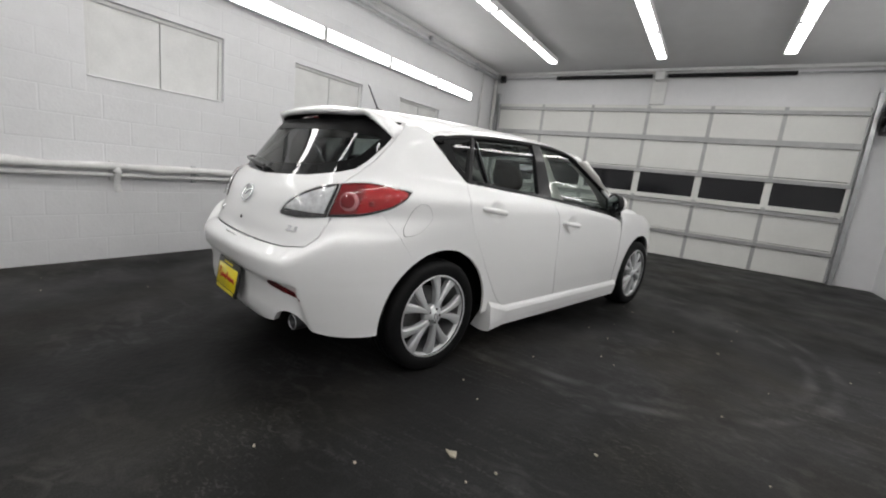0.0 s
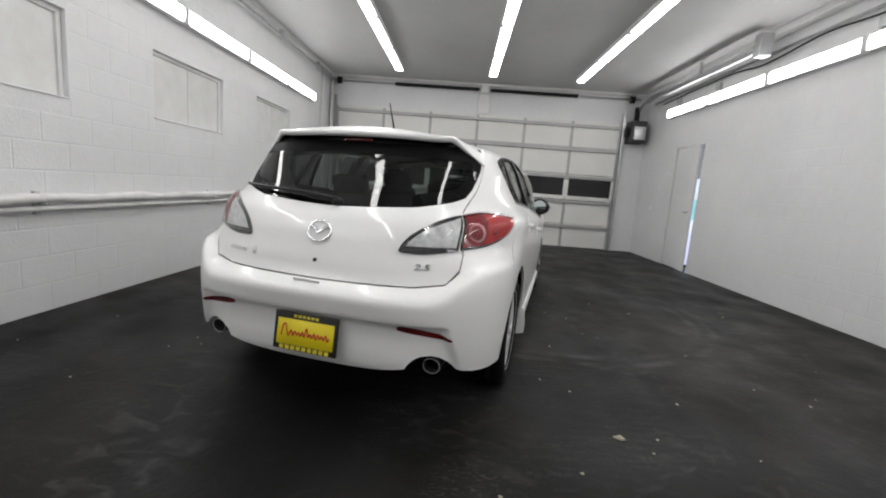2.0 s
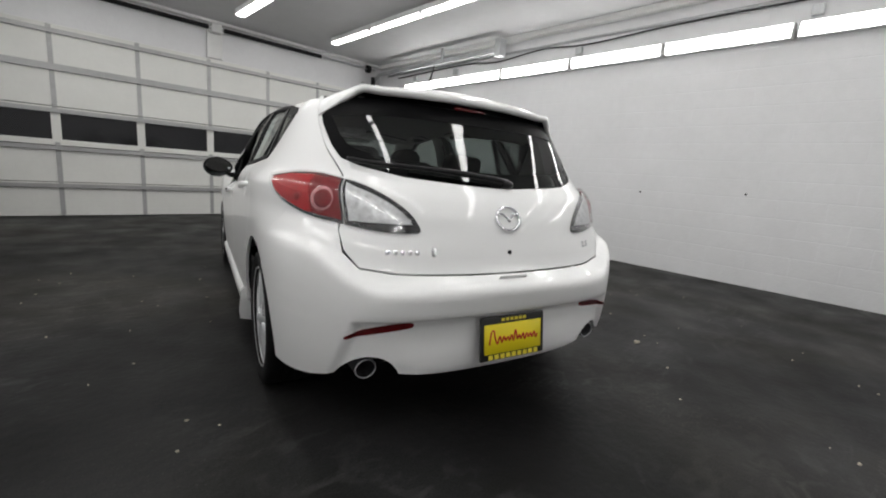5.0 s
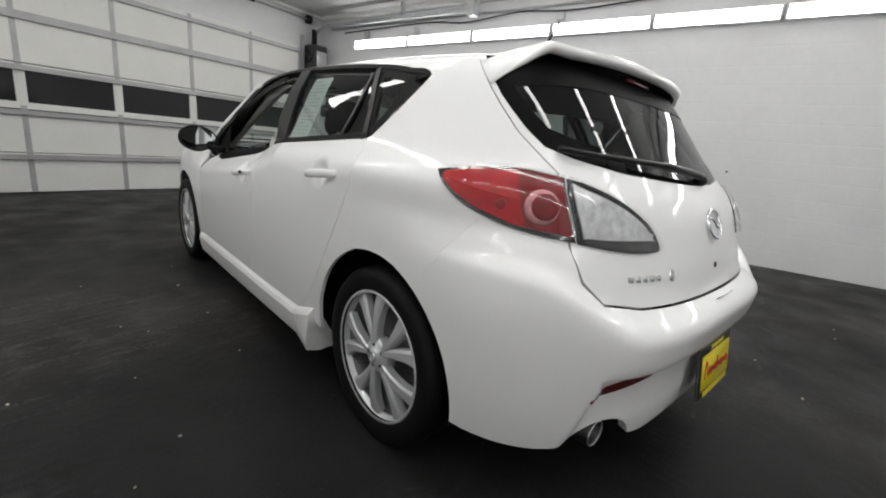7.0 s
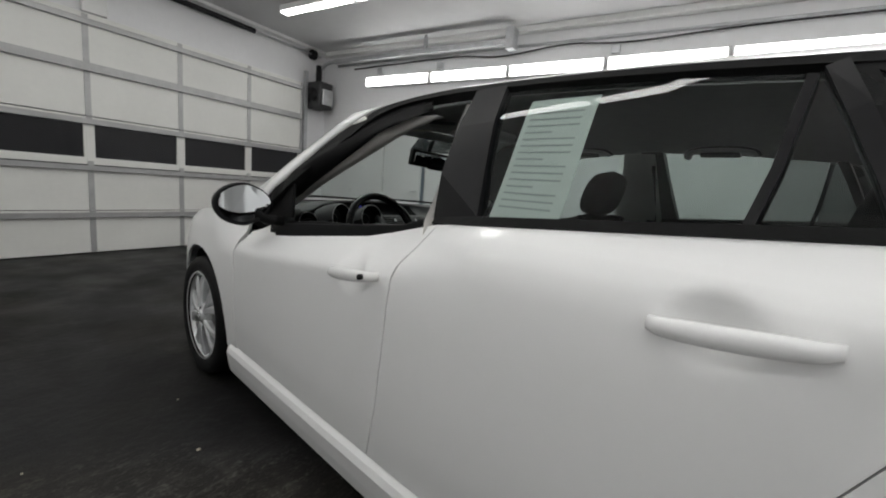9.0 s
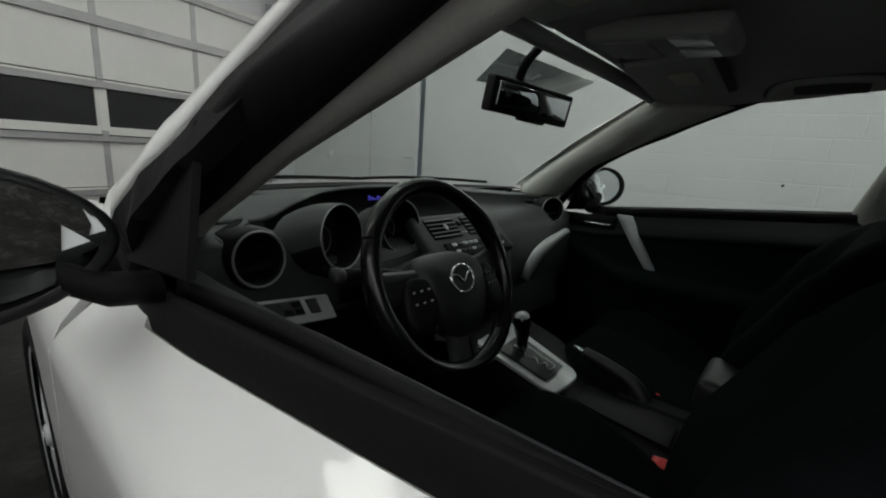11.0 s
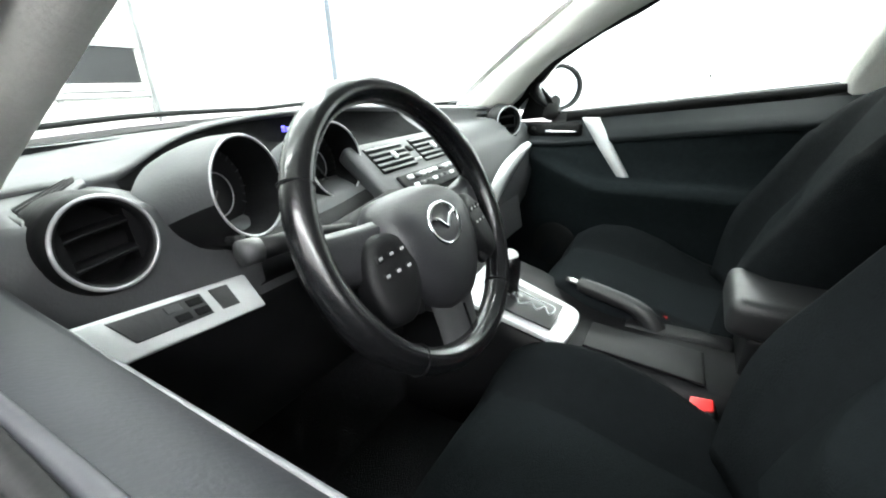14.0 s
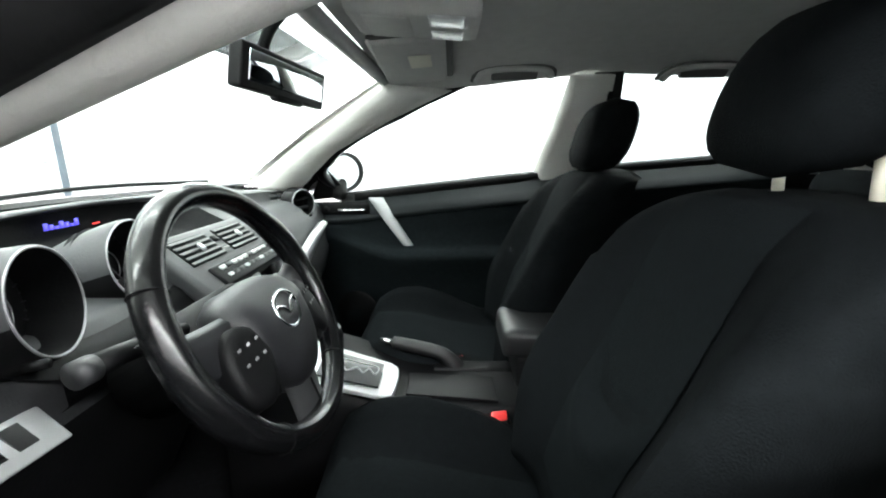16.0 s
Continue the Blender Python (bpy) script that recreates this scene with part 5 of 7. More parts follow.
# lighter grey for the highlight painted along the window slot
HILITEM = mat("grey_slot_highlight", (.040, .041, .046), .55, 0, 0, .12, 20, .05, 200, spec=.3)
EDGEM = mat("glossy_sill_edge", (.075, .075, .08), .35, 0, .2, .15, 20)
RINGM = mat("dull_silver_ring", (.36, .36, .37), .36, .5, 0, .05, 20)
ARML = mat("worn_armrest_leather", (.010, .010, .011), .48, 0, 0, .2, 40, .12, 240)
LEATH = mat("black_leather", (.0055, .0055, .0062), .26, 0, .15, .15, 40, .06, 300)
FABRIC = mat("black_seat_fabric", (.0044, .0054, .0062), .9, 0, 0, .3, 70, .35, 420, spec=.06)
INSERT = mat("charcoal_seat_weave", (.0056, .0072, .0082), .92, 0, 0, .3, 120, .4, 520, spec=.06)
DOORC = mat("black_door_cloth", (.0064, .0088, .0100), .85, 0, 0, .3, 60, .5, 300, spec=.08)
GREYT = mat("warm_grey_trim", (.60, .59, .56), .7, 0, 0, .05, 12, .25, 160)
SHADE = glass_mat("grey_dotted_shade", (.40, .41, .41), 0, .05)
# dark tone for shade painted into the gaps of the roof trim
GAPSHADE = mat("painted_gap_shade", (.09, .09, .088), .9, 0, 0, .1, 30)
LINER = mat("grey_headliner", (.48, .48, .465), .95, 0, 0, .06, 30, .4, 260)
SILV = mat("satin_silver_plastic", (.56, .57, .58), .38, .25, .2, .04, 14)
DIAL = mat("black_dial_face", (.01, .01, .011), .35)
LCDB = mat("blue_display", (.12, .10, .9), .4, emit=.16)
LCDR = mat("red_display", (.9, .06, .05), .4, emit=.25)
MARK = mat("white_print", (.34, .34, .34), .6)
REDB = mat("red_buckle", (.62, .02, .02), .35)
CARPET = mat("black_carpet", (.010, .010, .011), .95, 0, 0, .4, 90, .6, 300, spec=.06)
LABEL = mat("cream_label", (.62, .60, .50), .7)
CREAM = mat("ivory_plastic", (.60, .57, .47), .45)

bm = bmesh.new()
box(bm, (-.70, -1.05, .245), (.70, .80, .27), .01, 1)
part("cabin_floor", bm, CARPET, car, "black carpeted cabin floor")
bm = bmesh.new()
rings(bm, [[(x, y, z) for x in (-.72, 0, .72)] for y, z in ((.72, .27), (.92, .34), (1.02, .6), (1.03, .93))])
part("bulkhead", tidy(bm), CARPET, car, "black carpeted footwell")
bm = bmesh.new()
rings(bm, [[(x, y, z) for x in (-.56, 0, .56)] for y, z in ((-1.02, .40), (-1.06, .60), (-1.78, .62), (-1.80, .93))])
part("boot_floor", tidy(bm), CARPET, car, "black boot lining")
bm = bmesh.new()
box(bm, (-.54, -1.72, .93), (.54, -1.13, .95), .006, 1)
part("parcel_shelf", bm, CARPET, car, "black parcel shelf")


def top_z(y):
    return float(np.interp(y, [-1.285, -1.15, -.99, -.69, -.34, -.12, .12, .42], [1.24, 1.262, 1.28, 1.305, 1.318, 1.308, 1.285, 1.262]))


bm = bmesh.new()
rows = []
for k in range(31):
    t = k / 30
    y = -1.40 + 1.83 * t
    ze = top_z(max(y, -1.285)) - .020
    xe = min(HALF(ze) - .022, .685) * narrow(y) - .05 * max(0, (y - .1) / .33)
    rows.append([Vector((xe * f, y + .03 * (1 - f * f) * max(0, (t - .8) / .2), ze + (1.352 - ze - .03 * max(0, (t - .85) / .15) ** 2) * (1 - abs(f) ** 3.2))) for f in np.linspace(-1, 1, 23)])
rings(bm, rows)
part("headliner", tidy(bm), LINER, car, "grey fabric headliner")
bm = bmesh.new()
pipe(bm, [Vector((.55 * f, .435 + .045 * (1 - f * f), 1.274 + .030 * (1 - abs(f) ** 2.5))) for f in np.linspace(-1, 1, 21)], .02, 8)
part("header_rail", bm, LINER, car, "grey header above the windscreen")

for side in (1, -1):
    # windscreen pillar trim
    bm = bmesh.new()
    rows = []
    for t in np.linspace(0 if side > 0 else -.3, 1, 21):
        if side > 0:
            k3 = [0, .33, .72, 1]
            a = Vector((float(np.interp(t, k3, [.553, .595, .612, .628])), float(np.interp(t, k3, [.43, .61, .81, .92])), float(np.interp(t, k3, [1.262, 1.148, 1.0, .918]))))
            b = Vector((float(np.interp(t, [0, .33, .66, 1], [.628, .662, .680, .700])), float(np.interp(t, [0, .33, .66, 1], [.215, .435, .645, .79])), float(np.interp(t, [0, .33, .66, 1], [1.248, 1.155, 1.045, .915]))))
            m_ = (a + b) / 2 + Vector((-.012, -.01, -.008))
            rows.append([a + Vector((.075, .04, .03)), a, a.lerp(m_, .55) + Vector((-.004, 0, -.003)), m_, b.lerp(m_, .55) + Vector((-.003, 0, -.003)), b, b + Vector((.085, .02, .02))])
        else:
            y, z, x = (float(np.interp(t, [-.3, 0, .6, .82, .92, 1], q)) for q in ([-.10, .10, .55, .75, .80, .80], [1.282, 1.225, 1.048, .934, .88, .83], [-.598, -.6005, -.612, -.642, -.664, -.672]))
            rows.append([Vector(p) for p in ((x - .075, y + .09, z + .06), (x - .012, y + .07, z + .055), (x + .002, y + .03, z + .022), (x, y, z), (x - .012, y - .012, z - .011), (x - .034, y - .014, z - .016), (x - .056, y - .008, z - .014), (x - .070, y + .02, z + .0))])
            if t < 0:
                rows[-1] = [Vector((max(q_.x, -.640), q_.y, min(q_.z, 1.268))) for q_ in rows[-1]]
    rings(bm, rows, True, True)
    part("pillar_trim", tidy(bm), GREYT, car, "light grey windscreen pillar trim")
    if side < 0:
        bm = bmesh.new()
        rows = []
        for t in np.linspace(-.3, 1, 21):
            y, z, x = (float(np.interp(t, [-.3, 0, .6, .82, .92, 1], q)) for q in ([-.10, .10, .55, .75, .80, .80], [1.282, 1.225, 1.048, .934, .88, .83], [-.598, -.6005, -.612, -.642, -.664, -.672]))
            up_ = .020 * min(1, max(0, 1 - t / .7))
            cl = lambda q_: Vector((max(q_[0], -(HALF(q_[2]) * narrow(q_[1]) - .010)), q_[1], q_[2]))
            rows.append([cl(p) for p in ((x - .058 - up_, y + .02, z + .004 + up_), (x - .062 - up_, y - .012, z - .020 + up_), (x - .078 - up_, y - .014, z - .022 + up_), (x - .098 - up_ * .5, y - .004, z - .010 + up_), (x - .125, y + .01, z + .01 + up_), (x - .12, y + .04, z + .03 + up_))])
        rings(bm, rows, True, True)
        part("door_seal", tidy(bm), RUBBER, car, "black rubber door seal")
    # centre pillar trim with belt
    bm = bmesh.new()
    rows = []
    for z in np.linspace(.45, 1.29, 14):
        x = side * (HALF(max(z, .95)) - .05 - .012 * (z < .95))
        yr = float(np.interp(z, [.95, 1.27], [-.36, -.33]))
        yf = float(np.interp(z, [.95, 1.27], [-.10, -.185])) if side > 0 else yr + .10
        rows.append([Vector((x + side * .03, yf, z)), Vector((x, yf - .003, z)), Vector((x - side * .018, yf - .03, z)), Vector((x - side * .02, yr + .03, z)), Vector((x, yr, z))])
    rings(bm, rows)
    part("centre_pillar_trim", tidy(bm), GREYT, car, "light grey centre pillar trim")
    bm = bmesh.new()
    rows = [[Vector((side * (HALF(max(z, .95)) - .062 - .03 * (z < .9)), -.31 + dy, z)) for dy in (-.024, .024)] for z in np.linspace(.5, 1.24, 10)]
    rings(bm, rows)
    part("seat_belt", tidy(bm), HARD, car, "black seat belt webbing")
    # rear quarter trim
    bm = bmesh.new()
    rows = []
    for (s, z) in ((-1.08, 1.0), (-1.2, 1.08), (-1.29, 1.22), (-1.30, 1.30)):
        p = body(s, z, side, -.04)
        q = body(s - .22, z, side, -.07)
        rows.append([p, (p + q) / 2 + Vector((-side * .03, 0, 0)), q])
    rings(bm, rows)
    part("quarter_trim", tidy(bm), GREYT, car, "grey rear quarter trim")
    # door cards
    for nm_, y0, y1 in (("front_door_card", -.235, .815), ("rear_door_card", -1.02, -.33)):
        bm = bmesh.new()
        rows = []
        for y in np.linspace(y0, y1, 34):
            b = belt(y)
            f = (y - y0) / (y1 - y0)
            arm = .055 * min(1, max(0, (.62 - abs(f - .38)) / .2)) if nm_[0] == "f" else .045
            zt = .682 + float(np.interp(y, [.42, .48, .62, .80], [0, .006, .062, .105]))
            arm *= float(np.interp(y, [.46, .62, .8], [1, .7, .35]))
            prof = [(.775, b - .016), (.750, b - .030), (.728, b - .055), (.708, b - .085), (.707, (b - .085 + zt) / 2 + .01), (.705, zt + .012), (.698 - arm * .75, zt), (.690 - arm, zt - .014), (.688 - arm, zt - .036), (.70 - arm * .4, zt - .085), (.705, min(.52, zt - .12)), (.70, .36), (.71, .27)]
            rows.append([Vector((side * x * (1 - .02 * max(0, y) ** 2), y, z)) for x, z in prof])
        rings(bm, rows)
        dc = part(nm_, tidy(bm), DOORC, car, "black cloth door card with an armrest")
        bm = bmesh.new()
        rows = [[Vector((side * (x) * (1 - .02 * max(0, y) ** 2), y, belt(y) + dz)) for x, dz in (((.757, -.014), (.745, -.026), (.722, -.048), (.696, -.072), (.692, -.082), (.699, -.09)) if side > 0 else [(x_, slot(y) - belt(y) + (slot(y) - .842) * k_) for x_, k_ in ((.757, -.12), (.745, -.20), (.727, -.35), (.705, -.65), (.694, -1), (.699, -1.22))])] for y in np.linspace(y0, y1, 22)]
        rings(bm, rows)
        up = .014 if side > 0 else 0
        # the right side's shade is put into a darker copy of the trim
        part("upper_trim", tidy(bm), SILL_LIT if side < 0 else SILL_SHADED, dc, "grey padded window sill")
        if side < 0 and nm_[0] == "f":
            bm = bmesh.new()
            pipe(bm, [Vector((-.6925, y, .8395)) for y in np.linspace(.02, .62, 14)], .0045, 8)
            part("sill_edge", bm, EDGEM, dc, "glossy grey lower edge of the window sill")
            # thin grey pipe added as the highlight line beside the slot
            bm = bmesh.new()
            pipe(bm, [Vector((-.7515, y, slot(y) - .006)) for y in np.linspace(-.2, .60, 16)], .0042, 8)
            part("sill_highlight", bm, HILITEM, dc, "grey pipe painting the highlight along the window slot")
        bm = bmesh.new()
        rows = [[Vector((side * (x) * (1 - .02 * max(0, y) ** 2), y, belt(y) + dz)) for x, dz in (((.790, -.006), (.788, .003 + up), (.766, .001 + up), (.762, -.014)) if side > 0 else [(x_, d_ + slot(y) - belt(y)) for x_, d_ in ((.768, -.020), (.766, .002), (.759, .003), (.755, -.014))])] for y in np.linspace(y0 - .02, min(y1, .60), 16)]
        rings(bm, rows, True, True)
        part("window_seal", tidy(bm), RUBBER, dc, "black window seal")
        if nm_[0] != "f":
            continue
        bm = bmesh.new()
        rows = []
        low = .115 if side < 0 else 0
        for t in np.linspace(0, 1, 10):
            c = Vector((side * (.700 - .012 * math.sin(math.pi * t)), .508 - .135 * t, .876 - low - (.205 - low) * t))
            w = .026 - .008 * t
            rows.append([c + Vector((side * .02, w, .0)), c + Vector((0, w, 0)), c + Vector((-side * .006, 0, 0)), c + Vector((0, -w, 0)), c + Vector((side * .02, -w, 0))])
        rings(bm, rows, True, True)
        part("pull_bar", tidy(bm), SILV, dc, "satin silver pull bar")
        bm = bmesh.new()
        obox(bm, Matrix.Translation((side * .703, .625, .838 - low)), (.02, .19, .048), .012)
        part("handle_bezel", bm, HARD, dc, "black handle bezel")
        bm = bmesh.new()
        obox(bm, Matrix.Translation((side * .690, .600, .831 - low)), (.008, .105, .010), .004)
        part("door_lever", bm, CHROME, dc, "chrome inner door lever")
        bm = bmesh.new()
        rod(bm, (side * .696, .695, .835 - low), (side * .69, .695, .835 - low), .012, 14)
        part("lock_button", bm, HARD, dc)
        # loudspeaker
        bm = bmesh.new()
        lathe(bm, [(0, .0), (.075, .004), (.085, .0)], Matrix.Translation((side * .698, .60, .42)) @ pose(0, 0, 0, 0, -90 * side, 0), 28)
        part("loudspeaker", tidy(bm), HARD, dc)
    # grab handle and sun visor
    if side == 1:
        for y in (.01, -.60):
            bm = bmesh.new()
            pipe(bm, curve([(.60, y - .122, 1.285), (.565, y - .108, 1.295), (.548, y - .07, 1.300), (.545, y, 1.302), (.548, y + .07, 1.298), (.565, y + .108, 1.290), (.60, y + .122, 1.272)], 5), .013, 8, .010)
            part("grab_handle", bm, LINER, car, "grey folding grab handle")
            # solid dark block and tube stand in for the shade about the handle
            bm = bmesh.new()
            obox(bm, Matrix.Translation((.580, y, 1.290)) @ pose(0, 0, 0, 0, 40, 0), (.04, .15, .014), .006)
            part("handle_shade", bm, GAPSHADE, car, "dark block painting the shade behind the handle")
            bm = bmesh.new()
            pipe(bm, curve([(.612, y - .132, 1.288), (.570, y - .120, 1.303), (.548, y - .075, 1.310), (.545, y, 1.312), (.548, y + .075, 1.308), (.570, y + .120, 1.298), (.612, y + .132, 1.275)], 5), .012, 8, .006)
            part("handle_edge_shade", bm, GAPSHADE, car, "dark tube painting the shade round the handle")
    bm = bmesh.new()
    obox(bm, Matrix.Translation((side * .385, .325, 1.293)) @ pose(0, 0, 0, -4, side * 6, 0), (.36, .19, .02), .008)
    # dark slab, a little larger than the visor, as its shaded outline
    gr = bmesh.new()
    obox(gr, Matrix.Translation((side * .385, .318, 1.303)) @ pose(0, 0, 0, -4, side * 6, 0), (.372, .212, .012), .005)
    vz = part("sun_visor", bm, LINER, car, "grey folded sun visor")
    bm = bmesh.new()
    obox(bm, Matrix.Translation((side * .335, .300, 1.2845)) @ pose(0, 0, 0, -4, side * 6, 0), (.10, .06, .002), .001, 1)
    part("visor_shade", gr, GAPSHADE, vz, "dark slab painting the shade behind the visor")
    part("visor_label", bm, LABEL, vz, "cream warning label")
    bm = bmesh.new()
    rod(bm, (side * .18, .415, 1.300), (side * .56, .415, 1.280), .006, 8)
    part("visor_rod", bm, LINER, vz)

def plate4(bm, q, thick, n):
    """A slab over four corners, thick along n."""
    q = [Vector(p) for p in q]
    n = Vector(n)
    vs = [bm.verts.new(p) for p in q] + [bm.verts.new(p + n * thick) for p in q]
    fs = [bm.faces.new(vs[:4]), bm.faces.new(vs[4:][::-1])]
    for i in range(4):
        j = (i + 1) % 4
        fs.append(bm.faces.new((vs[i], vs[j], vs[4 + j], vs[4 + i])))
    bmesh.ops.recalc_face_normals(bm, faces=bm.faces)
    bmesh.ops.bevel(bm, geom=bm.edges[:], offset=thick * .35, segments=2, affect="EDGES", profile=.6)


# overhead lamp console
bm = bmesh.new()
obox(bm, Matrix.Translation((.07, .29, 1.322)) @ pose(0, 0, 0, 4, 0, 0), (.19, .27, .045), .018)
oc = part("overhead_console", bm, LINER, car, "grey overhead lamp console")
for x in (.022, .118):
    bm = bmesh.new()
    obox(bm, Matrix.Translation((x, .225, 1.2985)) @ pose(0, 0, 0, 4, 0, 0), (.078, .075, .010), .008)
    part("map_lamp", bm, CLEARL, oc, "clear map lamp lens")
bm = bmesh.new()
obox(bm, Matrix.Translation((.07, .345, 1.3035)) @ pose(0, 0, 0, 4, 0, 0), (.15, .095, .008), .006)
part("glasses_tray", bm, LINER, oc)

# rear-view mirror
bm = bmesh.new()
mm = Matrix.Translation((.022, .562, 1.194)) @ pose(0, 0, 0, 0, 0, -12) @ pose(0, 0, 0, 9, 3, 0)
obox(bm, mm, (.285, .030, .080), .007, 3)
rv = part("rear_view_mirror", bm, HARD, car, "black rear-view mirror")
bm = bmesh.new()
obox(bm, mm @ Matrix.Translation((0, -.0165, .002)), (.252, .006, .054), .0028, 2)
part("mirror_glass", bm, MIRROR, rv, "mirror glass")
bm = bmesh.new()
obox(bm, mm @ Matrix.Translation((.01, -.006, -.040)), (.09, .022, .014), .006)
part("mirror_chin", bm, HARD, rv)
bm = bmesh.new()
pipe(bm, curve([(.022, .582, 1.20), (.018, .60, 1.225), (.01, .575, 1.285), (.01, .52, 1.335)], 5), .011, 8)
part("mirror_stem", bm, HARD, rv)
bm = bmesh.new()
plate4(bm, ((-.044, .683, 1.241), (-.08, .574, 1.297), (.400, .564, 1.302), (.365, .656, 1.255)), .002, (0, .45, .89))
part("shade_patch", bm, SHADE, rv, "grey dotted shade patch on the windscreen")

# dash: sections across the car, hollowed for the display
bm = bmesh.new()
rows = []
recess = []
for x in np.linspace(-.715, .715, 61):
    e = abs(x) / .715
    top = .952 - .040 * e ** 2
    hol = smooth(-.535, -.465, x) * (1 - smooth(.06, .16, x))
    end = 1 - smooth(-.56, -.50, x)
    mid = math.exp(-((x - .02) / .13) ** 4)
    ly = float(np.interp(x, [-.715, -.52, -.48, -.44, -.40, -.36, -.31, -.26, -.16, -.05, .05, .12, .18, .715], [.842, .838, .826, .834, .864, .898, .925, .938, .946, .938, .912, .878, .848, .842]))
    lipz = float(np.interp(x, [-.715, -.60, -.54, -.51, -.48, -.44, -.40, -.31, -.2, -.05, .05, .12, .18, .715], [.898, .903, .899, .904, .923, .938, .942, .946, .951, .953, .951, .945, .940, .906]))
    a = [(1.21 - .20 * e * e, .925), (max(1.02, ly + .075), top - .008), (ly + .045, .5 * (top + lipz) + .001), (ly + .012, lipz + .003), (ly, lipz - .002), (ly + .006 + .020 * hol, lipz - .009), (ly + .028 * hol - .006 * (1 - hol), lipz - .018 - .040 * hol), (.845 - .01 * hol, lipz - .030 + .024 * end - .050 * hol), (.785 - .01 * mid, .880 + .015 * end - .044 * hol), (.735 - .012 * end - .03 * mid, .854 + .031 * end - .026 * hol), (.715 - .009 * end - .02 * mid, .82 + .025 * end), (.700 - .025 * mid, .77), (.690 - .03 * mid, .70), (.715 - .04 * mid, .60), (.77 - .05 * mid, .50), (.88, .42)]
    rows.append([Vector((x, *p)) for p in a])
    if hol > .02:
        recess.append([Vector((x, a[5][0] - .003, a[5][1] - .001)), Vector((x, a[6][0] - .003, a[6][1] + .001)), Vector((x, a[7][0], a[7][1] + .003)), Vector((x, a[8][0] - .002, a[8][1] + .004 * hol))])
rings(bm, rows)
VENTS = (((-.603, .700, .8565), (.10, -1, .16), .0440), ((.600, .750, .870), (-.62, -1, .1), .043))
for c, face, r in VENTS:
    c, f_ = Vector(c), Vector(face).normalized()
    off = lambda q: ((q - c) - f_ * (q - c).dot(f_)).length
    near_ = [f for f in bm.faces if off(f.calc_center_median()) < r * 2.2 and abs((f.calc_center_median() - c).dot(f_)) < .09]
    bmesh.ops.subdivide_edges(bm, edges=list({e for f in near_ for e in f.edges}), cuts=5, use_grid_fill=True)
    gone = [f for f in bm.faces if off(f.calc_center_median()) < r * 1.08 and abs((f.calc_center_median() - c).dot(f_)) < .09]
    bmesh.ops.delete(bm, geom=gone, context="FACES")
dash = part("dashboard", tidy(bm), SOFT, car, "dark grey moulded dashboard")
# black sheet over the dash hollow: shade under the brow put into its colour
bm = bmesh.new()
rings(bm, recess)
part("recess_shade", tidy(bm), PIT, dash, "black sheet painting the shade in the display recess")
for k in range(7):
    bm = bmesh.new()
    box(bm, (-.156 + .0107 * k, .955, .912), (-.156 + .0107 * (k + .72), .957, .925 - .004 * (k % 3)))
    part("display_text", bm, LCDB, dash, "glowing blue display characters")
bm = bmesh.new()
box(bm, (-.052, .955, .907), (-.036, .957, .9095))
part("display_lamp", bm, LCDR, dash, "small red display lamp")


def ring_frame(c, face):
    """A pose at c whose z axis points along face."""
    f = Vector(face).normalized()
    ax = Vector((0, 0, 1)).cross(f).normalized()
    m = Matrix((ax, f.cross(ax), f)).transposed().to_4x4()
    m.translation = c
    return m


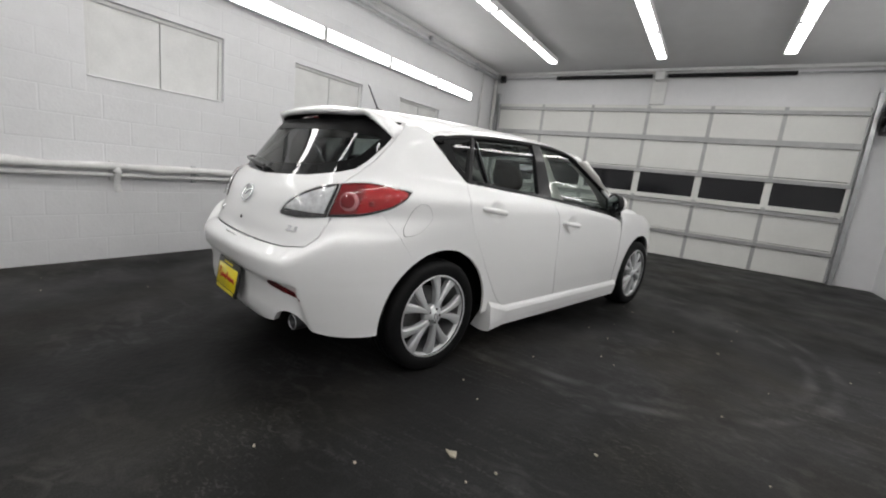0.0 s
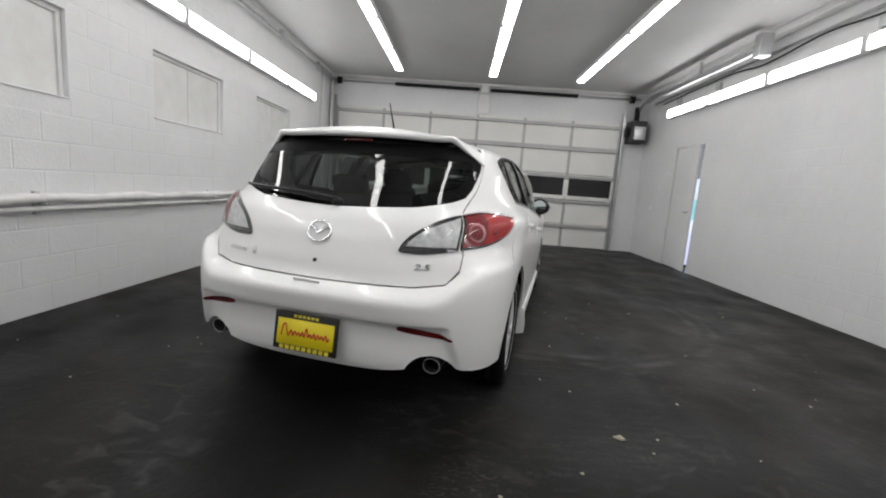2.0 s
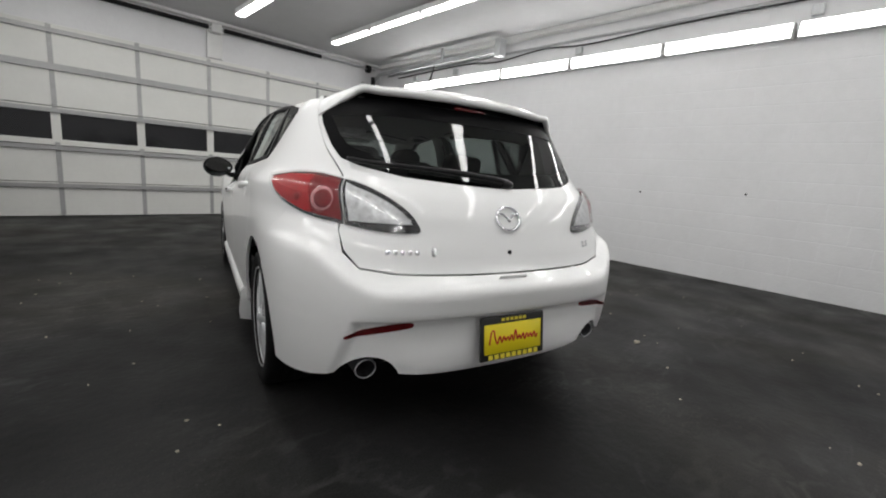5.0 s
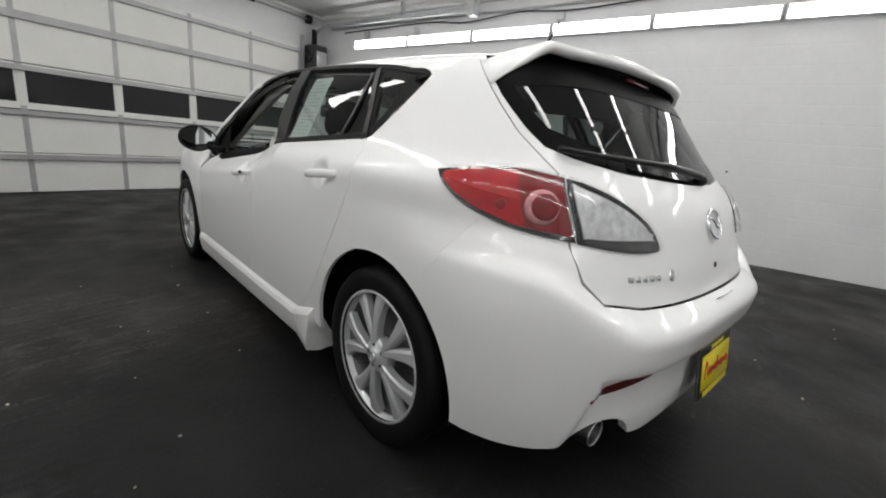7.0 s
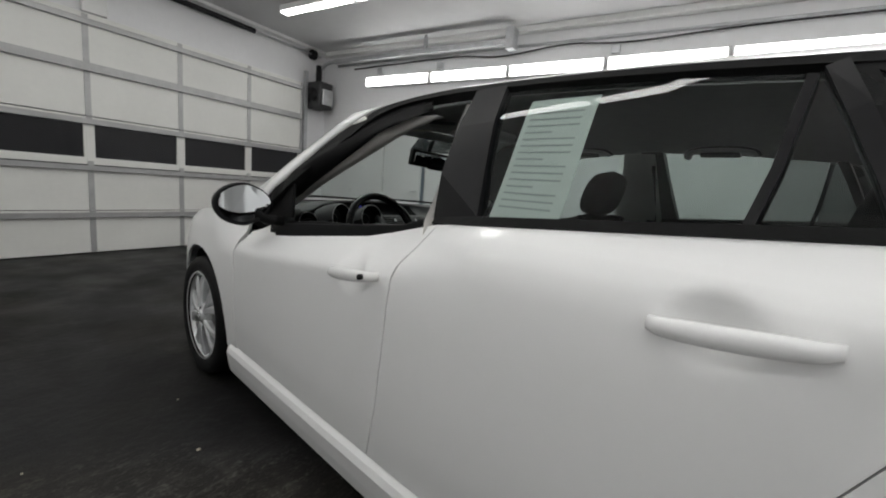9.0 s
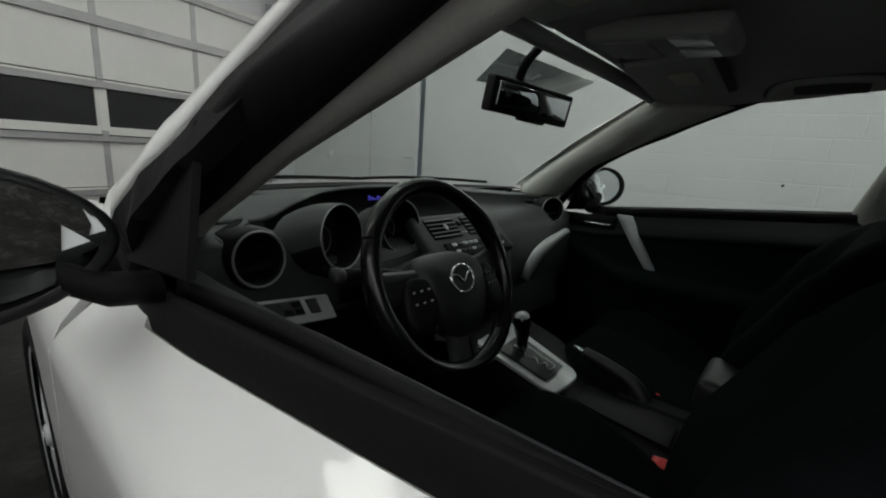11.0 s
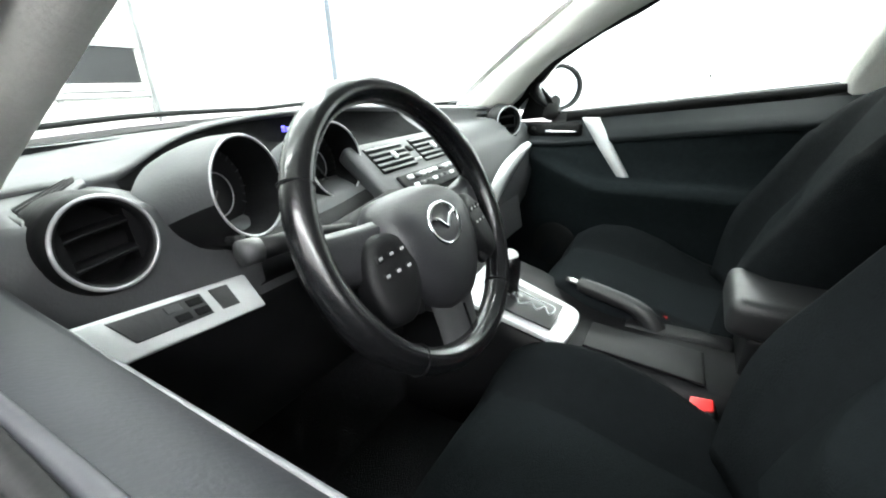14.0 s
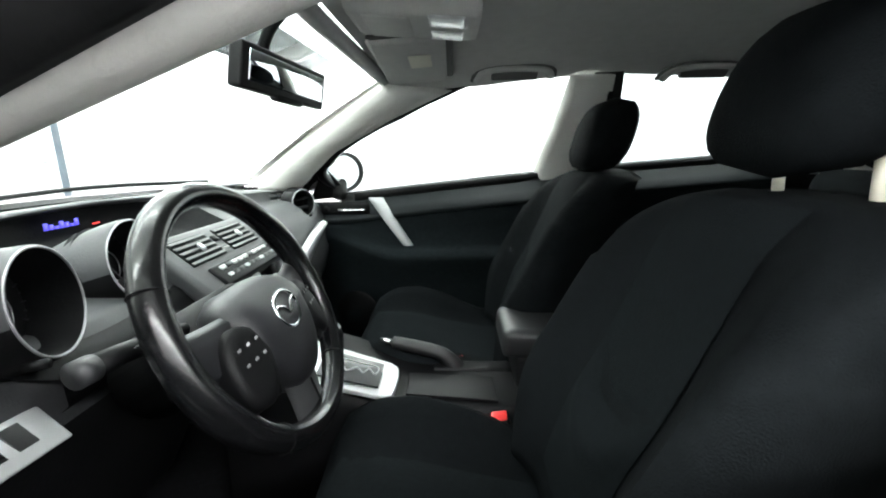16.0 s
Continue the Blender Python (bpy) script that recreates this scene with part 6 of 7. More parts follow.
# instrument tubes
for c, face, turn_ in (((-.440, .684, .882), (.30, -1, .14), -38), ((-.228, .736, .878), (.06, -1, .16), 32)):
    m = ring_frame(c, face)
    bm = bmesh.new()
    rows = []
    low, sink = [], .028 if turn_ < 0 else .016
    for rr, hh, fl in ((.0620, -.006, 0), (.0635, .001, 0), (.0660, .003, 0), (.0675, .0, 0), (.069, -.012, .001), (.071, -.035, .005), (.071, -.06, .009), (.070, -.09, .012), (.067, -.115, .014)):
        row = []
        for q in range(53):
            a = 2 * math.pi * q / 52 - math.radians(8)
            up = max(0, math.cos(a - .8)) + 1.2 * max(0, -math.cos(a + .35)) ** 1.5 if turn_ < 0 else -.5 * max(0, math.sin(a))
            row.append(m @ Vector(((rr + fl * up) * math.cos(a), (rr + fl * up) * math.sin(a) - sink * (max(0, -hh) / .115) ** 1.2, hh)))
        rows.append(row[:29])
        low.append(row[28:])
    rings(bm, rows)
    lower = bmesh.new()
    rings(lower, low)
    part("tube_base", tidy(lower), HARD, dash, "black lower half of the tube")
    bore = bmesh.new()
    lathe(bore, [(.0590, -.075), (.0600, -.05), (.0610, -.006), (.0628, .0015)], m, 52)
    part("tube_bore", tidy(bore), PIT, dash, "black bore of the tube")
    part("instrument_tube", tidy(bm), SOFT, dash, "dark grey instrument tube")
    bm = bmesh.new()
    torus(bm, m @ Matrix.Translation((0, 0, .0015)), .0650, .0018, 1, 1, 52, 8)
    part("tube_ring", tidy(bm), RINGM, dash, "satin silver ring")
    bm = bmesh.new()
    lathe(bm, [(0, -.06), (.063, -.06)], m, 32)
    part("dial_face", tidy(bm), DIAL, dash, "black dial face")
    bm = bmesh.new()
    torus(bm, m @ Matrix.Translation((0, -.006, -.056)), .030, .0011, 1, 1, 32, 6)
    part("dial_circle", tidy(bm), GALV, dash)
    bm = bmesh.new()
    obox(bm, m @ Matrix.Translation((0, 0, -.052)) @ pose(0, 0, 0, 0, 0, turn_) @ Matrix.Translation((0, -.024, 0)), (.0025, .046, .002))
    part("dial_needle", bm, DIALM, dash)
    for k in range(21):
        a = math.radians(-120 + 240 * k / 20 + 90)
        bm = bmesh.new()
        obox(bm, m @ Matrix.Translation((.054 * math.cos(a), .054 * math.sin(a), -.057)) @ pose(0, 0, 0, 0, 0, math.degrees(a)), (.008 if k % 2 == 0 else .004, .0013, .001))
        part("dial_mark", bm, DIALM, dash, "", False)
    bm = bmesh.new()
    rod(bm, m @ Vector((-.0 - .045 * (1 if turn_ < 0 else -1) * 1.2, -.055, -.01)), m @ Vector((-.045 * (1 if turn_ < 0 else -1) * 1.2, -.055, .012)), .006, 10)
    part("trip_knob", bm, HARD, dash)
bm = bmesh.new()
rows = []
for t in np.linspace(0, 1, 15):
    x0, x1 = -.535 + .39 * t, -.448 + .303 * t
    rows.append([Vector((x0, .735, .832 - .012 * math.sin(math.pi * t))), Vector((x0 * .6 + x1 * .4, .70, .818 - .02 * math.sin(math.pi * t))), Vector((x1, .682, .785)), Vector((x1, .680, .75)), Vector((x1, .72, .72))])
rings(bm, rows)
part("cluster_base", tidy(bm), HARD, dash, "black plastic below the instruments")
# round vents
for c, face, r in VENTS:
    m = ring_frame(c, face)
    bm = bmesh.new()
    lathe(bm, [(r * 1.34, -.05), (r * 1.26, -.014), (r * 1.17, .002), (r * 1.06, .004), (r * .99, .001), (r * .97, -.012), (r * .95, -.05)], m, 44)
    part("round_vent", tidy(bm), HARD, dash, "round black air vent")
    bm = bmesh.new()
    lathe(bm, [(r * .97, -.045), (0, -.045)], m, 32)
    part("vent_well", tidy(bm), PIT, dash, "black depth of the air vent")
    bm = bmesh.new()
    torus(bm, m @ Matrix.Translation((0, 0, .0035)), r * 1.10, .0023, 1, 1, 52, 8)
    part("vent_ring", tidy(bm), RINGM, dash, "satin silver ring")
    for k in (-1, 1):
        bm = bmesh.new()
        side_ = [Vector((r * .97 * math.cos(a), r * .97 * math.sin(a), -.010)) for a in np.linspace(-.78, .78, 11)]
        side_ = [Vector((k * v.x, v.y, v.z)) for v in side_]
        vs = [bm.verts.new(m @ v) for v in side_] + [bm.verts.new(m @ (v - Vector((0, 0, .012)))) for v in side_]
        bm.faces.new(vs[:11])
        for q in range(10):
            bm.faces.new((vs[q], vs[q + 1], vs[q + 12], vs[q + 11]))
        bm.faces.new((vs[0], vs[10], vs[21], vs[11]))
        part("vent_cheek", tidy(bm), HARD, dash, "", False)
    for k in (-.36, .36):
        bm = bmesh.new()
        hw = r * .72
        obox(bm, m @ Matrix.Translation((0, r * k, -.016)) @ pose(0, 0, 0, 20, 0, 0) @ pose(0, 0, 0, 0, 0, 6), (2 * hw, .004, .018), .0015, 2)
        part("vent_slat", bm, HARD, dash)


# demist grille
GR = [Vector(p) for p in ((-.646, .775, .8945), (-.556, .872, .9055), (-.568, .838, .9020), (-.648, .738, .8905))]
rim_ = [GR[0] + Vector((-.008, .002, -.001)), GR[1] + Vector((.008, .012, .0006)), GR[2] + Vector((.008, -.008, 0)), GR[3] + Vector((-.006, -.012, -.001))]
bm = bmesh.new()
plate4(bm, [v - Vector((0, 0, .0088)) for v in rim_], .008, (0, 0, 1))
part("demist_frame", bm, SOFT, dash, "dark grey grille frame")
bm = bmesh.new()
plate4(bm, [v - Vector((0, 0, .0055)) for v in GR], .006, (0, 0, 1))
part("demist_grille", bm, PIT, dash, "black demister grille")
for k in range(4):
    v = .06 + .26 * k
    bm = bmesh.new()
    plate4(bm, [p_ + Vector((0, 0, .0005)) for p_ in (GR[0].lerp(GR[3], v), GR[1].lerp(GR[2], v), GR[1].lerp(GR[2], v + .09), GR[0].lerp(GR[3], v + .09))], .0014, (0, 0, 1))
    part("grille_bar", bm, HARD, dash, "", False)


# silver switch panel beside the wheel
SWC = [Vector(p) for p in ((-.667, .668, .797), (-.465, .700, .764), (-.464, .664, .724), (-.653, .644, .750))]
n_ = (SWC[1] - SWC[0]).cross(SWC[3] - SWC[0]).normalized()
n_ = n_ if n_.y > 0 else -n_


def on_panel(u, v, out=0.0):
    return SWC[0].lerp(SWC[1], u).lerp(SWC[3].lerp(SWC[2], u), v) - n_ * out


bm = bmesh.new()
plate4(bm, SWC, .010, n_)
sw = part("switch_panel", bm, SILV, dash, "satin silver switch panel")
for u0, u1, u2, u3 in ((.13, .64, .64, .18), (.70, .83, .83, .70)):
    bm = bmesh.new()
    plate4(bm, (on_panel(u0, .13, .0022), on_panel(u1, .13, .0022), on_panel(u2, .70, .0022), on_panel(u3, .70, .0022)), .004, n_)
    part("switch_blank", bm, PLASTIC, sw, "black switch blank")
for k, (u, v) in enumerate(((.40, .20), (.53, .20), (.42, .45), (.54, .45))):
    bm = bmesh.new()
    plate4(bm, (on_panel(u, v, .0038), on_panel(u + .09, v, .0038), on_panel(u + .09, v + .18, .0038), on_panel(u, v + .18, .0038)), .003, n_)
    part("switch", bm, HARD if k else SOFT, sw)
bm = bmesh.new()
rows = [[Vector((x, y, z)) for x in (-.70, -.55, -.44, -.36, -.2)] for y, z in ((.676, .735), (.678, .70), (.70, .58), (.76, .46))]
rings(bm, rows)
part("knee_panel", tidy(bm), HARD, dash, "black lower dash panel")

# centre stack
SM = Matrix.Translation((-.018, .708, .853)) @ pose(0, 0, 0, 40, 0, 0)
LOW = Matrix.Translation((.0, .655, .715)) @ pose(0, 0, 0, 76, 0, 0)
bm = bmesh.new()
obox(bm, SM @ Matrix.Translation((.008, -.010, -.018)), (.35, .15, .036), .012, 3)
cs = part("centre_panel", bm, SOFT, car, "dark grey centre stack with vents and audio controls")
bm = bmesh.new()
obox(bm, LOW @ Matrix.Translation((.0, .01, -.02)), (.29, .19, .04), .012, 3)
part("lower_panel", bm, HARD, cs, "black lower stack panel")
for xo in (-.075, .073):
    bm = bmesh.new()
    obox(bm, SM @ Matrix.Translation((xo, .014, .0005)), (.116, .066, .003), .001, 1)
    part("centre_vent", bm, PIT, cs, "black centre vent")
    for k in range(5):
        bm = bmesh.new()
        obox(bm, SM @ Matrix.Translation((xo, -.013 + .0135 * k, .003)) @ pose(0, 0, 0, -24, 0, 0), (.112, .0075, .0022))
        part("vent_slat", bm, SOFT, cs, "", False)
    bm = bmesh.new()
    obox(bm, SM @ Matrix.Translation((xo + .008, .014, .006)), (.010, .018, .006), .002, 1)
    part("vent_tab", bm, SILV, cs)
bm = bmesh.new()
obox(bm, SM @ Matrix.Translation((-.001, .024, .002)), (.020, .016, .005), .002, 1)
part("hazard_switch", bm, HARD, cs)
for k in range(3):
    bm = bmesh.new()
    obox(bm, SM @ Matrix.Translation((-.010 + .009 * k, -.006, .001)), (.004, .004, .002))
    part("stack_mark", bm, MARK, cs, "", False)
bm = bmesh.new()
obox(bm, SM @ Matrix.Translation((.02, -.060, .001)), (.27, .050, .010), .004)
part("audio_panel", bm, HARD, cs, "black audio panel")
for k in range(10):
    bm = bmesh.new()
    obox(bm, SM @ Matrix.Translation((-.082 + .0225 * k, -.046, .006)), (.019, .010, .005), .002, 1)
    part("audio_button", bm, SILV if k % 4 != 1 else PLASTIC, cs)
    bm = bmesh.new()
    obox(bm, SM @ Matrix.Translation((-.082 + .0225 * k, -.066, .006)), (.017, .008, .004), .002, 1)
    part("audio_button", bm, PLASTIC if k % 3 else SILV, cs)
for k in range(3):
    bm = bmesh.new()
    lathe(bm, [(0, .022), (.018, .021), (.020, .016), (.021, .004)], LOW @ Matrix.Translation((-.09 + .09 * k, .055, -.002)), 24)
    part("control_knob", tidy(bm), SILV if k == 1 else HARD, cs)
for k in range(3):
    mk = LOW @ Matrix.Translation((-.085 + .085 * k, -.045, .0))
    bm = bmesh.new()
    lathe(bm, [(0, .022), (.024, .02), (.027, .012), (.028, -.01)], mk, 28)
    part("climate_knob", tidy(bm), HARD, cs)
    bm = bmesh.new()
    torus(bm, mk @ Matrix.Translation((0, 0, .006)), .029, .002, 1, 1, 30, 6)
    part("knob_ring", tidy(bm), SILV, cs)
# silver wings beside the stack and at the passenger's end
for sgn, P0 in ((-1, -.15), (1, .18)):
    bm = bmesh.new()
    plate4(bm, ((P0, .672, .80), (P0 + sgn * .02, .690, .80), (P0 + sgn * .012, .655, .58), (P0 - sgn * .006, .632, .58)), .012, (0, 1, 0))
    part("silver_wing", bm, SILV, cs, "satin silver edge trim")
bm = bmesh.new()
rows = []
for t in np.linspace(0, 1, 16):
    c = Vector((.325 + .05 * t + .215 * t * t, .676 + .004 * t - .012 * t * t, .655 + .145 * t ** .85))
    w = .008 + .030 * math.sin(math.pi * min(1, .12 + .8 * t))
    rows.append([c + Vector((-w * .9, .004, w * .75)), c + Vector((0, -.006, 0)), c + Vector((w * .9, .004, -w * .75)), c + Vector((0, .03, 0))])
rings(bm, rows, True, True)
part("passenger_trim", tidy(bm), SILV, dash, "satin silver dash trim")
bm = bmesh.new()
obox(bm, Matrix.Translation((.40, .715, .60)) @ pose(0, 0, 0, 80, 0, 0), (.42, .20, .02), .012)
part("glovebox", bm, SOFT, dash, "dark grey glovebox lid")

# steering wheel and column
WC = Vector((-.352, .478, .838))
NF = Vector((0, -.90, .436))
wm = ring_frame(WC, NF)
bm = bmesh.new()
k = 14
rows = []
for i in range(65):
    a = 2 * math.pi * i / 64
    thick = .0165 + .0025 * math.exp(-((math.degrees(a) % 180 - 25) / 14) ** 2)
    rows.append([wm @ Vector(((.174 + thick * math.cos(b)) * math.cos(a), (.174 + thick * math.cos(b)) * math.sin(a), thick * 1.15 * math.sin(b))) for b in [2 * math.pi * j / k for j in range(k)]])
rings(bm, rows, True)
hm = wm @ Matrix.Translation((0, -.026, -.008))
st = part("steering_wheel", tidy(bm), LEATH, car, "black leather three-spoke steering wheel")
bm = bmesh.new()
rows = []
for k_, z in ((.0, .043), (.35, .043), (.62, .041), (.82, .036), (.94, .028), (1.0, .016), (1.0, -.006), (.86, -.03)):
    row = []
    for j in range(40):
        a = 2 * math.pi * j / 40
        cx_, sy_ = math.cos(a), math.sin(a)
        wx = .086 if sy_ > 0 else .086 - .034 * abs(sy_) ** 1.6
        row.append(hm @ Vector((k_ * wx * math.copysign(abs(cx_) ** .62, cx_), k_ * ((.072 if sy_ > 0 else .092) * math.copysign(abs(sy_) ** (.62 if sy_ > 0 else .85), sy_)), z - (.026 * (k_ * sy_) ** 2 if sy_ > 0 else .004 * k_ * k_))))
    rows.append(row)
rings(bm, rows, True)
part("airbag_cover", tidy(bm), HUBM, st, "dark grey airbag cover")
for a0, wd, mt in ((10, .032, HUBM), (170, .032, HUBM), (270, .043, SPOKEM)):
    bm = bmesh.new()
    a = math.radians(a0)
    rows = []
    for t in np.linspace(0, 1, 8):
        r = .05 + (.120 + .024 * math.sin(a)) * t
        w = wd * (1.20 - .42 * t + .22 * t ** 3)
        c, d = Vector((math.cos(a) * r, math.sin(a) * r, .016 - .020 * t)), Vector((-math.sin(a), math.cos(a), 0))
        rows.append([hm @ (c + d * u * w + Vector((0, 0, z))) for u, z in ((-1, -.006), (-.75, .004), (-.3, .006), (.3, .006), (.75, .004), (1, -.006), (.7, -.014), (-.7, -.014))])
    rings(bm, rows, True, True)
    part("spoke", tidy(bm), mt, st, "dark satin silver lower spoke" if a0 == 270 else "")
bm = bmesh.new()
pipe(bm, [hm @ Vector((.004 + .004 * t, -.095 - .055 * t, .0145 - .009 * t)) for t in np.linspace(0, 1, 5)], .0016, 6)
part("spoke_slit", bm, PIT, st, "dark slit in the lower spoke")
for a0 in (28, 152, 232, 308):
    a = math.radians(a0)
    c_ = wm @ Vector((.174 * math.cos(a), .174 * math.sin(a), 0))
    t_ = wm.to_3x3() @ Vector((-math.sin(a), math.cos(a), 0))
    bm = bmesh.new()
    q_ = t_.to_track_quat("Z", "Y").to_matrix().to_4x4()
    torus(bm, Matrix.Translation(c_) @ q_, .0180, .0011, 1, 1, 28, 6)
    part("rim_seam", tidy(bm), PIT, st, "stitched seam in the rim leather")
for sgn in (1, -1):
    bm = bmesh.new()
    pm = hm @ Matrix.Translation((sgn * .098, -.010, .020)) @ pose(0, 0, 0, 0, sgn * 12, sgn * 14)
    rings(bm, [[pm @ Vector((.032 * k_ * math.copysign(abs(math.cos(a)) ** .8, math.cos(a)), (.054 if math.sin(a) < 0 else .042) * k_ * math.sin(a), d_)) for a in [2 * math.pi * j / 28 for j in range(28)]] for k_, d_ in ((1.1, -.02), (1.06, 0), (.96, .007), (.7, .0095), (.02, .010))], True)
    bmesh.ops.recalc_face_normals(bm, faces=bm.faces)
    part("button_pad", bm, HARD, st, "black button pad")
    for i in range(3):
        for j in range(2):
            bm = bmesh.new()
            obox(bm, hm @ Matrix.Translation((sgn * (.083 + .015 * i), .010 - .020 * j, .0315 - .003 * i)) @ pose(0, 0, 0, 0, sgn * 12, -sgn * 8), (.010, .010, .004), .002, 1)
            part("button", bm, HARD, st)
            bm = bmesh.new()
            obox(bm, hm @ Matrix.Translation((sgn * (.083 + .015 * i), .010 - .020 * j, .0341 - .003 * i)) @ pose(0, 0, 0, 0, sgn * 12, -sgn * 8), (.0048, .0030, .0006))
            part("button_mark", bm, MARK, st, "", False)
    bm = bmesh.new()
    obox(bm, hm @ Matrix.Translation((sgn * .086, -.056, .018)) @ pose(0, 0, 0, 0, 0, sgn * 25), (.026, .018, .012), .005)
    part("cruise_switch", bm, HARD, st)
mb = hm @ Matrix.Translation((.0, .012, .041))
bm = bmesh.new()
torus(bm, mb, .027, .003, 1.12, .95, 32, 8)
pipe(bm, [mb @ Vector(p) for p in curve([(-.027, .010, .001), (-.014, .007, .002), (-.004, -.003, .002), (0, -.006, .002), (.004, -.003, .002), (.014, .007, .002), (.027, .010, .001)], 4)], .0026, 8)
part("wheel_badge", tidy(bm), CHROME, st, "chrome oval badge")
bm = bmesh.new()
rod(bm, wm @ Vector((0, 0, -.02)), wm @ Vector((0, -.02, -.20)), .052, 24, .062)
part("steering_column", bm, HARD, car, "black steering column shroud")
for sgn in (-1, 1):
    bm = bmesh.new()
    pts = [wm @ Vector(p) for p in ((sgn * .045, .0, -.062), (sgn * .09, .004, -.06), (sgn * .135, .008, -.052), (sgn * .150, .009, -.050))] if sgn > 0 else [Vector(p) for p in ((-.395, .560, .826), (-.440, .563, .834), (-.490, .567, .841), (-.522, .569, .8435))]
    pipe(bm, pts, [.010, .011, .0115, .0125], 12)
    s_ = part("column_stalk", bm, HARD, car, "black column stalk")
    bm = bmesh.new()
    rod(bm, pts[-1], pts[-1] + (pts[-1] - pts[-2]).normalized() * .02, .014, 14)
    part("stalk_end", bm, PLASTIC, s_)
    for i in range(3):
        bm = bmesh.new()
        obox(bm, Matrix.Translation(pts[1].lerp(pts[2], .2 + .3 * i) + Vector((0, -.0095, .004))), (.006, .001, .004))
        part("stalk_mark", bm, MARK, s_, "", False)

# centre console
bm = bmesh.new()
rows = []
for y, z, hw in ((.70, .60, .15), (.58, .588, .146), (.47, .562, .140), (.345, .512, .128), (.30, .503, .118), (.10, .500, .108), (-.20, .495, .106), (-.35, .49, .11)):
    rows.append([Vector((x + .03, y, zz)) for x, zz in ((-hw - .005, .27), (-hw, z - .04), (-hw + .008, z - .006), (-hw + .02, z), (hw - .02, z), (hw - .008, z - .006), (hw, z - .04), (hw + .005, .27))])
rings(bm, rows, False)
con = part("centre_console", tidy(bm), HARD, car, "black centre console")
bm = bmesh.new()
near = curve([(-.118, .372, .5465), (-.112, .350, .5420), (-.094, .341, .5390), (-.02, .339, .5360), (.014, .345, .5365), (.028, .362, .5410)], 4)
outl = [Vector(q) for q in [(.040, .565, .600), (-.130, .555, .594)] + near]
vs = [bm.verts.new(q) for q in outl] + [bm.verts.new(q + Vector((0, 0, .011))) for q in outl]
n_o = len(outl)
bm.faces.new(vs[:n_o]), bm.faces.new(vs[n_o:])
for i in range(n_o):
    bm.faces.new((vs[i], vs[(i + 1) % n_o], vs[n_o + (i + 1) % n_o], vs[n_o + i]))
tidy(bm)
bmesh.ops.bevel(bm, geom=bm.edges[:], offset=.003, segments=2, affect="EDGES", profile=.6)
part("shift_frame", bm, SILV, con, "satin silver shifter surround")
bm = bmesh.new()
plate4(bm, ((-.108, .50, .5955), (-.006, .505, .6005), (-.012, .372, .5665), (-.100, .372, .5615)), .004, (0, 0, 1))
part("shift_gate", bm, DIAL, con, "black shift gate")
bm = bmesh.new()
pipe(bm, curve([(-.062, .485, .600), (-.060, .455, .5925), (-.072, .445, .589), (-.056, .425, .586), (-.068, .41, .581), (-.048, .40, .579), (-.066, .385, .575), (-.038, .382, .576), (-.038, .42, .5865), (-.034, .46, .597)], 4), .0014, 6)
part("gate_line", bm, GALV, con)
bm = bmesh.new()
rod(bm, (-.058, .460, .588), (-.056, .470, .64), .009, 12)
part("shift_lever", bm, CHROME, con, "chrome shift lever")
bm = bmesh.new()
lathe(bm, [(.0, .038), (.012, .036), (.020, .026), (.022, .010), (.019, -.01), (.015, -.03), (.012, -.05), (0, -.05)], Matrix.Translation((-.054, .472, .650)) @ pose(0, 0, 0, -8, 0, 0), 24)
part("shift_knob", tidy(bm), LEATH, con, "black leather shift knob")
bm = bmesh.new()
lathe(bm, [(0, .040), (.011, .0385), (.017, .033), (.0195, .027)], Matrix.Translation((-.054, .472, .650)) @ pose(0, 0, 0, -8, 0, 0), 24)
part("knob_cap", tidy(bm), SILV, con, "silver knob cap")
bm = bmesh.new()
plate4(bm, ((-.042, .322, .5075), (.052, .322, .5075), (.044, .118, .5025), (-.058, .114, .5025)), .006, (0, 0, 1))
part("console_lid", bm, HARD, con, "dark grey console lid")
bm = bmesh.new()
pipe(bm, curve([(.105, .198, .476), (.105, .214, .508), (.107, .246, .537), (.112, .300, .550), (.120, .372, .562)], 4), [.024, .024, .024, .023, .022, .021, .020, .019, .018, .0175, .0175, .0175, .0175, .0175, .017, .0165, .015], 12)
part("handbrake", bm, ARML, con, "black handbrake lever")
bm = bmesh.new()
rod(bm, (.120, .37, .562), (.1245, .404, .566), .0075, 12)
part("brake_button", bm, CHROME, con, "chrome handbrake button")
bm = bmesh.new()
obox(bm, Matrix.Translation((.105, .165, .492)), (.05, .20, .030), .010)
part("brake_gaiter", bm, HARD, con)
bm = bmesh.new()
obox(bm, Matrix.Translation((.085, -.055, .604)) @ pose(0, 0, 0, 3, 0, 0), (.175, .31, .070), .024, 5)
part("armrest", bm, ARML, con, "black padded armrest lid")
bm = bmesh.new()
obox(bm, Matrix.Translation((.085, -.075, .53)), (.15, .28, .09), .01)
part("armrest_box", bm, HARD, con)


# seats
def cushion_z(y):
    """Heights of the cushion's middle and of its bolsters, y behind its front edge."""
    ys = [-.525, -.395, -.28, -.187, -.105, -.05, -.02, 0]
    return float(np.interp(y, ys, [.445, .455, .478, .502, .512, .505, .480, .440])), float(np.interp(y, ys, [.450, .474, .532, .560, .556, .530, .500, .450]))


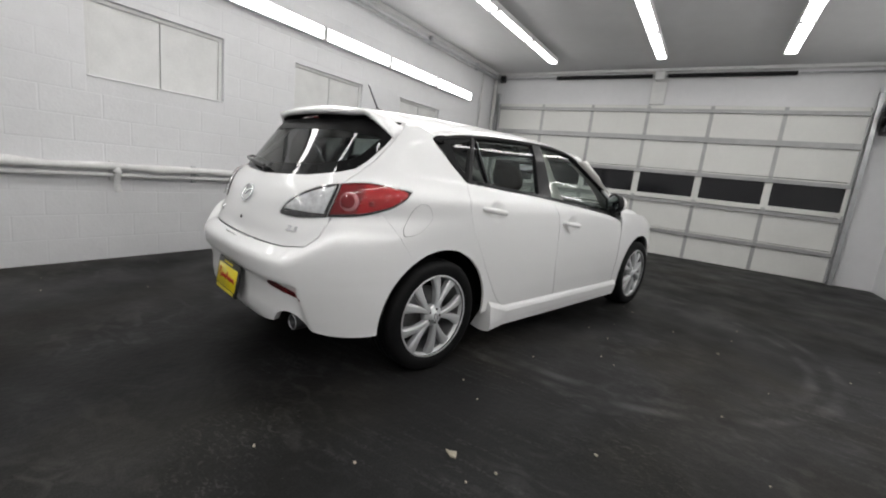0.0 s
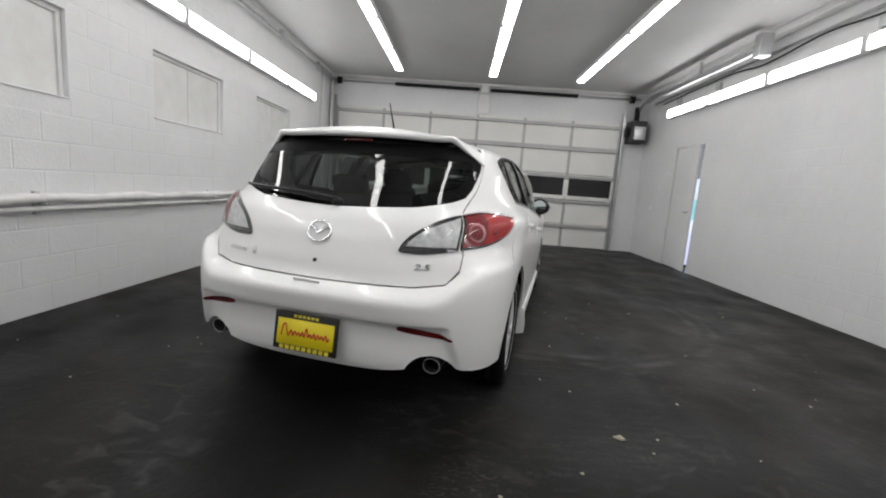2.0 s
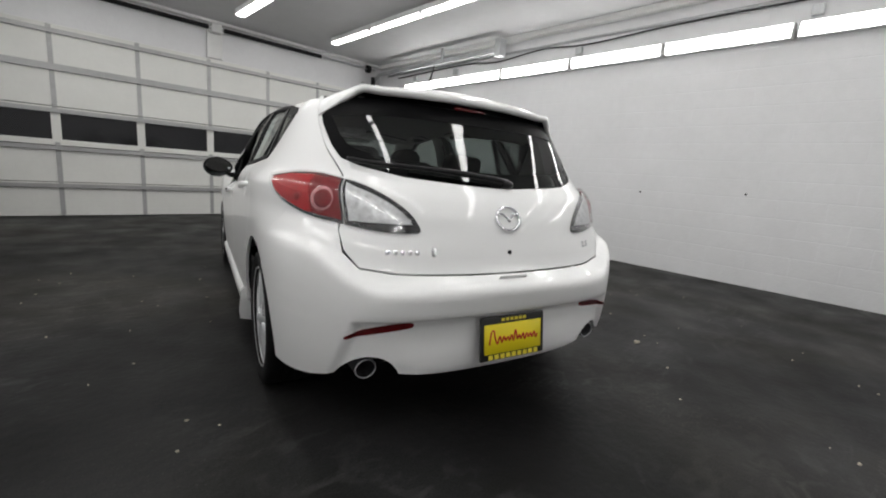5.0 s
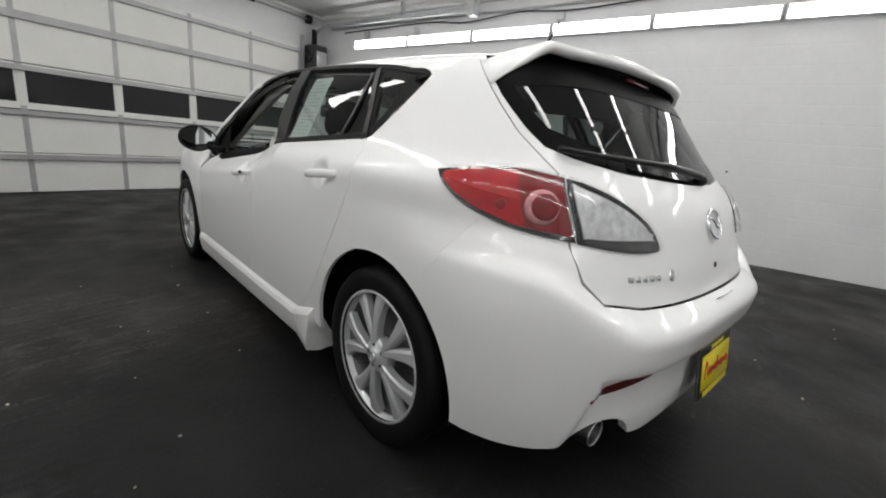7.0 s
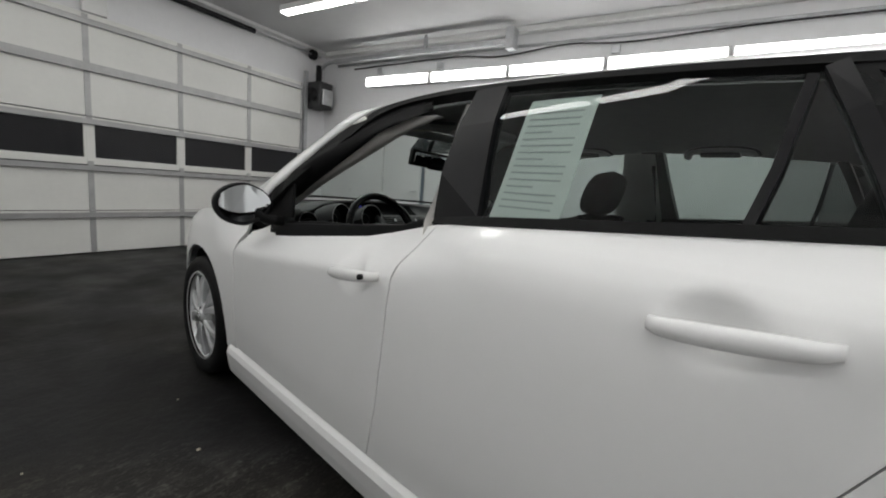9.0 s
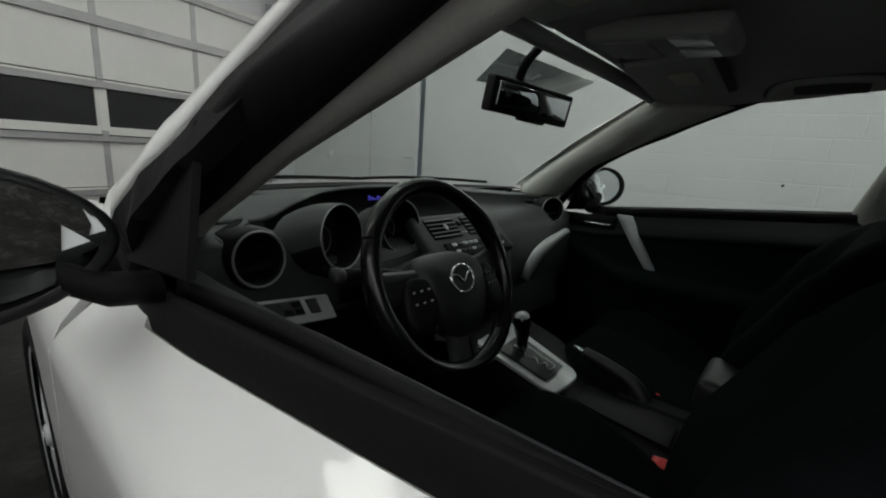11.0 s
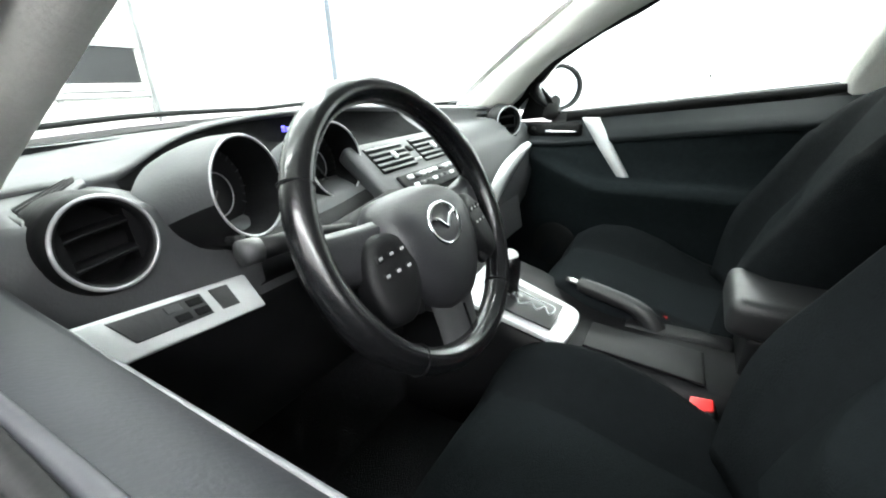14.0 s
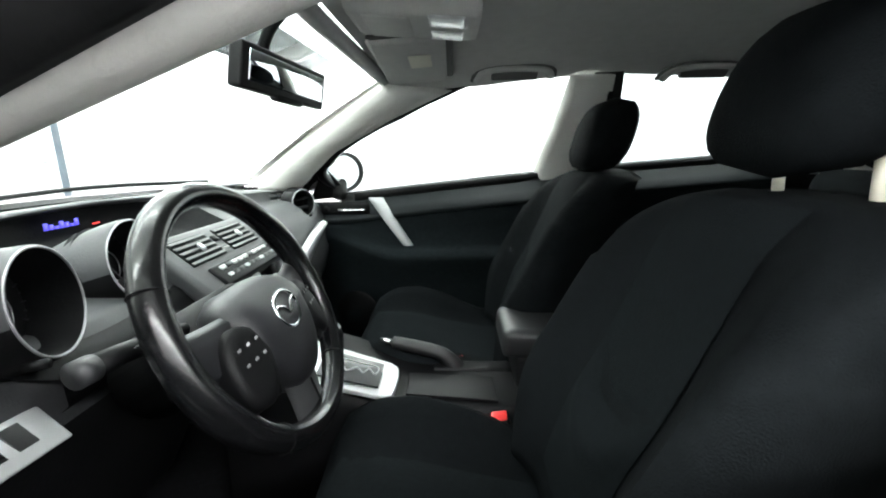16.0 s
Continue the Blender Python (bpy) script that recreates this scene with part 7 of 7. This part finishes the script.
def seat(cx, name, label, inb, hz, fr):
    """A front seat with its middle at cx; inb: +1 where the tunnel is to its right."""
    bm = bmesh.new()
    rows = []
    for y in np.linspace(-.06, fr, 17):
        f = (y + .06) / (fr + .06)
        top, crest = cushion_z(y - fr)
        w = .235 + .012 * math.sin(math.pi * f)
        bol = crest - top
        xs = np.linspace(-1, 1, 19)
        line = [Vector((cx + w * u, y, top + bol * (max(0, abs(u) - .52) / .36) ** 1.5 * (1 if abs(u) < .88 else 1 - ((abs(u) - .88) / .12) ** 2 * .5) - .004 * math.cos(u * 3.1))) for u in xs]
        line += [Vector((cx + (w + .004) * u, y, top - d)) for u, d in ((1.0, .05), (.96, .12), (.5, .14), (-.5, .14), (-.96, .12), (-1.0, .05))]
        rows.append(line)
    rings(bm, rows, True, True)
    c = part(name, tidy(bm), FABRIC, car, label)
    bm = bmesh.new()
    rings(bm, [[Vector((cx + .122 * u, y, cushion_z(y - fr)[0] + .0045 - .006 * abs(u) ** 4)) for u in np.linspace(-1, 1, 9)] for y in np.linspace(.0, fr - .01, 14)])
    part("cushion_insert", tidy(bm), INSERT, c, "charcoal woven insert")
    # back: front edge line and thickness
    line = curve([(.105, .47), (.098, .58), (.082, .66), (.040, .74), (-.024, .86), (-.080, .935), (-.140, .978), (-.19, .995)], 4)
    bm = bmesh.new()
    rows = []
    n = len(line)
    for i, (y, z) in enumerate(line):
        f = i / (n - 1)
        w = .218 + .022 * math.sin(math.pi * min(1, f * 1.15)) - .060 * max(0, (f - .68) / .32) ** 1.9
        bol = (.085 * math.sin(math.pi * min(1, .12 + f * .95)) ** .8) * (1 - .6 * f ** 2)
        front = []
        for u in np.linspace(-1, 1, 21):
            e = abs(u)
            deep = bol * (1 - min(1, max(0, (e - .42)) / .40) ** 1.3) + .05 * max(0, e - .86) / .14
            front.append(Vector((cx + w * u, y - deep, z - .02 * e ** 3 * (f > .6))))
        th = .13 - .05 * f
        rear = [Vector((cx + w * u, y - bol - th, z - .02 * abs(u) ** 3 * (f > .6))) for u in (.97, .6, 0, -.6, -.97)]
        rows.append(front + rear)
    rings(bm, rows, True, True)
    part("backrest", tidy(bm), FABRIC, c, "black fabric backrest with side bolsters")
    bm = bmesh.new()
    rows = []
    for i, (y, z) in enumerate(line[2:-3]):
        f = (i + 2) / (n - 1)
        bol = (.085 * math.sin(math.pi * min(1, .12 + f * .95)) ** .8) * (1 - .6 * f ** 2)
        fold = lambda u: .013 * math.exp(-((z - .705 + .06 * (1 - u * u)) / .030) ** 2) - .014 * math.exp(-((z - .748 + .06 * (1 - u * u)) / .014) ** 2)
        rows.append([Vector((cx + .104 * u, y - bol + .0065 + .012 * math.sin(f * 9) * (1 - u * u) * .4 + fold(u) * (1 - abs(u) ** 4), z)) for u in np.linspace(-1, 1, 17)])
    rings(bm, rows)
    part("back_insert", tidy(bm), INSERT, c, "charcoal woven insert")
    bm = bmesh.new()
    rows = []
    for z in np.linspace(-1, 1, 13):
        k = math.sqrt(max(0, 1 - abs(z) ** 3.2)) if abs(z) < 1 else 0
        rows.append([Vector((cx + (.128 - .018 * max(0, z)) * (k * .9 + .1 * (k > 0)) * math.copysign(abs(math.cos(a)) ** .7, math.cos(a)), -.214 - .03 * z + (.068 * k) * math.copysign(abs(math.sin(a)) ** .8, math.sin(a)), hz + .105 * z)) for a in [2 * math.pi * j / 24 for j in range(24)]])
    rings(bm, rows, True, True)
    part("headrest", tidy(bm), FABRIC, c, "black fabric headrest")
    for u in (-.072, .072):
        bm = bmesh.new()
        rod(bm, (cx + u, -.250 if inb > 0 else -.2, .955), (cx + u, -.243 if inb > 0 else -.195, 1.05), .0075, 12)
        part("headrest_post", bm, CREAM if inb > 0 else CHROME, c, "pale headrest post")
        bm = bmesh.new()
        obox(bm, Matrix.Translation((cx + u, -.250 if inb > 0 else -.2, .984)), (.024, .024, .010), .004)
        part("post_collar", bm, HARD, c)
    bm = bmesh.new()
    obox(bm, Matrix.Translation((cx - inb * .245, .12, .36)), (.03, .50, .12), .012)
    part("seat_base_trim", bm, HARD, c, "black seat side trim")
    for u in (-.16, .16):
        bm = bmesh.new()
        box(bm, (cx + u - .02, -.05, .27), (cx + u + .02, .45, .40), .004, 1)
        part("seat_rail", bm, BLACKM, c)
    bx = -.098 if inb > 0 else .176
    bm = bmesh.new()
    by, bz = (.116, .494) if inb > 0 else (.203, .486)
    obox(bm, Matrix.Translation((bx, by - .012, bz - .045)) @ pose(0, 0, 0, -20, 0, 0), (.030, .046, .09), .006)
    part("buckle_stalk", bm, HARD, c)
    bm = bmesh.new()
    obox(bm, Matrix.Translation((bx, by, bz)) @ pose(0, 0, 0, -10, -inb * 14, 0), (.024, .034, .012), .003)
    part("buckle_button", bm, REDB, c, "red belt buckle button")


seat(-.352, "driver_seat", "black fabric bucket seat with charcoal woven centre", 1, 1.116, .465)
seat(.36, "passenger_seat", "black fabric bucket seat with charcoal woven centre", -1, 1.085, .520)

# rear bench
bm = bmesh.new()
obox(bm, Matrix.Translation((0, -.74, .46)) @ pose(0, 0, 0, 6, 0, 0), (1.24, .50, .16), .06, 4)
rb = part("rear_bench", bm, FABRIC, car, "black fabric rear bench")
bm = bmesh.new()
obox(bm, Matrix.Translation((0, -1.02, .73)) @ pose(0, 0, 0, 16, 0, 0), (1.20, .15, .50), .06, 4)
part("bench_back", bm, FABRIC, rb)
for x in (-.34, 0, .34):
    bm = bmesh.new()
    obox(bm, Matrix.Translation((x, -1.09, 1.055 if x else 1.02)) @ pose(0, 0, 0, 14, 0, 0), (.25, .10, .15 if x else .10), .045, 4)
    part("rear_headrest", bm, FABRIC, rb)
    for u in (-.06, .06):
        bm = bmesh.new()
        rod(bm, (x + u, -1.07, .94), (x + u, -1.085, 1.02), .007, 10)
        part("headrest_post", bm, CHROME, rb)

# ---- painted blocks of the side walls, laid in running bond ----
BLOCK = {}


def block_mesh(ln, ht):
    key = (round(ln, 2), round(ht, 2))
    if key not in BLOCK:
        bm = bmesh.new()
        a, b = key[0] / 2 - .003, key[1] / 2 - .003
        outer = [bm.verts.new((0, y, z)) for y, z in ((-a, -b), (a, -b), (a, b), (-a, b))]
        k = .005
        face = [bm.verts.new((.0014, y, z)) for y, z in ((-a + k, -b + k), (a - k, -b + k), (a - k, b - k), (-a + k, b - k))]
        bm.faces.new(face)
        for i in range(4):
            bm.faces.new((outer[i], outer[(i + 1) % 4], face[(i + 1) % 4], face[i]))
        me = bpy.data.meshes.new("block")
        bm.to_mesh(me)
        bm.free()
        me.materials.append(WALL)
        BLOCK[key] = me
    return BLOCK[key]


def lay_blocks(wall, at, facing, holes):
    """Blocks on one side wall: the 300 along the car as parts, the others joined."""
    spots = []
    for row in range(16):
        z0, z1 = .2 * row, min(.2 * row + .2, TOP - .01)
        v = BACK - (.2 if row % 2 else 0)
        while v < D:
            a, b = max(v, BACK), min(v + .4, D + .04)
            v += .4
            cut = [(a, b)]
            for h in holes:
                if h[2] < z1 - .01 and h[3] > z0 + .01:
                    cut = [q for c in cut for q in ((c[0], min(c[1], h[0])), (max(c[0], h[1]), c[1])) if q[1] - q[0] > .03]
            spots += [(c0, c1, z0, z1) for c0, c1 in cut]
    spots.sort(key=lambda q: abs((q[0] + q[1]) / 2) + .6 * abs(q[2] - 1.3))
    rest = []
    for n_, (a, b, z0, z1) in enumerate(spots):
        if n_ < 300:
            ob = new("block", block_mesh(b - a, z1 - z0))
            ob.parent = wall
            ob.matrix_basis = Matrix.Translation((at, (a + b) / 2, (z0 + z1) / 2)) @ Matrix.Diagonal((facing, 1, 1, 1))
        else:
            rest.append((a, b, z0, z1))
    verts, faces = [], []
    for a, b, z0, z1 in rest:
        i = len(verts)
        for g, x in ((.003, at), (.0075, at + facing * .0014)):
            verts += [(x, a + g, z0 + g), (x, b - g, z0 + g), (x, b - g, z1 - g), (x, a + g, z1 - g)]
        faces.append((i + 4, i + 5, i + 6, i + 7))
        faces += [(i + k, i + (k + 1) % 4, i + 4 + (k + 1) % 4, i + 4 + k) for k in range(4)]
    me = bpy.data.meshes.new("far_blocks")
    me.from_pydata(verts, [], faces)
    me.materials.append(WALL)
    ob = new("far_blocks", me)
    ob.parent = wall
    tagged(ob, "", "", "", "stuff")


lay_blocks(wall_left, L, 1, [(a, b, 1.53, 2.14) for a, b in WINS])
lay_blocks(wall_right, R, -1, [(3.05, 3.93, 0.0, 2.08)])
